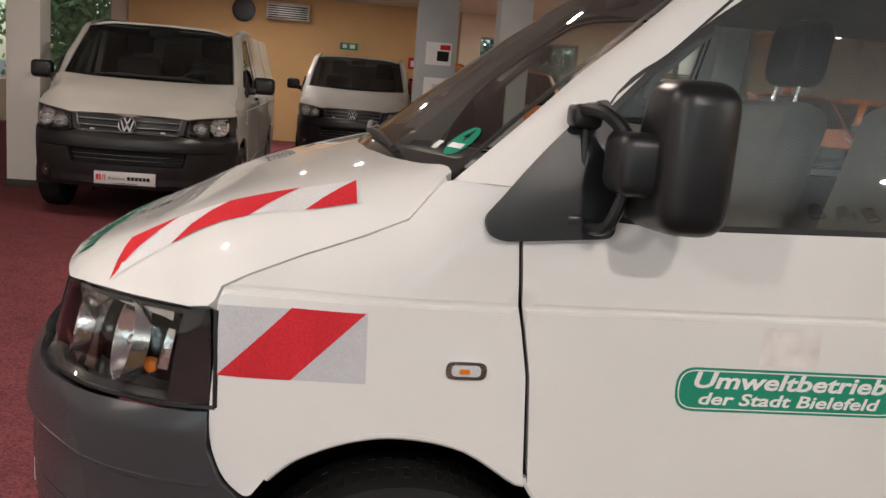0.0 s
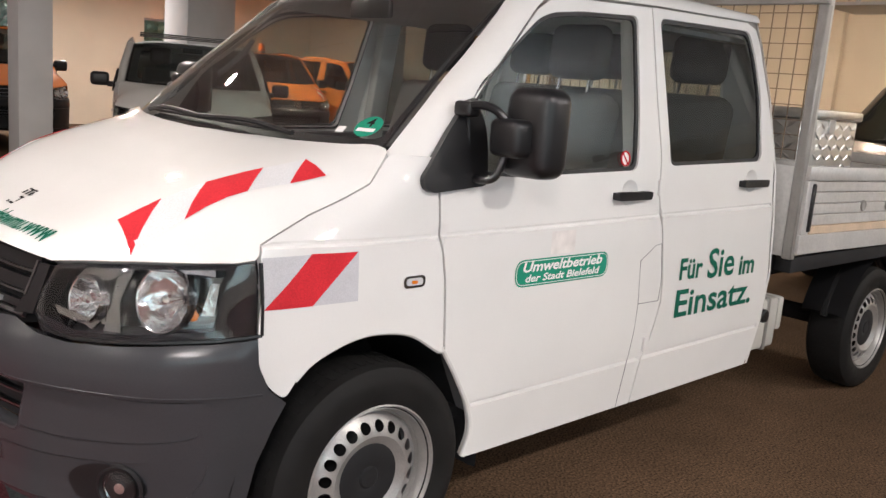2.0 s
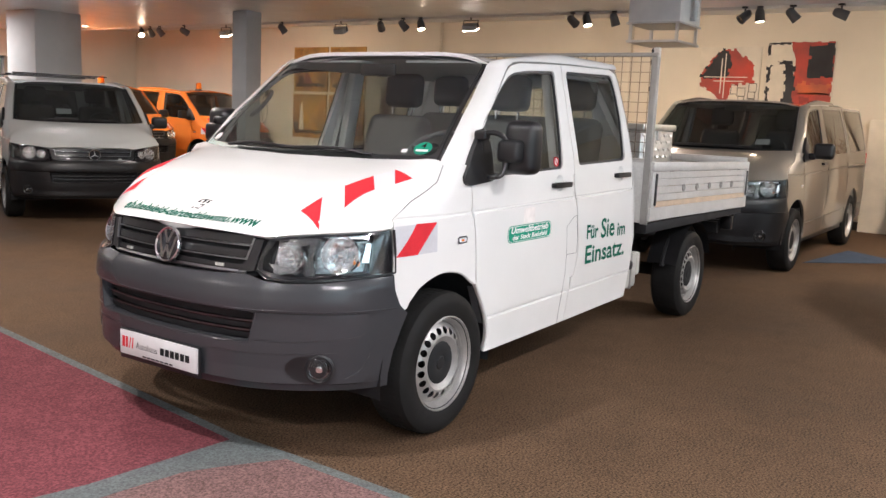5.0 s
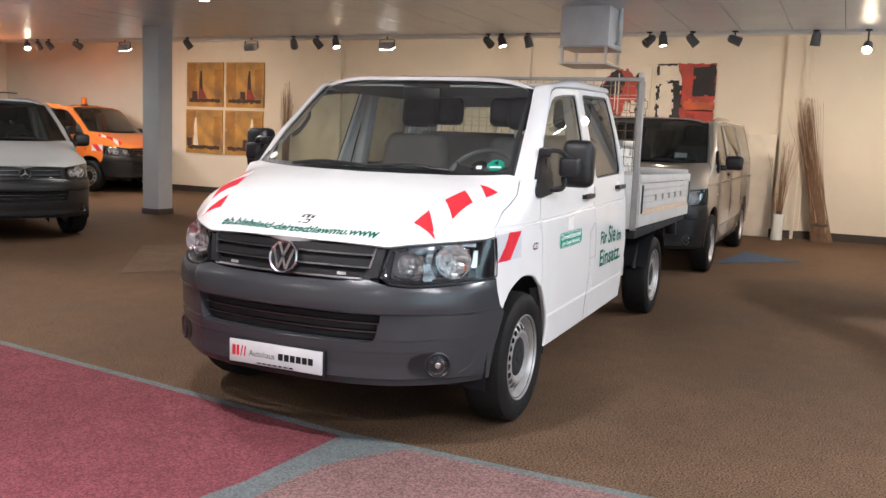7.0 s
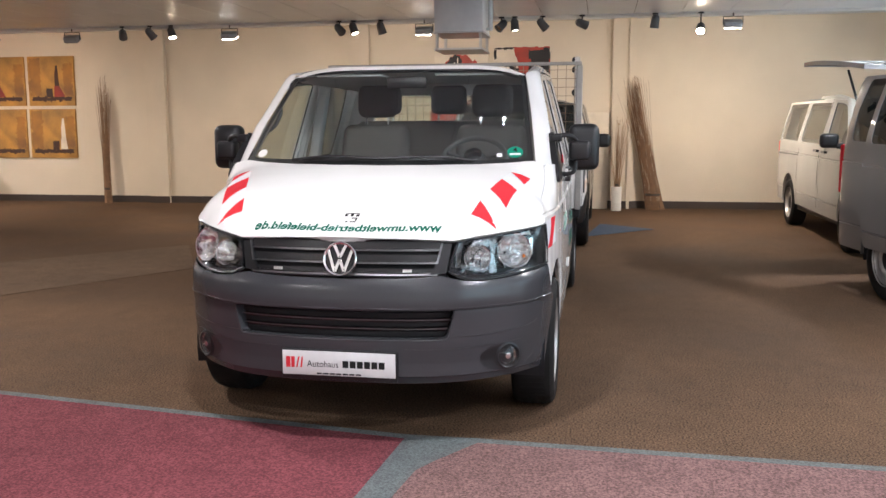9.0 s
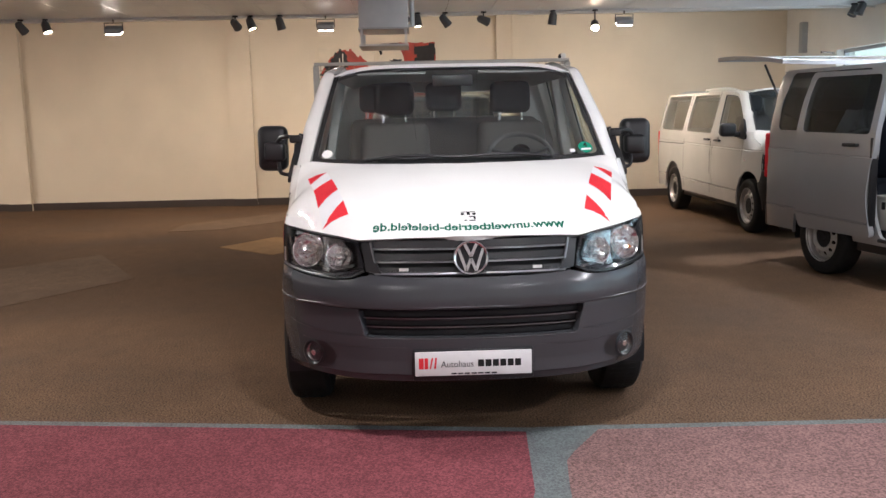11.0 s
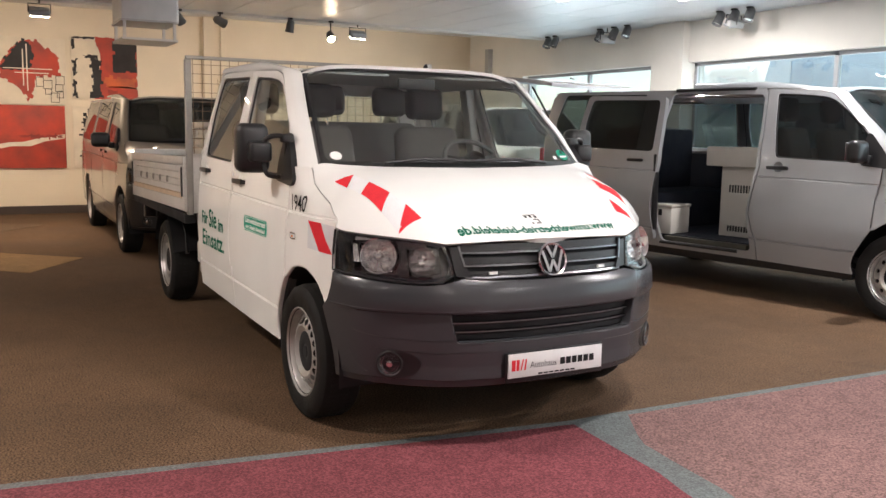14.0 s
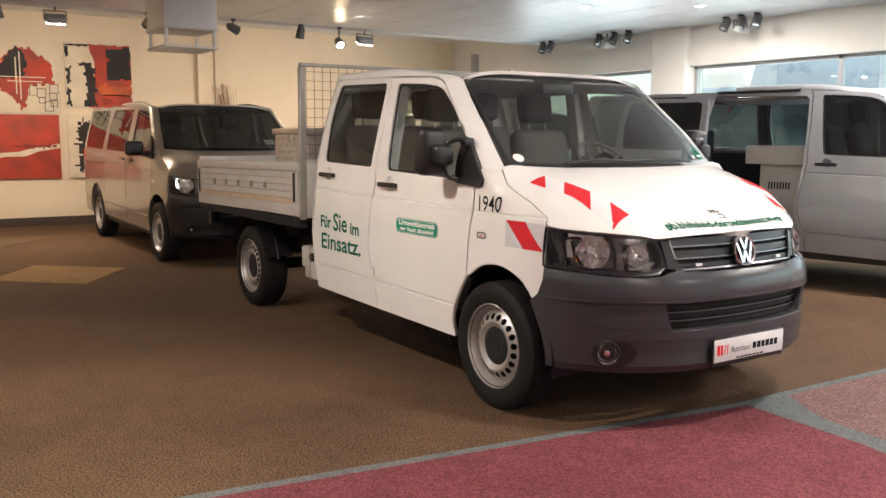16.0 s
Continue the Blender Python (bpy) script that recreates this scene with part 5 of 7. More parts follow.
def treads(cols, rows_, w, h):
    bm = bmesh.new()
    for i in range(cols):
        for j in range(rows_):
            a = math.radians(35 if (i + j) % 2 else -35)
            cx, cz = (i + 0.5) * w / cols - w / 2, (j + 0.5) * h / rows_
            d, n = Vector((math.cos(a), 0, math.sin(a))) * 0.030, Vector((-math.sin(a), 0, math.cos(a))) * 0.0095
            c = Vector((cx, 0, cz))
            ring = [bm.verts.new(c + d), bm.verts.new(c + n), bm.verts.new(c - d), bm.verts.new(c - n)]
            top = bm.verts.new(c + Vector((0, 0.006, 0)))
            for k in range(4):
                bm.faces.new((ring[k - 1], ring[k], top))
    bmesh.ops.recalc_face_normals(bm, faces=bm.faces)
    return bm


for s in (1, -1):
    part("tread_pattern", treads(12, 11, 0.61, 0.55), BRIGHTALU, toolbox, "raised diamond tread", pose(0, s * 0.7605, 0.01, 0, 0, 0 if s > 0 else 180))["kind"] = "stuff"
    part("latch", box_bm(-0.03, 0.03, s * 0.765 - 0.008, s * 0.765 + 0.008, 0.50, 0.58, 0.003, 1), ALU, toolbox)
part("tread_pattern", treads(28, 11, 1.48, 0.55), BRIGHTALU, toolbox, "raised diamond tread", pose(-0.3155, 0, 0.01, 0, 0, 90))["kind"] = "stuff"
part("tread_pattern", treads(28, 11, 1.48, 0.55), BRIGHTALU, toolbox, "raised diamond tread", pose(0.3155, 0, 0.01, 0, 0, -90))["kind"] = "stuff"

# ---------------- vans ----------------
FLANK = [(-1.208, 0.335), (-1.233, 0.5), (-1.270, 0.58), (-1.311, 0.72), (-1.306, 0.80), (-1.276, 0.97), (-1.238, 1.13), (-1.250, 1.45), (-1.276, 1.75), (-1.30, 1.783)]
REARARCH = [(-3.0 + 0.43 * math.cos(math.radians(a)), 0.335 + 0.43 * math.sin(math.radians(a))) for a in range(182, -3, -20)]
TAILEDGE = [(-3.80, 1.80), (-3.88, 1.74), (-3.925, 1.5), (-3.93, 1.0), (-3.92, 0.35)]
SIDE_A = [(-1.36, 1.215), (-2.42, 1.232), (-2.44, 1.5), (-2.40, 1.755), (-1.37, 1.74)]
SIDE_B = [(-2.60, 1.235), (-3.72, 1.255), (-3.76, 1.5), (-3.68, 1.77), (-2.58, 1.758)]
SLIDE = [(-1.268, 0.40), (-1.335, 0.72), (-1.30, 0.97), (-1.264, 1.13), (-1.277, 1.45), (-1.302, 1.735), (-2.28, 1.755), (-2.33, 1.5), (-2.33, 0.95), (-2.31, 0.60), (-2.24, 0.40)]


def van(name, label, m, paint, bump, style="strokes", group="", dark=None, windows=True, open_right=False, tail_up=False, fogs=True, pane=None):
    root = thing(name, label, "van", m, group)
    cab_front(root, paint, bump, style, fogs, False, False, pane or VANGLASS)
    cabin(root, False, -2.9)
    dark = dark or TINT
    for s in (1, -1):
        S = shell if s > 0 else other(shell)
        opened = open_right and s < 0
        holes = []
        if opened:
            holes = [side(rounded(SLIDE, 0.05)), side(rounded(SIDE_B, 0.05))]
        elif windows:
            holes = [side(rounded(SIDE_A, 0.05)), side(rounded(SIDE_B, 0.05))]
        fl = part("side_panel", skin(side(FLANK + TAILEDGE[:-1] + [TAILEDGE[-1]] + REARARCH[::-1][:0] + [(-3.44, 0.345)] + REARARCH + [(-2.56, 0.345)]), S, 0.07, 0.03, holes=holes, rows=ROWS), paint, root, "painted side panel")
        if opened:
            part("window", skin(side(rounded(SIDE_B, 0.05)), S, 0.2, 0, -0.006, lip=False), dark, fl, "dark side window").visible_shadow = False
            for z in (1.785, 0.385):
                part("door_track", tube_bm([S(*sz(x, z)) for x in (-1.4, -2.0, -2.25)], 0.016, 6), DARKPLASTIC, fl)
            shift = lambda a, b, S=S: (lambda p: (p[0] - 1.01, p[1] + s * 0.065, p[2]))(S(a, b))
            door = part("sliding_door", skin(side(rounded(SLIDE, 0.05)), shift, 0.07, 0.05, holes=[side(rounded([(-1.34, 1.225), (-2.24, 1.24), (-2.26, 1.5), (-2.22, 1.71), (-1.36, 1.70)], 0.05))], rows=ROWS, inside=(-2.2, 0, 0.9)), paint, root, "silver sliding door, slid open")
            part("window", skin(side(rounded([(-1.33, 1.215), (-2.25, 1.23), (-2.27, 1.5), (-2.23, 1.72), (-1.35, 1.71)], 0.05)), shift, 0.2, 0, -0.006, lip=False, inside=(-2.2, 0, 0.9)), dark, door, "dark side window").visible_shadow = False
            h = part("door_handle", box_bm(-2.62, -2.44, -1.035, -0.995, 1.125, 1.155, 0.01), DARKPLASTIC, door)
            part("door_edge", box_bm(-2.33, -2.295, -0.985, -0.92, 0.42, 1.20, 0.01), DARKPLASTIC, door)
        elif windows:
            for w in (SIDE_A, SIDE_B):
                part("window", skin(side(rounded([(x, z) for x, z in w], 0.05)), S, 0.2, 0, -0.005, lip=False), dark, fl, "dark side window").visible_shadow = False
        if not opened:
            for x in (-1.345, -2.50):
                part("door_seam", tube_bm([S(*sz(x, z)) for z in (0.40, 0.7, 0.95, 1.1, 1.3, 1.5, 1.78)], 0.0035, 4, False), TRIM, fl)
            if s < 0:
                door_handle(fl, s, -1.46, 1.13)
            part("door_rail", tube_bm([S(*sz(x, 1.045)) for x in (-2.5, -3.0, -3.5, -3.85)], 0.008, 4), TRIM, fl)
        rx = np.linspace(-2.06, -3.86, 8)
        part("roof_rail", ruled([S(*sz(x, 1.790)) for x in rx], [(x, s * 0.702, roof(x, 0.702)[2]) for x in rx], 0.014, (0, s * 0.6, 0.7), 4), paint, root)
        part("wheel_arch_liner", liner_bm(s, 0.425), BLACK, root, m=pose(-3.0, 0, 0.335))
        wheel(root, -3.0, s * 0.8, plain=True)
        part("sill", box_bm(-2.55, -0.36, s * 0.86 - 0.03, s * 0.86 + 0.03, 0.27, 0.36, 0.01), DARKPLASTIC, root)
        part("inner_panel", skin(side([(-1.34, 0.45), (-1.34, 1.19), (-3.8, 1.22), (-3.8, 0.45)] if not opened else [(-2.5, 0.45), (-2.5, 1.22), (-3.8, 1.22), (-3.8, 0.45)]), S, 0.3, 0.02, -0.04), CABIN, root)
    part("roof_panel", skin([(-0.60, -0.45), (-0.598, 0.0), (-0.60, 0.45), (-0.612, 0.70), (-0.75, 0.702), (-3.86, 0.702), (-3.95, 0.5), (-3.965, 0.0), (-3.95, -0.5), (-3.86, -0.702), (-0.75, -0.702), (-0.612, -0.70)], roof, 0.12, 0.02), paint, root, "painted roof")
    part("lower_tail", box_bm(-3.99, -3.90, -0.86, 0.86, 0.33, 0.55, 0.03), DARKPLASTIC, root, "dark rear bumper")
    back_ = [(-0.84, 0.5), (0.84, 0.5), (0.86, 1.0), (0.82, 1.3), (0.72, 1.76), (0.45, 1.86), (-0.45, 1.86), (-0.72, 1.76), (-0.82, 1.3), (-0.86, 1.0)]
    wind = rounded([(-0.66, 1.25), (0.66, 1.25), (0.60, 1.70), (-0.60, 1.70)], 0.05)
    tail = lambda y, z: (-3.955 + 0.03 * (z - 0.5) + 0.05 * abs(y) ** 3, y, z)
    if tail_up:
        g = part("tailgate", skin(back_, lambda y, z: (-3.90 - (1.86 - z) * 0.82, y * 0.98, 1.90 + 0.16 * (1.86 - z) - 0.12 * ((1.86 - z) / 1.36) ** 2), 0.1, 0.04, holes=[wind], inside=(-4.5, 0, 0)), paint, root, "silver tailgate raised level with the roof")
        part("window", skin(wind, lambda y, z: (-3.90 - (1.86 - z) * 0.82, y * 0.98, 1.893 + 0.16 * (1.86 - z) - 0.12 * ((1.86 - z) / 1.36) ** 2), 0.2, 0, lip=False, inside=(-4.5, 0, 0)), dark, g).visible_shadow = False
        part("rear_wiper", tube_bm([(-4.36, 0.0, 2.01), (-4.62, 0.35, 2.02)], 0.010, 6), TRIM, g)
        for s in (1, -1):
            part("gas_strut", tube_bm([(-3.90, s * 0.74, 1.45), (-4.30, s * 0.70, 1.88)], 0.012, 8), TRIM, root, "black gas strut")
    else:
        g = part("tailgate", skin(back_, tail, 0.12, 0.03, holes=[wind]), paint, root, "painted tailgate")
        part("window", skin(wind, tail, 0.3, 0, -0.004, lip=False), dark, g).visible_shadow = False
    for s in (1, -1):
        part("tail_lamp", box_bm(-3.965, -3.90, s * 0.865 - 0.03, s * 0.865 + 0.03, 0.80, 1.22, 0.015), REDFILM, root, "tall red tail lamp")
    part("floor_pan", box_bm(-3.85, -0.4, -0.80, 0.80, 0.30, 0.42, 0.02), BLACK, root)
    return root


def windscreen_paper(root, u, v, w=0.11, h=0.1):
    part("price_sheet", skin([(u - w, v), (u + w, v + 0.01), (u + w, v + h), (u - w, v + h)], screen, 0.1, 0, -0.008, lip=False), PAPER, root, "white sheet behind the windscreen")


def beacon(root, x=-0.95, y=0.0):
    b = part("beacon", lathe_bm([(0.0, 0.17), (0.045, 0.165), (0.062, 0.14), (0.066, 0.03), (0.07, 0.0)], 24), AMBER, root, "amber flashing beacon", pose(x, y, roof(x, y)[2] + 0.03, 90, 0, 0))
    part("foot", lathe_bm([(0.075, 0.02), (0.08, -0.03), (0.0, -0.03)], 20), DARKPLASTIC, b)


# bronze-silver van behind the pick-up
va = van("parked_van", "bronze-silver van with dark windows parked behind the pickup", pose(-6.44, 0.08, 0, 0, 0, -0.3), BRONZE, DARKPLASTIC, group="parked vans")
windscreen_paper(va, 0.62, 0.14, 0.09, 0.11)
# pale vans on the far side
vb = van("parked_van", "aged white van with black bumper facing the red carpet", pose(2.0, -6.37, 0, 0, 0, 90.0), OLDWHITE, DARKPLASTIC, group="parked vans", windows=False)
sign_plate(vb, pose(0.885, 0, 0.400), 0.52, 0.11)
vc = van("parked_van", "aged white van with black bumper by the apricot wall", pose(-0.08, -12.40, 0, 0, 0, 87.0), OLDWHITE, DARKPLASTIC, group="parked vans", windows=False)
sign_plate(vc, pose(0.885, 0, 0.400), 0.52, 0.11)
# right-hand side
vd = van("camper_van", "silver van with sliding door and tailgate open, cabinets inside", pose(-0.40, 4.94, 0, 0, 0, 11.0) @ Matrix.Diagonal((1, 1, 1.045, 1)), SILVER, SILVER, group="parked vans", open_right=True, tail_up=True)
ve = van("parked_van", "white van with steel wheels parked by the windows", pose(-6.15, 4.83, 0, 0, 0, 0.5), OLDWHITE, DARKPLASTIC, group="parked vans", dark=glass("side_glass", (0.5, 0.52, 0.5)))
# cabinets in the silver van
NAVY = material("dark_blue_felt", (0.012, 0.016, 0.028), 0.95, vary=0.2, bump=0.2, bump_scale=300)
part("lining", box_bm(-3.7, -1.35, 0.80, 0.82, 0.44, 1.18), NAVY, vd, "dark felt lining")
part("rear_bench", box_bm(-3.1, -2.55, -0.7, 0.7, 0.44, 0.82, 0.04), NAVY, vd, "dark bench seat")
part("backrest", box_bm(-3.2, -3.05, -0.7, 0.7, 0.80, 1.45, 0.05), NAVY, vd)
part("floor_mat", box_bm(-3.0, -1.30, -0.80, 0.80, 0.43, 0.45), NAVY, vd)
cab_ = part("cabinet", box_bm(-1.93, -1.45, -0.42, 0.55, 0.45, 1.10, 0.006), OLDWHITE, vd, "white camper cabinet with a worktop")
part("worktop", box_bm(-2.05, -1.42, -0.52, 0.60, 1.10, 1.28, 0.012), OLDWHITE, cab_, "white worktop with a deep edge")
part("cabinet_door", box_bm(-1.90, -1.50, -0.430, -0.422, 0.50, 1.05, 0.003), OLDWHITE, cab_)
part("vent_grille", join_bm(*[box_bm(-1.83 + 0.03 * k, -1.815 + 0.03 * k, -0.436, -0.430, 0.86, 0.93) for k in range(8)]), TRIM, cab_)
part("vent_grille", join_bm(*[box_bm(-1.83 + 0.03 * k, -1.815 + 0.03 * k, -0.436, -0.430, 0.50, 0.55) for k in range(8)]), TRIM, cab_)
bx = part("storage_box", box_bm(-2.48, -2.22, -0.80, -0.50, 0.45, 0.70, 0.01), OLDWHITE, vd, "white storage box with a latch")
part("lid", box_bm(-2.49, -2.21, -0.81, -0.49, 0.70, 0.73, 0.006), OLDWHITE, bx)
part("latch", box_bm(-2.37, -2.33, -0.812, -0.80, 0.62, 0.68, 0.003), DARKPLASTIC, bx)
part("sill_edge", box_bm(-2.25, -1.35, -0.86, -0.80, 0.40, 0.44, 0.005), material("worn_sill_edge", (0.06, 0.055, 0.04), 0.6), vd)
# orange service vans
for (x, y, a, lab) in ((-2.68, -11.9, 94, "orange service van with amber beacon by the far window"), (-8.0, -12.5, 83, "orange service van with amber beacon beside a column"), (-10.5, -12.2, 93, "orange service van with amber beacon near the paintings")):
    vo = van("service_van", lab, pose(x, y, 0, 0, 0, a), ORANGE, DARKPLASTIC, group="orange vans", dark=REARTINT, fogs=False, pane=REARTINT)
    beacon(vo)
    if x < -5:
        for s in (1, -1):
            stripes(vo, s)
# pale silver van with a star badge
vv = van("delivery_van", "pale silver delivery van with black bumper and star badge", pose(-3.51, -7.19, 0, 0, 0, 66.6) @ Matrix.Diagonal((1, 1, 0.95, 1)), PALESILVER, DARKPLASTIC, "star", dark=TINT, group="parked vans")
windscreen_paper(vv, -0.25, 0.22, 0.12, 0.13)
for k in range(3):
    part("roof_bar", tube_bm([(-1.5 - 0.8 * k, -0.62, 1.912), (-1.5 - 0.8 * k, 0.62, 1.912)], 0.010, 6), DARKPLASTIC, vv)

# ---------------- the showroom ----------------
X0, X1, Y0, Y1 = -11.55, 8.5, -16.9, 6.65
WALLM = material("cream_plaster", (0.68, 0.59, 0.46), 0.9, vary=0.05, scale=1.2, grain=0.03, grain_scale=200, bump=0.05, bump_scale=150)
ORANGEWALL = material("apricot_plaster", (0.66, 0.42, 0.20), 0.9, vary=0.05, scale=1.2, bump=0.05, bump_scale=150)
GREYWALL = material("pale_grey_plaster", (0.70, 0.68, 0.63), 0.9, vary=0.05, scale=1.5, bump=0.05, bump_scale=150)
COLUMN = material("grey_column_paint", (0.42, 0.43, 0.43), 0.7, vary=0.06, scale=3, bump=0.05, bump_scale=100)
BROWN = carpet("brown_carpet", (0.104, 0.064, 0.038), 0.62, 0.26)
RED = carpet("red_carpet", (0.165, 0.048, 0.056), 0.36, 0.14)
PINK = carpet("rose_carpet", (0.185, 0.108, 0.100), 0.42, 0.14)
STRIP = carpet("slate_carpet", (0.125, 0.140, 0.140), 0.25, 0.15)
GREYC = carpet("grey_carpet", (0.128, 0.086, 0.056), 0.25, 0.18)
TAN = carpet("tan_carpet", (0.26, 0.16, 0.08), 0.25, 0.15)
BLUEC = carpet("blue_carpet", (0.06, 0.085, 0.13), 0.25, 0.15)
BASEM = material("brown_skirting", (0.05, 0.035, 0.028), 0.7, vary=0.15)
CEILM = material("grey_ceiling_panel", (0.60, 0.63, 0.66), 0.34, metal=0.2, vary=0.06, scale=2, grain=0.03)
CEILJ = material("dark_ceiling_joint", (0.05, 0.05, 0.05), 0.7)
WHITEP = material("white_lacquer", (0.74, 0.74, 0.72), 0.4, vary=0.05)
FRAMEM = material("grey_window_frame", (0.34, 0.35, 0.36), 0.5, vary=0.08)
STRAW = material("dry_reed", (0.24, 0.14, 0.075), 0.85, vary=0.3, scale=14)
LEAF = material("leaf", (0.11, 0.22, 0.06), 0.6, vary=0.4, scale=9)
LEAF2 = material("blue_green_leaf", (0.09, 0.24, 0.20), 0.6, vary=0.4, scale=9)
BARK = material("bark", (0.09, 0.07, 0.05), 0.9, vary=0.3)
BRICKM = material("far_brick", (0.30, 0.12, 0.09), 0.9, vary=0.2, scale=3)
ASPHALT = material("asphalt", (0.075, 0.073, 0.070), 0.9, vary=0.2, scale=2, grain=0.3, grain_scale=80)
LIT = material("lit_lamp_glass", (1.0, 0.90, 0.74), 0.4, emit=22.0)
GLOW = material("lit_spot_glass", (1.0, 0.78, 0.50), 0.4, emit=45.0)


def slab(name, x0, x1, y0, y1, z0, z1, mat, label="", bevel=0.0):
    return tagged(part(name, box_bm(x0, x1, y0, y1, z0, z1, bevel), mat), label, kind="structure")


slab("floor", X0 - 0.3, X1 + 0.3, Y0 - 0.3, Y1 + 0.3, -0.2, 0.0, BROWN, "worn brown needle-felt carpet over the whole floor")
slab("ground", -160, 160, -170, 160, -0.5, -0.22, ASPHALT, "asphalt yard outside")


def edge_x(y):
    """Where the brown carpet ends in front of the pick-up."""
    return 0.655 + 0.133 * (y - 0.25) if y < 0.25 else 0.655 + 0.03 * (y - 0.55)


def rug(name, poly, mat, label, lift=0.0):
    return tagged(part(name, flat_bm(poly, lift, 0.005), mat), label, kind="structure")


rug("carpet_red", [(edge_x(-5) + 0.05, -5), (edge_x(-5) + 0.05, -16.5), (X1, -16.5), (X1, -0.55), (2.2, 0.06), (1.56, 0.16), (1.37, 0.205), (0.70, 0.255)], RED, "worn red carpet field in front of the pickup")
rug("carpet_rose", [(edge_x(6.5) + 0.05, 6.5), (0.70, 0.60), (0.96, 0.44), (1.07, 0.385), (1.34, 0.35), (1.60, 0.325), (2.2, 0.20), (X1, -0.35), (X1, 6.5)][::-1], PINK, "speckled rose carpet field")
rug("carpet_edge", [(edge_x(-5) - 0.01, -5), (edge_x(-5) + 0.05, -5), (0.70, 0.255), (1.37, 0.205), (1.56, 0.16), (2.2, 0.06), (X1, -0.55), (X1, -0.35), (2.2, 0.20), (1.60, 0.325), (1.34, 0.35), (1.07, 0.385), (0.96, 0.44), (0.70, 0.60), (edge_x(6.5) + 0.05, 6.5), (edge_x(6.5) - 0.01, 6.5), (0.645, 0.60), (0.645, 0.25)], STRIP, "slate-blue carpet strip between the fields", 0.0002)
rug("carpet_tan", [(-5.98, -2.62), (-5.25, -1.86), (-6.12, -1.28), (-6.82, -2.07)], TAN, "tan carpet diamond let into the floor")
rug("carpet_grey", [(-7.7, -3.7), (-7.8, -3.0), (-9.7, -1.4), (-10.3, -2.2), (-8.6, -3.7)], GREYC, "grey carpet band by the wall")
rug("carpet_blue", [(-7.2, 0.95), (-8.2, 1.9), (-8.8, 1.15)], BLUEC, "blue carpet triangle")
rug("carpet_path", [(-2.2, -4.0), (-3.9, -3.0), (-5.6, -3.9), (-3.9, -5.3)], GREYC, "worn grey carpet diamond")
rug("carpet_far", [(-2.4, -9.0), (-5.2, -9.0), (-6.8, -16.5), (-3.4, -16.5)], GREYC, "grey carpet lane to the far wall")

# walls
slab("wall_back", X0 - 0.3, X0, Y0 - 0.3, Y1 + 0.3, -0.2, 3.6, WALLM, "cream plaster wall behind the vehicles")
slab("wall_end", X1, X1 + 0.3, Y0 - 0.3, Y1 + 0.3, -0.2, 3.6, GREYWALL, "pale plaster end wall")
slab("baseboard", X0, X0 + 0.025, Y0, Y1, 0.0, 0.13, BASEM, "dark brown skirting")
for y in (-7.36, -3.3, 1.52):
    slab("pilaster", X0, X0 + 0.10, y - 0.20, y + 0.20, 0.0, CEIL_HIGH, WALLM, "shallow cream pilaster")
    slab("baseboard", X0 + 0.10, X0 + 0.118, y - 0.212, y + 0.212, 0.0, 0.13, BASEM, "dark brown skirting")
slab("pipe", X0 + 0.10, X0 + 0.15, 1.60, 1.65, 0.0, CEIL_HIGH, WALLM, "painted riser pipe")


def wall_with_windows(name, y0, y1, wins, mat, label, axis_at):
    """A wall along x with openings given as rows of x0, x1, z0, z1."""
    holes = [[(a, c), (b, c), (b, d), (a, d)] for a, b, c, d in wins]
    poly = [(X0, -0.2), (X1, -0.2), (X1, 3.6), (X0, 3.6)]
    bms = []
    for y in (y0, y1):
        bms.append(skin(poly, lambda x, z, y=y: (x, y, z), 2.0, 0, lip=False, holes=holes, inside=(0, (y0 + y1) / 2, 1.5)))
    jb = bmesh.new()
    for a, b, c, d in wins:
        v = [[jb.verts.new((x, y, z)) for x, z in ((a, c), (b, c), (b, d), (a, d))] for y in (y0, y1)]
        for k in range(4):
            jb.faces.new((v[0][k - 1], v[0][k], v[1][k], v[1][k - 1]))
    bms.append(jb)
    return tagged(part(name, join_bm(*bms), mat), label, kind="structure")


RIGHTWINS = [(-9.6, -6.02, 0.75, 2.46), (-5.38, 1.6, 0.75, 2.46), (2.3, 7.6, 0.75, 2.46)]
wall_with_windows("wall_right", Y1, Y1 + 0.3, RIGHTWINS, GREYWALL, "pale plaster window wall", Y1)
LEFTWINS = [(-4.95, -2.75, 1.35, 2.56), (-8.05, -7.15, 1.6, 2.42), (4.95, 6.35, 0.85, 2.75), (6.75, 8.2, 0.85, 2.75)]
wall_with_windows("wall_left", Y0, Y0 - 0.3, LEFTWINS, WALLM, "cream plaster wall with small windows", Y0)
slab("wall_panel", -2.3, 4.6, Y0, Y0 + 0.06, 0.0, CEIL, ORANGEWALL, "apricot painted wall panel")
slab("wall_pier", -2.75, -2.3, Y0, Y0 + 0.16, 0.0, CEIL, WALLM, "cream pier beside the apricot wall")


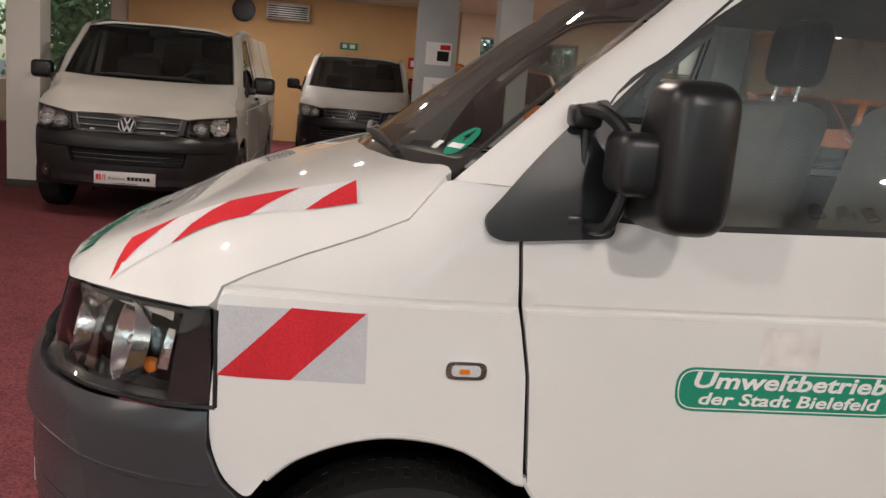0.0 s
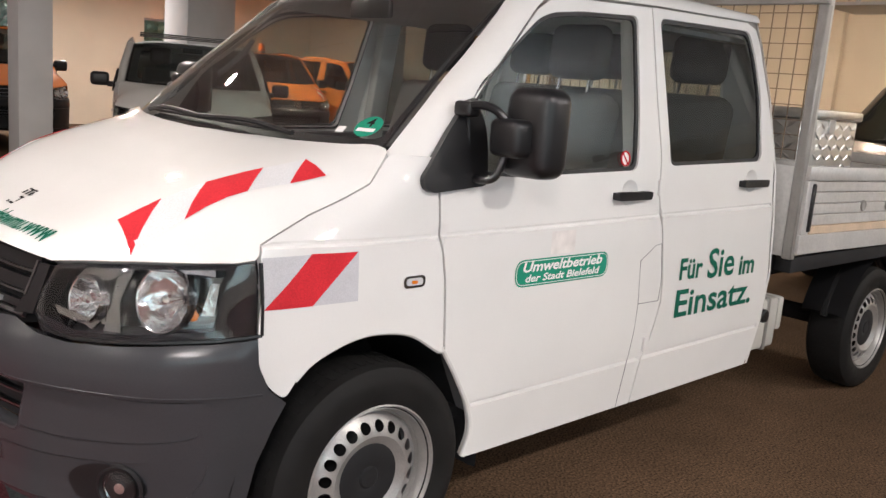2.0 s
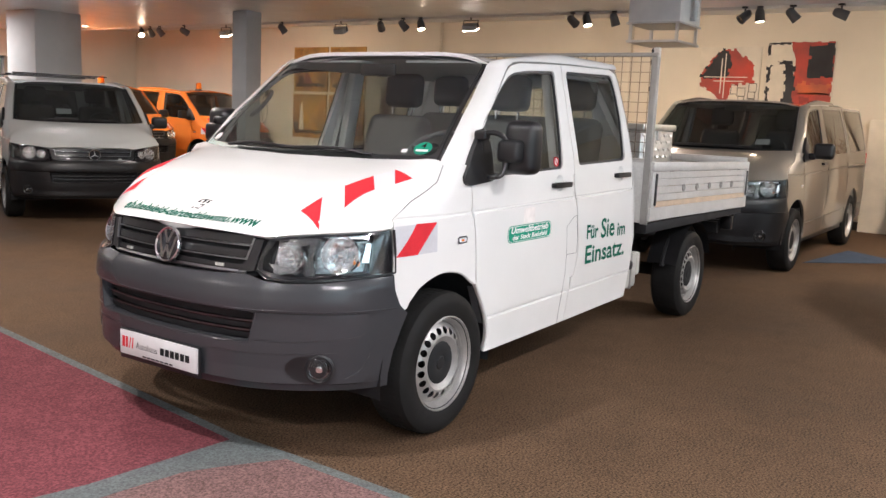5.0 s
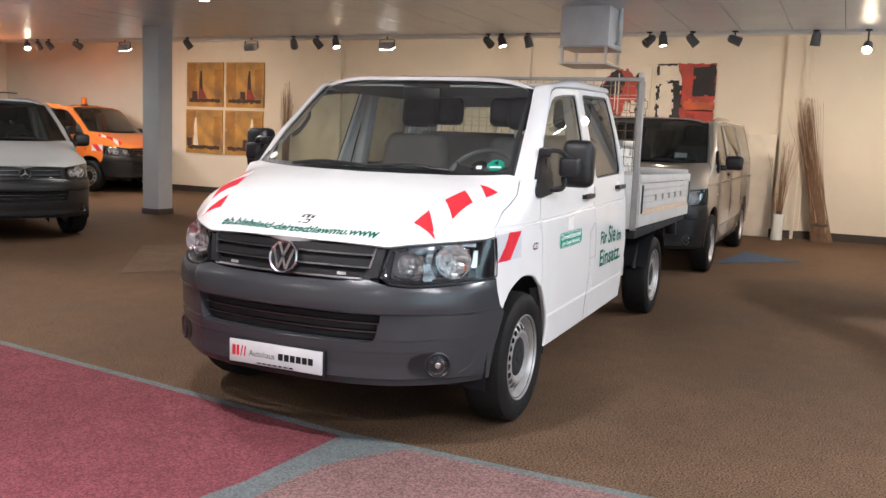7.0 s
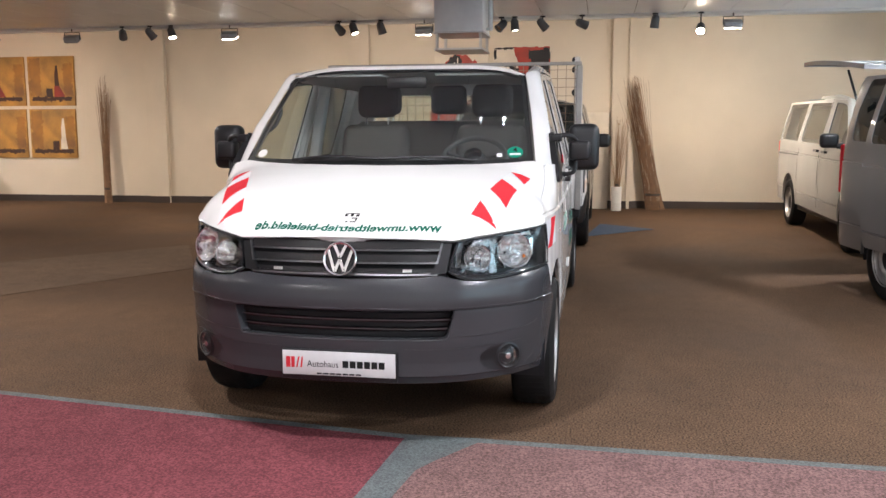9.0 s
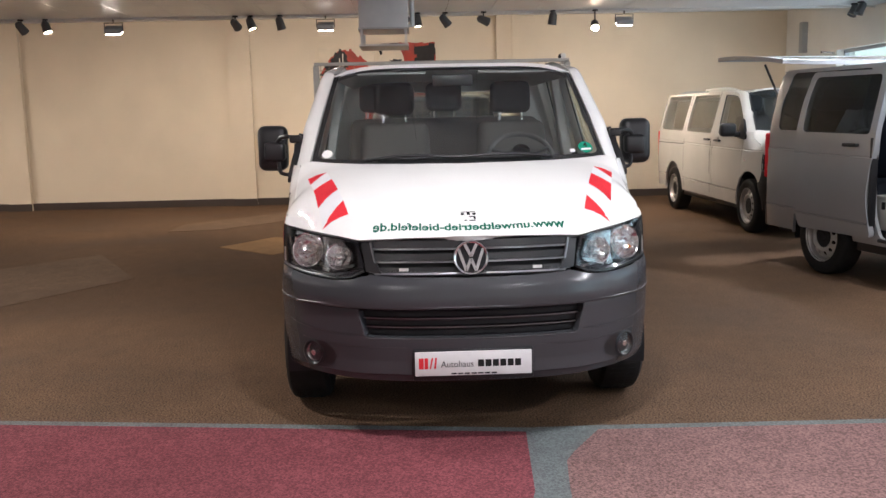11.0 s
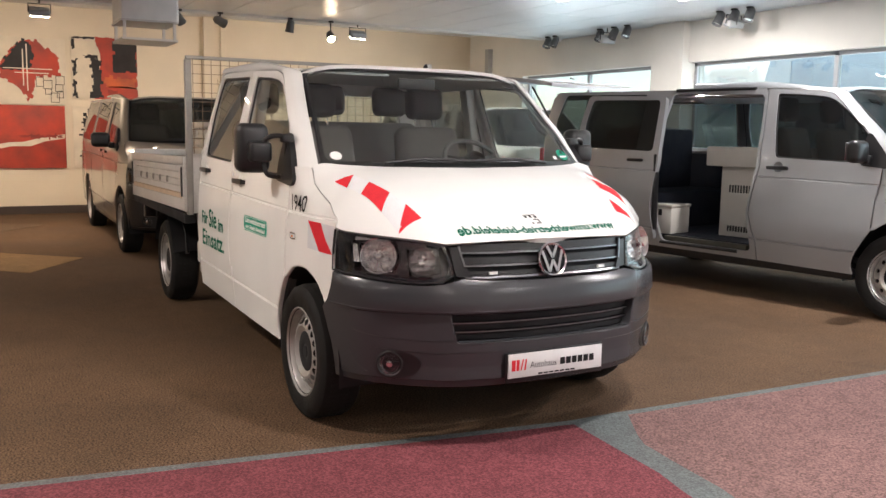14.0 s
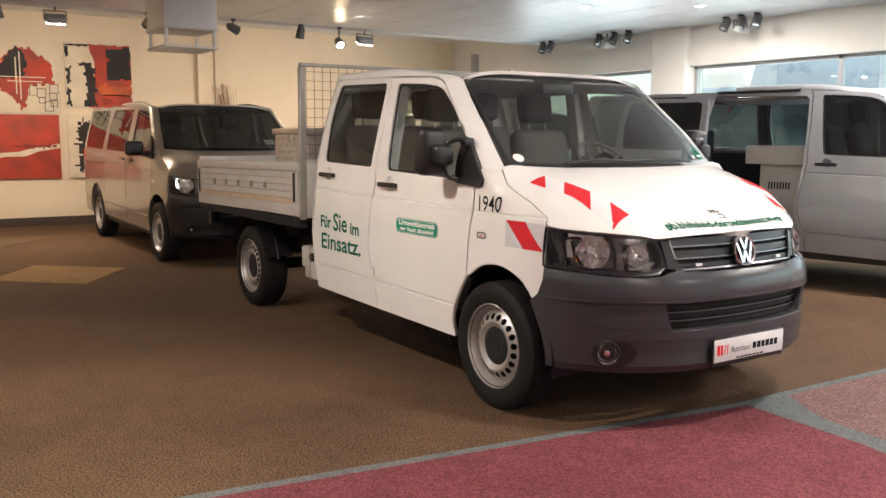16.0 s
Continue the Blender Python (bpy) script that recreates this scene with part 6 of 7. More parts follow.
def window(n, a, b, c, d, y, panes, mat=None, depth=0.15):
    w = tagged(part("window_%d" % n, join_bm(box_bm(a, b, y - 0.03, y + 0.03, c, c + 0.05), box_bm(a, b, y - 0.03, y + 0.03, d - 0.05, d), box_bm(a, a + 0.05, y - 0.03, y + 0.03, c, d), box_bm(b - 0.05, b, y - 0.03, y + 0.03, c, d),
                *[box_bm(a + (b - a) * k / panes - 0.03, a + (b - a) * k / panes + 0.03, y - 0.03, y + 0.03, c, d) for k in range(1, panes)]), FRAMEM), "grey framed window with clear panes", kind="structure")
    for k in range(panes):
        p = part("pane", box_bm(a + (b - a) * k / panes + 0.03, a + (b - a) * (k + 1) / panes - 0.03, y - 0.004, y + 0.004, c + 0.04, d - 0.04), mat or GLASS, w)
        p.visible_shadow = False
    part("sill", box_bm(a - 0.02, b + 0.02, y - 0.14 if y > 0 else y - 0.02, y + 0.02 if y > 0 else y + 0.14, c - 0.03, c), WHITEP, w)


for n, (a, b, c, d) in enumerate(RIGHTWINS):
    window(n + 1, a, b, c, d, Y1 + 0.15, (2, 3, 2)[n])
for n, (a, b, c, d) in enumerate(LEFTWINS):
    window(n + 4, a, b, c, d, Y0 - 0.15, (2, 1, 1, 1)[n])
slab("pilaster_right", -6.02, -5.38, Y1 - 0.12, Y1, 0.0, CEIL, GREYWALL, "pale pier between the windows")
slab("corner_duct", X0 + 0.75, X0 + 0.87, Y1 - 0.10, Y1, 2.5, CEIL, FRAMEM, "short grey duct in the corner")

# ceilings
bms = [box_bm(-8.45, X1, Y0 - 0.3, Y1 + 0.3, CEIL + 0.012, CEIL + 0.25)]
nx, ny = 13, 37
px, py = (X1 + 8.45) / nx, (Y1 - Y0) / ny
pan = bmesh.new()
for i in range(nx):
    for j in range(ny):
        a, b, c, d = -8.45 + px * i + 0.004, -8.45 + px * (i + 1) - 0.004, Y0 + py * j + 0.004, Y0 + py * (j + 1) - 0.004
        dz = random.uniform(-0.0015, 0.0015)
        lo = [pan.verts.new(q) for q in ((a, c, CEIL + dz), (b, c, CEIL - dz), (b, d, CEIL + dz), (a, d, CEIL - dz))]
        hi = [pan.verts.new((v.co.x, v.co.y, CEIL + 0.013)) for v in lo]
        pan.faces.new(lo[::-1])
        for k in range(4):
            pan.faces.new((lo[k - 1], lo[k], hi[k], hi[k - 1]))
tagged(part("ceiling_void", bms[0], CEILJ), "dark void over the ceiling panels", kind="structure")
tagged(part("ceiling", pan, CEILM), "grey metal ceiling panels with fine joints", kind="structure")
slab("ceiling_recess", X0 - 0.3, -8.45, Y0 - 0.3, Y1 + 0.3, CEIL_HIGH, CEIL_HIGH + 0.2, WHITEP, "higher white ceiling strip along the wall")
slab("ceiling_edge", -8.47, -8.45, Y0, Y1, CEIL - 0.03, CEIL_HIGH, WHITEP, "white edge of the lower ceiling")
slab("ceiling_cover", -8.45, X1 + 0.3, Y0 - 0.3, Y1 + 0.3, CEIL + 0.25, CEIL + 0.4, CEILJ, "roof slab")


def column(x, y, w, mat=COLUMN, label="square grey painted column"):
    c = tagged(part("column", box_bm(x - w / 2, x + w / 2, y - w / 2, y + w / 2, 0, CEIL, 0.008, 2), mat), label, kind="structure")
    part("skirting", box_bm(x - w / 2 - 0.012, x + w / 2 + 0.012, y - w / 2 - 0.012, y + w / 2 + 0.012, 0, 0.09, 0.004), BASEM, c)
    return c


column(-1.62, -7.10, 0.34)
column(-7.05, -7.95, 0.33)
column(-6.1, -12.2, 0.90, label="broad grey painted column")
poster_col = column(-1.17, -10.72, 0.56, label="grey column with two posters")
column(3.45, -7.45, 0.34, GREYWALL, "pale square column")
# posters
for z0, z1, bg, c1, c2 in ((1.72, 2.04, PAPER, REDFILM, LETTER), (1.20, 1.54, PAPER, BLUEC, GREYFILM)):
    p = thing("poster", "paper poster with colour blocks on a column", "poster", pose(-1.19, -10.435, (z0 + z1) / 2), "posters")
    h, w = z1 - z0, 0.37
    part("sheet", box_bm(-w / 2, w / 2, 0, 0.004, -h / 2, h / 2), bg, p)
    blocks = ((-0.17, -0.02, 0.06, 0.13, c1), (-0.15, 0.02, -0.10, 0.04, c2)) if c1 == REDFILM else ((-0.18, 0.18, -0.16, -0.09, c1), (-0.07, 0.06, -0.08, 0.08, c2))
    for a, b, c, d, m in blocks:
        part("print", box_bm(a, b, 0.004, 0.006, c, d), m, p)

# signs, extinguisher, speaker, heater on the far wall
ex = thing("exit_sign", "green emergency exit sign on the wall", "sign", pose(0.06, Y0 + 0.08, 2.10))
part("plate", box_bm(-0.19, 0.19, 0, 0.03, -0.07, 0.07, 0.004), GREENLIGHT, ex)
part("print", box_bm(-0.13, -0.02, 0.03, 0.033, -0.04, 0.04), PAPER, ex)
part("print", box_bm(0.04, 0.13, 0.03, 0.033, -0.04, 0.04), PAPER, ex)
fs = thing("fire_sign", "red fire extinguisher sign on the wall", "sign", pose(-1.32, Y0 + 0.065, 1.86))
part("plate", box_bm(-0.09, 0.09, 0, 0.006, -0.12, 0.12, 0.002), REDFILM, fs)
part("print", box_bm(-0.04, 0.04, 0.006, 0.008, -0.07, 0.06), PAPER, fs)
fe = thing("fire_extinguisher", "red fire extinguisher hanging on the wall", "extinguisher", pose(-1.32, Y0 + 0.16, 1.0))
part("bottle", lathe_bm([(0.0, -0.02), (0.06, -0.02), (0.08, 0.02), (0.08, 0.38), (0.05, 0.46), (0.02, 0.49), (0.0, 0.49)], 20), REDFILM, fe, m=pose(0, 0, 0, 90, 0, 0))
part("valve", box_bm(-0.05, 0.05, -0.02, 0.02, 0.48, 0.54, 0.01), LETTER, fe)
part("bracket", box_bm(-0.03, 0.03, -0.10, -0.07, 0.2, 0.4), DARKPLASTIC, fe)
sp = thing("wall_fan", "round dark ventilator in the wall", "ventilator", pose(2.27, Y0 + 0.06, 2.66))
part("rim", lathe_bm([(0.22, 0.0), (0.24, 0.04), (0.20, 0.05)], 32), DARKPLASTIC, sp)
part("disc", lathe_bm([(0.0, 0.03), (0.20, 0.02)], 32), DARKPLASTIC, sp)
ht = thing("wall_heater", "grey metal air heater fixed high on the wall", "heater", pose(1.35, Y0 + 0.06, 2.68))
part("body", box_bm(-0.44, 0.44, 0, 0.30, -0.17, 0.17, 0.02), ALU, ht)
for k in range(6):
    part("slat", box_bm(-0.40, 0.40, 0.30, 0.315, -0.14 + 0.045 * k, -0.115 + 0.045 * k, 0.004), DARKPLASTIC, ht)


# pictures on the back wall
def picture(y0, y1, z0, z1, ground, label, shapes, group):
    p = thing("painting", label, "painting", pose(X0, (y0 + y1) / 2, (z0 + z1) / 2), group)
    w, h = (y1 - y0) / 2, (z1 - z0) / 2
    part("canvas", box_bm(0.002, 0.04, -w, w, -h, h, 0.004), ground, p)
    for n, (poly, m) in enumerate(shapes):
        part("paint", flat_bm([(y * w, z * h) for y, z in poly], 0.0002 + 0.0005 * n, 0.0005, "yz", 0.04), m, p)
    return p


OCHRE = material("ochre_canvas", (0.42, 0.22, 0.05), 0.8, vary=0.35, scale=3.5, grain=0.1)
DEEPOCHRE = material("deep_ochre_paint", (0.31, 0.145, 0.035), 0.8, vary=0.35, scale=3.0)
UMBER = material("umber_paint", (0.06, 0.03, 0.02), 0.8, vary=0.3, scale=5)
MAROON = material("maroon_paint", (0.25, 0.04, 0.03), 0.8, vary=0.3, scale=5)
CREAM = material("cream_paint", (0.70, 0.62, 0.50), 0.8, vary=0.12, scale=5)
CANVAS = material("pale_canvas", (0.66, 0.58, 0.46), 0.85, vary=0.08, scale=4)
REDP = material("brick_red_paint", (0.40, 0.055, 0.035), 0.75, vary=0.3, scale=4)
ORP = material("orange_red_paint", (0.50, 0.11, 0.04), 0.75, vary=0.3, scale=4)
BLK = material("black_paint", (0.02, 0.017, 0.017), 0.7, vary=0.3, scale=4)


def ragged(y0, y1, z0, z1, rough, seed, n=14):
    """A painted patch with brushed edges."""
    rnd = random.Random(seed)
    e, n = [], n * 2

    def run(a, b, fixed, along_y):
        for k in range(n):
            d = fixed + rnd.uniform(-1, 1) ** 3 * rough * 1.3 * (1 < k < n - 2)
            for q in (k, k + 1):
                p = a + (b - a) * q / n
                e.append((p, d) if along_y else (d, p))

    run(y0, y1, z0, True)
    run(z0, z1, y1, False)
    run(y1, y0, z1, True)
    run(z1, z0, y0, False)
    return e


for k, (y0, z0, m, sh) in enumerate(((-11.18, 1.90, MAROON, -0.2), (-10.10, 1.90, MAROON, 0.25), (-11.20, 0.87, CREAM, -0.45), (-10.12, 0.87, CREAM, 0.45))):
    stroke = [(sh - 0.10, -0.20), (sh + 0.10, -0.20), (sh + 0.07, 0.25), (sh + 0.05, 0.62), (sh - 0.03, 0.62), (sh - 0.09, 0.25)]
    skirt = [(sh - 0.12, -0.2), (sh + 0.10, -0.2), (sh + (0.34 if k < 2 else 0.16), -0.64), (sh - 0.14, -0.64)]
    block = ragged(sh - 0.48, sh - 0.20, -0.66, -0.30, 0.02, k + 4)
    picture(y0, y0 + 1.0, z0, z0 + 0.965, OCHRE, "ochre canvas with plain upright strokes on the wall", [(ragged(-0.94, -0.45, -0.62, 0.94, 0.05, k + 9), DEEPOCHRE), (ragged(0.55, 0.94, -0.62, 0.7, 0.05, k + 19), DEEPOCHRE), (ragged(-0.86, 0.86, -0.80, -0.64, 0.04, k), UMBER), (stroke, m if k > 1 else UMBER), (skirt, m), (block, UMBER)], "ochre canvases")


def brushed(corners, rough, seed, n=9):
    """A painted patch with the given corners and brushed, stepped edges."""
    rnd = random.Random(seed)
    out = []
    for (y0, z0), (y1, z1) in zip(corners, corners[1:] + corners[:1]):
        d = math.hypot(y1 - y0, z1 - z0)
        k = max(2, round(n * d))
        for i in range(k):
            e = rnd.uniform(-1, 1) * rough
            for q in (i, i + 0.96):
                out.append((max(min(y0 + (y1 - y0) * q / k - e * (z1 - z0) / d, 0.985), -0.985), max(min(z0 + (z1 - z0) * q / k + e * (y1 - y0) / d, 0.985), -0.985)))
    return out


def bars(y0, z0, y1, z1, w=0.018):
    """The four thin strokes of a drawn box."""
    return [([(a, b), (c, b), (c, d), (a, d)], BLK) for a, b, c, d in ((y0, z0, y1, z0 + w), (y0, z1 - w, y1, z1), (y0, z0 + w, y0 + w, z1 - w), (y1 - w, z0 + w, y1, z1 - w))]


CROWN = [(-0.96, 0.02), (-0.80, 0.36), (-0.30, 0.93), (0.20, 0.92), (0.62, 0.55), (0.82, 0.40), (0.80, -0.14), (0.10, -0.16), (0.06, -0.62), (-0.12, -0.94), (-0.28, -0.60), (-0.42, -0.46), (-0.90, -0.24)]
picture(-1.88, -0.88, 1.76, 2.80, CANVAS, "pale canvas with a black and red brushed crown", [(brushed(CROWN, 0.05, 21), REDP), (brushed([(-0.97, 0.06), (-0.66, 0.48), (-0.28, 0.92), (-0.08, 0.88), (0.05, 0.42), (-0.08, 0.02)], 0.05, 22), BLK)]
        + [([(a, c), (b, c), (b, d), (a, d)], CREAM) for a, b, c, d in ((-0.27, -0.235, -0.45, 0.64), (-0.155, -0.12, -0.60, 0.80), (-0.82, 0.60, 0.05, 0.075), (-0.50, 0.50, -0.075, -0.05))]
        + [q for r in ((0.10, -0.47, 0.33, -0.17), (0.31, -0.53, 0.58, -0.26), (0.36, -0.70, 0.56, -0.52), (0.66, -0.62, 0.90, -0.38), (0.68, -0.40, 0.94, -0.12), (0.52, -0.94, 0.78, -0.64), (0.70, -0.80, 0.90, -0.58)) for q in bars(*r)], "red and black canvases")
picture(-0.80, 0.23, 1.86, 2.88, CANVAS, "canvas with cream, black and brick-red fields", [(brushed([(-0.32, -0.98), (0.98, -0.98), (0.98, 0.98), (-0.30, 0.98), (-0.12, 0.45), (-0.14, 0.30)], 0.03, 31), REDP), (brushed([(0.28, -0.08), (0.98, -0.12), (0.98, 0.90), (0.27, 0.88)], 0.05, 32), BLK),
        (brushed([(-0.42, -0.97), (-0.10, -0.97), (-0.10, 0.30), (-0.40, 0.32)], 0.07, 33), BLK), (brushed([(-0.96, 0.55), (-0.84, 0.60), (-0.84, 0.94), (-0.96, 0.94)], 0.06, 34), BLK), (brushed([(-0.96, -0.25), (-0.80, -0.22), (-0.80, 0.20), (-0.96, 0.24)], 0.07, 36), BLK),
        (brushed([(-0.96, -0.94), (-0.82, -0.90), (-0.84, -0.42), (-0.96, -0.40)], 0.07, 37), BLK), (brushed([(-0.96, 0.90), (-0.30, 0.90), (-0.30, 0.96), (-0.96, 0.96)], 0.02, 38), BLK), (brushed([(-0.62, 0.32), (-0.20, 0.30), (-0.20, 0.38), (-0.62, 0.40)], 0.04, 39), BLK), (brushed([(0.10, -0.90), (0.34, -0.90), (0.34, -0.66), (0.10, -0.66)], 0.05, 40), MAROON), (brushed([(0.0, -0.60), (0.94, -0.62), (0.94, -0.30), (0.0, -0.25)], 0.06, 35), ORP)], "red and black canvases")
picture(-1.96, -0.92, 0.74, 1.74, REDP, "red canvas crossed by a pale brushed band", [([(-0.98, -0.26), (-0.6, -0.18), (-0.2, -0.16), (0.3, -0.02), (0.98, 0.10), (0.98, -0.04), (0.4, -0.14), (0.0, -0.30), (-0.5, -0.30), (-0.98, -0.40)], CREAM), (ragged(-0.3, 0.9, -0.02, 0.06, 0.05, 42), MAROON)], "red and black canvases")
picture(-0.80, 0.23, 0.74, 1.74, CANVAS, "pale canvas with a black brushed block", [(ragged(-0.7, 0.3, -0.8, 0.8, 0.12, 51), BLK)], "red and black canvases")


# dry reeds
def reeds(name, label, m, n, height, lean, foot, top, seed):
    rnd = random.Random(seed)
    t = thing(name, label, "reed bundle", m)
    bm = []
    for k in range(n):
        a, r = rnd.uniform(0, 6.28), rnd.uniform(0, 1) ** 0.5
        h = height * rnd.uniform(0.75, 1.03)
        p0 = (foot * r * math.cos(a) * 0.6, foot * r * math.sin(a), 0.0)
        p2 = (lean[0] + top * r * math.cos(a + 0.6) * 0.5, lean[1] + top * r * math.sin(a + 0.6) * (2.2 if k % 9 == 0 else 1.0), h)
        p1 = tuple(0.5 * (u + v) * (0.75 if i < 2 else 1) + (0.25 * lean[i] * 0.5 if i < 2 else 0) for i, (u, v) in enumerate(zip(p0, p2)))
        bm.append(tube_bm(smooth_path([p0, p1, p2], 4), [0.006 * (1 - 0.6 * j / 8) for j in range(9)], 4, False))
        if k % 4 == 0:
            bm.append(tube_bm([p2, (p2[0], p2[1] + rnd.uniform(-0.02, 0.02), p2[2] + 0.07)], [0.006, 0.002], 4, False))
    part("reed_stem", join_bm(*bm), STRAW, t)["kind"] = "stuff"
    part("tie", lathe_bm([(foot * 0.75, -0.02), (foot * 0.78, 0.0), (foot * 0.75, 0.02)], 20), BARK, t, m=pose(0.1 * lean[0], 0.12 * lean[1], height * 0.12, 90, 0, 0))
    return t


reeds("reed_bundle", "tall bundle of dry reeds leaning on the wall", pose(X0 + 0.30, 2.10, 0), 110, 2.25, (-0.12, -0.42), 0.17, 0.13, 1)
reeds("reed_bundle", "tall dark bundle of dry twigs leaning on the wall", pose(X0 + 0.28, -8.36, 0), 60, 2.35, (-0.15, -0.08), 0.08, 0.15, 2)
reeds("reed_bundle", "bundle of dry reeds standing in a tall vase", pose(X0 + 0.55, 1.42, 0.30), 40, 1.25, (-0.05, 0.05), 0.05, 0.14, 3)
vs = thing("vase", "tall white floor vase holding reeds", "vase", pose(X0 + 0.55, 1.42, 0))
part("body", lathe_bm([(0.0, 0.0), (0.085, 0.0), (0.09, 0.02), (0.085, 0.25), (0.09, 0.42), (0.08, 0.42), (0.075, 0.25), (0.07, 0.03), (0.0, 0.03)], 28), GREYWALL, vs, m=pose(0, 0, 0, 90, 0, 0))
bd = thing("leaning_board", "pale board leaning on the wall", "board", pose(X0 + 0.20, 1.05, 0, 0, -4, 0))
part("board", box_bm(-0.012, 0.012, -0.22, 0.22, 0, 1.70, 0.003), CANVAS, bd)
cb = thing("wall_cable", "black handset and cable hanging on the wall", "cable", pose(X0, -12.05, 1.75))
part("handset", box_bm(0.0, 0.05, -0.04, 0.04, 0.0, 0.20, 0.01), LETTER, cb)
part("cord", tube_bm(smooth_path([(0.02, 0, 0), (0.03, 0.02, -0.4), (0.03, -0.08, -0.62), (0.03, -0.16, -0.3), (0.02, -0.10, 0.05)], 5), 0.006, 5), LETTER, cb)

# heater box under the ceiling
hb = thing("ceiling_heater", "white box heater hanging from the ceiling in a steel cradle", "heater", pose(-6.25, -0.545, 0))
part("housing", box_bm(-0.32, 0.32, -0.29, 0.29, 2.56, CEIL, 0.012), WHITEP, hb)
part("cradle", join_bm(*[box_bm(x - 0.015, x + 0.015, y - 0.015, y + 0.015, 2.37, 2.56) for x in (-0.30, 0.30) for y in (-0.26, 0.26)], box_bm(-0.34, 0.34, -0.29, 0.29, 2.35, 2.375), box_bm(-0.34, 0.34, -0.30, 0.30, 2.545, 2.565)), ALU, hb, "steel cradle")
part("pipe", tube_bm([(0.0, 0.34, 2.60), (0.0, 0.34, CEIL)], 0.03, 10), ALU, hb)
part("bracket", box_bm(-0.02, 0.02, 0.25, 0.36, 2.60, 2.63), ALU, hb)


# ceiling lamps
CAN = material("grey_lamp_can", (0.13, 0.13, 0.13), 0.45, metal=0.3, vary=0.1)


def spot_lamp(x, y, aim, lit=0.0, colour=WARM, hang=0.10):
    t = thing("track_spotlight", "grey ceiling spotlight, switched on" if lit else "grey ceiling spotlight, switched off", "spotlight", pose(x, y, CEIL), "ceiling spotlights")
    part("stem", tube_bm([(0, 0, 0), (0, 0, -hang)], 0.010, 8), DARKPLASTIC, t)
    part("base", lathe_bm([(0.0, -0.02), (0.045, -0.02), (0.045, 0.0)], 16), DARKPLASTIC, t, m=pose(0, 0, 0, 90, 0, 0))
    d = Vector(aim).normalized()
    m = Matrix.Translation((0, 0, -hang)) @ d.to_track_quat("Y", "Z").to_matrix().to_4x4()
    part("can", lathe_bm([(0.0, -0.10), (0.035, -0.095), (0.055, -0.06), (0.062, 0.06), (0.066, 0.08), (0.058, 0.08), (0.05, 0.05)], 20), CAN, t, m=m)
    part("lens", lathe_bm([(0.0, 0.065), (0.052, 0.062)], 20), GLOW if lit else CHROME, t, m=m)
    if lit:
        e = Vector((x, y, CEIL - hang)) + d * 0.10
        lamp("SPOT", "spotlight_beam", look(e, e + d), lit, colour, 0.05, 75, 0.5)


def flood_lamp(x, y, lit=0.0, colour=WARM, turn=0.0, tilt=25):
    t = thing("flood_light", "white halogen floodlight on a yoke, switched on" if lit else "grey halogen floodlight on a yoke, switched off", "floodlight", pose(x, y, CEIL, 0, 0, turn), "ceiling floodlights")
    part("stem", tube_bm([(0, 0, 0), (0, 0, -0.06)], 0.010, 8), DARKPLASTIC, t)
    part("yoke", tube_bm([(0, -0.13, -0.18), (0, -0.13, -0.07), (0, 0.13, -0.07), (0, 0.13, -0.18)], 0.008, 6), DARKPLASTIC, t)
    h = part("housing", box_bm(-0.07, 0.07, -0.12, 0.12, -0.03, 0.06, 0.02, 3), COLUMN, t, m=pose(0, 0, -0.18, 0, tilt, 0))
    part("glass", box_bm(-0.06, 0.06, -0.108, 0.108, -0.037, -0.031), LIT if lit else CHROME, h)
    if lit:
        d = (pose(0, 0, 0, 0, 0, turn) @ Vector((-math.sin(math.radians(tilt)), 0, -math.cos(math.radians(tilt))))).normalized()
        e = Vector((x, y, CEIL - 0.18)) + d * 0.06
        ob = lamp("AREA", "floodlight_beam", look(e, e + d), lit, colour, 0.2)


LX = -8.42
slab("trim_track", LX - 0.02, LX + 0.02, Y0 + 1, Y1 - 0.5, CEIL - 0.02, CEIL, WHITEP, "white lamp track under the ceiling")
for y, watts in ((-9.98, 42), (-4.48, 24), (-1.45, 36), (2.9, 44)):
    flood_lamp(LX, y, watts)
for y in (-7.12,):
    flood_lamp(LX, y)
for y, aim, lit in ((-12.5, (0.3, 0.4, -0.6), 26), (-12.2, (-0.6, -0.3, -0.5), 0), (-11.9, (-0.4, 0.4, -0.7), 0), (-11.16, (-0.7, 0.3, -0.4), 0), (-8.5, (-0.5, 0.3, -0.7), 20), (-6.25, (-0.6, -0.3, -0.4), 0), (-5.78, (-0.5, 0.3, -0.6), 0), (-5.43, (0.2, 0.3, -0.8), 22),
                    (-2.74, (-0.7, 0.2, -0.4), 0), (-2.52, (0.15, 0.3, -0.8), 26), (-2.1, (-0.3, 0.2, -0.9), 0), (-0.31, (0.5, -0.5, -0.6), 0), (-0.12, (0.1, 0.1, -0.9), 26), (0.28, (-0.3, 0.5, -0.6), 0), (0.84, (-0.3, 0.8, -0.3), 0), (1.85, (-0.2, -0.1, -0.9), 0), (2.47, (0.75, -0.1, -0.6), 36)):
    spot_lamp(LX, y, aim, lit, hang=0.22 if y == 2.47 else 0.12)
for x in (-8.2, -8.0, -6.83, -6.5, -6.2, -4.4, -4.15, -3.9, -1.2):
    spot_lamp(x, 6.2, (0.1 * math.sin(9 * x), -0.4, -0.8), 0)
flood_lamp(-6.65, 6.2, 0)
flood_lamp(-4.2, 6.25, 0)
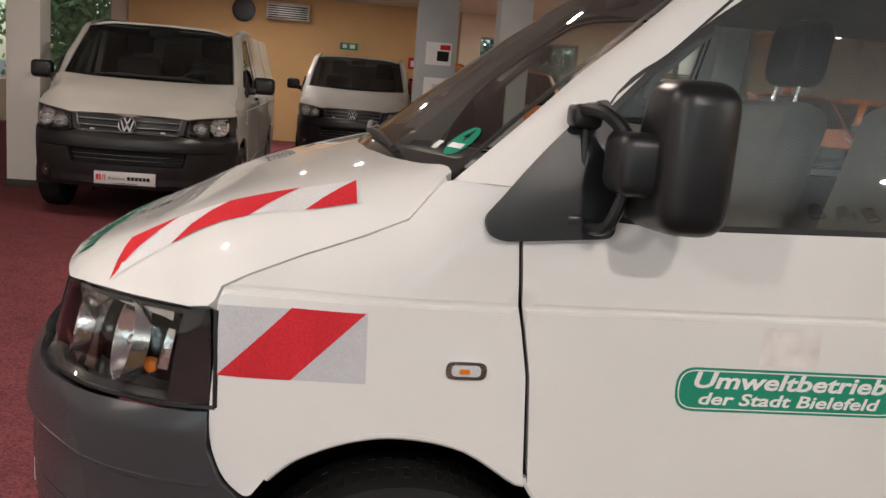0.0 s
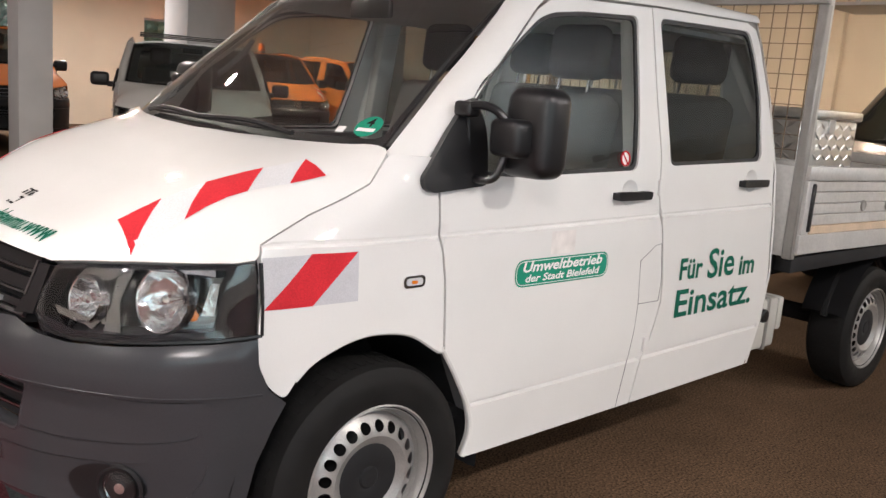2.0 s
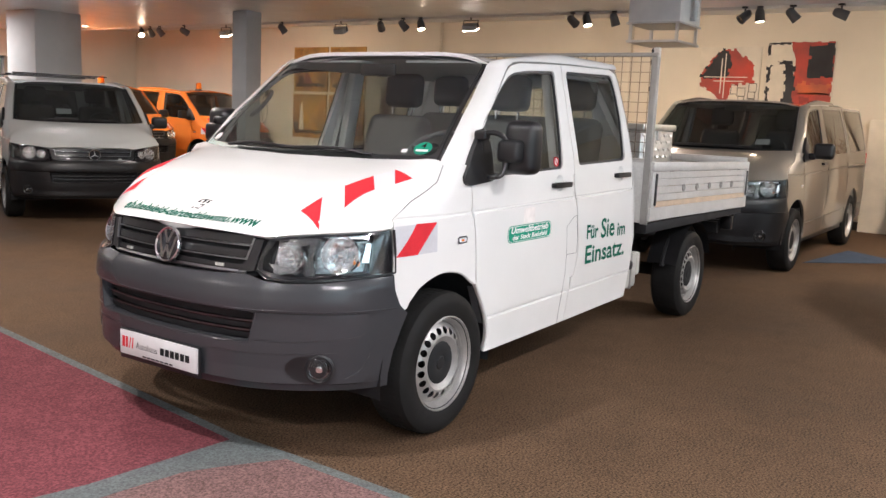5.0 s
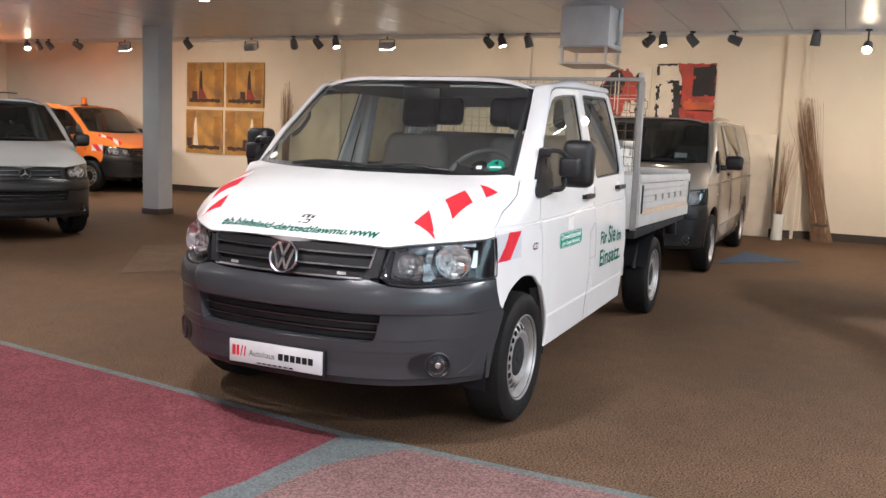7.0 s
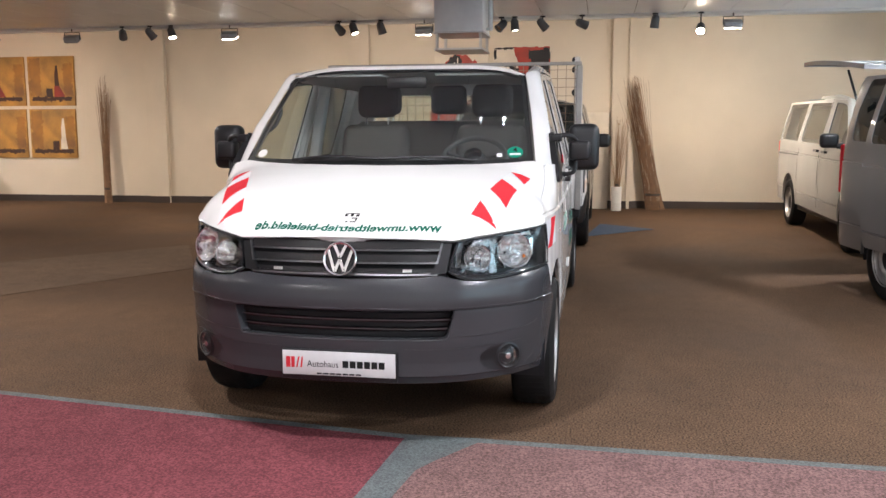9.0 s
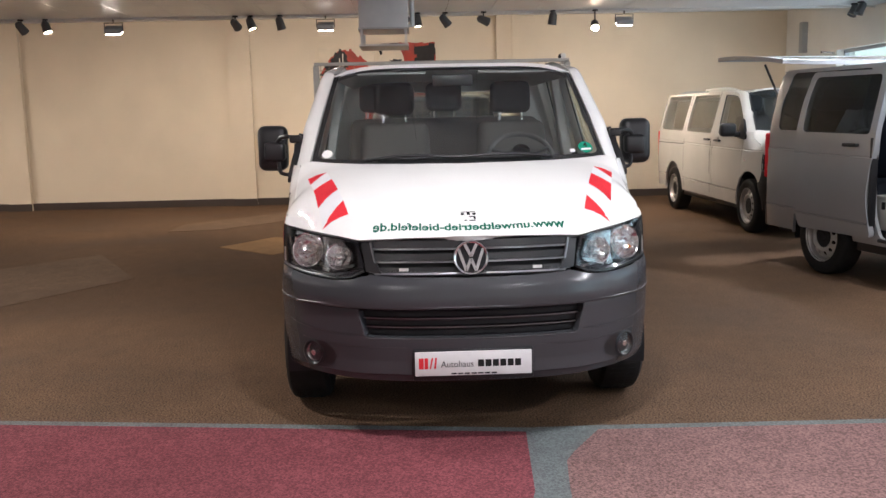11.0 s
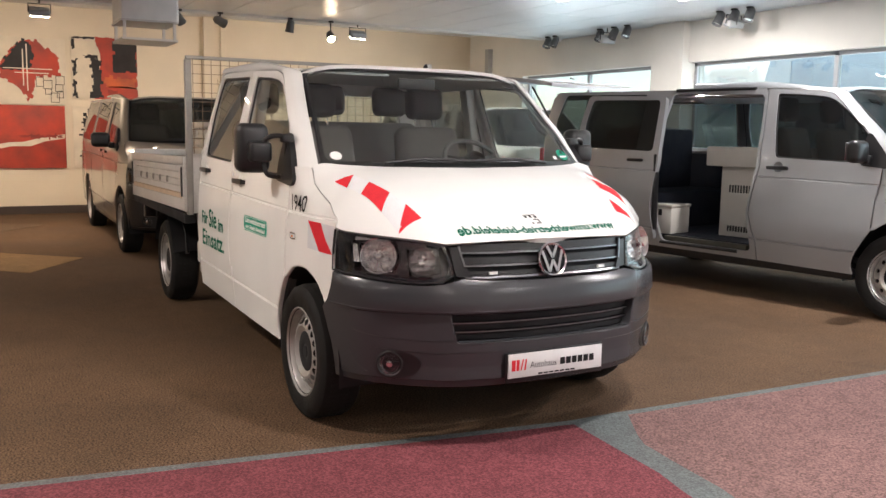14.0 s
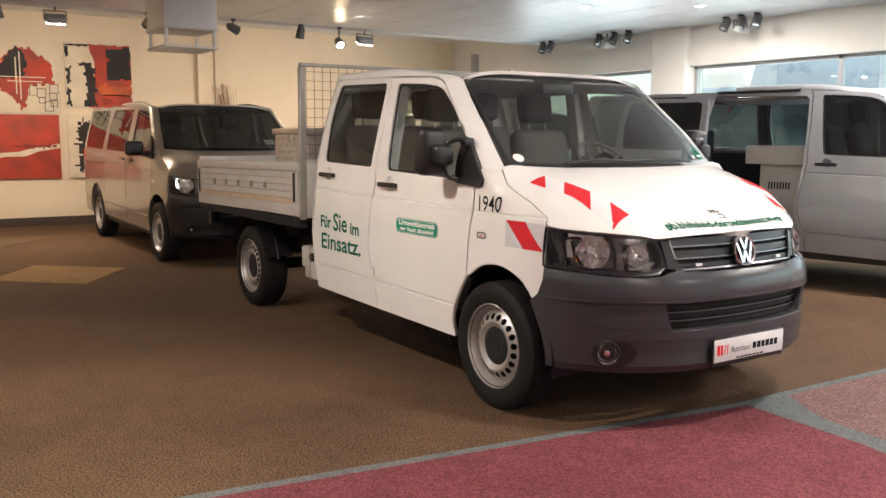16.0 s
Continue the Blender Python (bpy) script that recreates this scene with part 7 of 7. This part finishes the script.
# recessed round lights: a few seen, the rest unseen and added to brighten the room
for x, y, watts, tone in ((-4.75, -5.1, 16, TAN_LIGHT), (-4.75, 4.0, 46, SOFT), (-3.9, 5.1, 46, SOFT), (-0.6, 4.0, 48, SOFT), (2.9, 4.0, 74, SOFT), (-0.6, -3.5, 58, TAN_LIGHT), (2.9, -5.1, 12, TAN_LIGHT),
                          (2.0, 0.1, 36, SOFT), (5.2, 1.8, 18, SOFT), (5.2, -2.4, 18, TAN_LIGHT), (7.0, 1.8, 18, SOFT), (7.0, -2.4, 16, TAN_LIGHT), (0.6, -9.0, 18, SOFT), (1.8, -13.8, 62, SOFT), (-4.75, -9.5, 12, SOFT), (-4.75, -13.8, 75, SOFT), (-8.0, -13.8, 50, SOFT)):
    d = thing("recessed_or_fill_light", "round recessed ceiling light, real in a few places, elsewhere added as fill", "ceiling light", pose(x, y, CEIL), "recessed lights")
    part("rim", lathe_bm([(0.075, -0.002), (0.09, -0.010), (0.064, -0.012), (0.06, 0.02)], 28), WHITEP, d, m=pose(0, 0, 0, -90, 0, 0) @ Matrix.Scale(-1, 4, (0, 1, 0)))
    part("lens", lathe_bm([(0.0, -0.004), (0.062, -0.004)], 28), LIT, d, m=pose(0, 0, 0, 90, 0, 0))
    lamp("AREA", "recessed_or_fill_beam", pose(x, y, CEIL - 0.02), watts, tone, 0.15)


# outside: yard, hedge, cars, house
def tree(x, y, h, r, seed, mat, n=2600, name="tree", label="leafy green tree in the yard"):
    rnd = np.random.RandomState(seed)
    t = thing(name, label, "tree", pose(x, y, -0.22))
    part("trunk", tube_bm(smooth_path([(0, 0, 0), (0.1, 0.05, h * 0.3), (0.0, -0.1, h * 0.7)], 4), [0.16 * (1 - 0.08 * k) for k in range(9)], 8), BARK, t)
    cen = rnd.normal(0, 0.45, (16, 3)) * (r, r, h * 0.35) + (0, 0, h * 0.6)
    vs_, fs_ = [], []
    for k in range(n):
        c = cen[rnd.randint(16)] + rnd.normal(0, 0.28, 3) * (r * 0.8, r * 0.8, h * 0.28)
        if c[2] < 0.1:
            continue
        a, b = rnd.normal(0, 1, 3), rnd.normal(0, 1, 3)
        a /= np.linalg.norm(a)
        b = np.cross(a, b)
        b /= np.linalg.norm(b)
        q = 0.09 + 0.08 * rnd.rand()
        i = len(vs_)
        vs_ += [tuple(c - a * q), tuple(c - b * q * 0.5), tuple(c + a * q), tuple(c + b * q * 0.5)]
        fs_.append((i, i + 1, i + 2, i + 3))
    me = bpy.data.meshes.new("crown")
    me.from_pydata(vs_, [], fs_)
    me.materials.append(mat)
    ob = new("crown", me)
    ob.parent = t
    return t


tree(5.6, -20.5, 5.0, 1.8, 1, LEAF)
tree(7.6, -21.5, 5.5, 1.8, 2, LEAF)
for k, x in enumerate((-2.6, -3.9, -5.3, -7.2, -8.4)):
    tree(x, -18.6 - 0.2 * (k % 2), 3.6, 1.1, 10 + k, LEAF2, 1700, "hedge_bush", "dense blue-green hedge outside the window")
for k, (x, y) in enumerate(((-14.0, 26), (-5.0, 27), (9, 24))):
    tree(x, y, 5.2, 2.2, 30 + k, LEAF, 2200)


# opaque car panes with the bluish sky reflection put into their colour
CARGLASS = material("sky_reflection_car_window", (0.44, 0.54, 0.64), 0.15, vary=0.1)


def yard_car(x, y, turn, mat, label, h=1.0):
    c = thing("parked_car", label, "car", pose(x, y, -0.22, 0, 0, turn), "cars in the yard")
    body = box_bm(-2.1, 2.1, -0.88, 0.88, 0.25, 0.95 * h, 0.16, 4)
    part("body", body, mat, c)
    cabn = box_bm(-1.6, 1.0, -0.78, 0.78, 0.85 * h, 1.5 * h, 0.18, 4)
    for v in cabn.verts:
        if v.co.z > 1.2 * h:
            v.co.x *= 0.78
            v.co.y *= 0.88
    part("cabin", cabn, mat, c)
    for s in (1, -1):
        part("window", box_bm(-1.25, 0.6, s * 0.745 - 0.01, s * 0.745 + 0.01, 1.02 * h, 1.30 * h, 0.004), CARGLASS, c)
        for xx in (-1.3, 1.35):
            part("wheel", lathe_bm([(0.0, 0.09), (0.2, 0.10), (0.31, 0.09), (0.32, -0.09), (0.0, -0.09)], 20), TYRE, c, m=pose(xx, s * 0.80, 0.32))
    return c


yard_car(-7.3, 9.6, 178, WHITE, "white car parked outside the window", 1.92)


def box_van(x, y, turn, mat, label):
    """A tall panel van: raked nose, flat flank with two glazed fields."""
    c = thing("panel_van", label, "van", pose(x, y, -0.22, 0, 0, turn), "cars in the yard")
    body = box_bm(-2.6, 2.2, -0.98, 0.98, 0.35, 3.12, 0.12, 3)
    for v in body.verts:
        if v.co.x > 1.5:
            v.co.x += 0.75 * max(0.0, 1 - max(v.co.z - 1.0, 0) / 1.1) * (v.co.z < 2.1)
    part("body", body, mat, c)
    for s in (1, -1):
        for a, b in ((-2.35, -0.15), (0.05, 1.75)):
            part("window", box_bm(a, b, s * 0.985 - 0.01, s * 0.985 + 0.01, 1.75, 2.88, 0.02, 2), CARGLASS, c)
        for xx in (-1.5, 1.7):
            part("wheel", lathe_bm([(0.0, 0.09), (0.2, 0.10), (0.33, 0.09), (0.34, -0.09), (0.0, -0.09)], 20), TYRE, c, m=pose(xx, s * 0.90, 0.34))
    return c


box_van(-3.7, 9.8, 180, material("pale_blue_paint", (0.60, 0.68, 0.75), 0.4, coat=0.6, vary=0.05), "pale blue panel van parked outside the window")
yard_car(1.9, 9.6, 5, SILVER, "silver car parked outside the window", 1.6)
tree(-6.6, 14.0, 4.2, 1.5, 41, LEAF, 1800, "yard_bush", "leafy green bush behind the parked cars")
for a, b, c, d in RIGHTWINS:
    sky = bpy.data.lights.new("window_skylight", "AREA")
    sky.shape, sky.size, sky.size_y, sky.energy, sky.color = "RECTANGLE", b - a - 0.1, d - c - 0.1, 9.0 * (b - a), (0.78, 0.89, 1.0)
    new("window_skylight", sky).matrix_world = look(((a + b) / 2, Y1 + 0.27, (c + d) / 2), ((a + b) / 2, 0, (c + d) / 2))
sun = bpy.data.lights.new("sun", "SUN")
sun.energy, sun.angle, sun.color = 4.0, radians(12), (1.0, 0.97, 0.92)
new("sun", sun).matrix_world = look((14, -10, 40), (0, 0, 0))
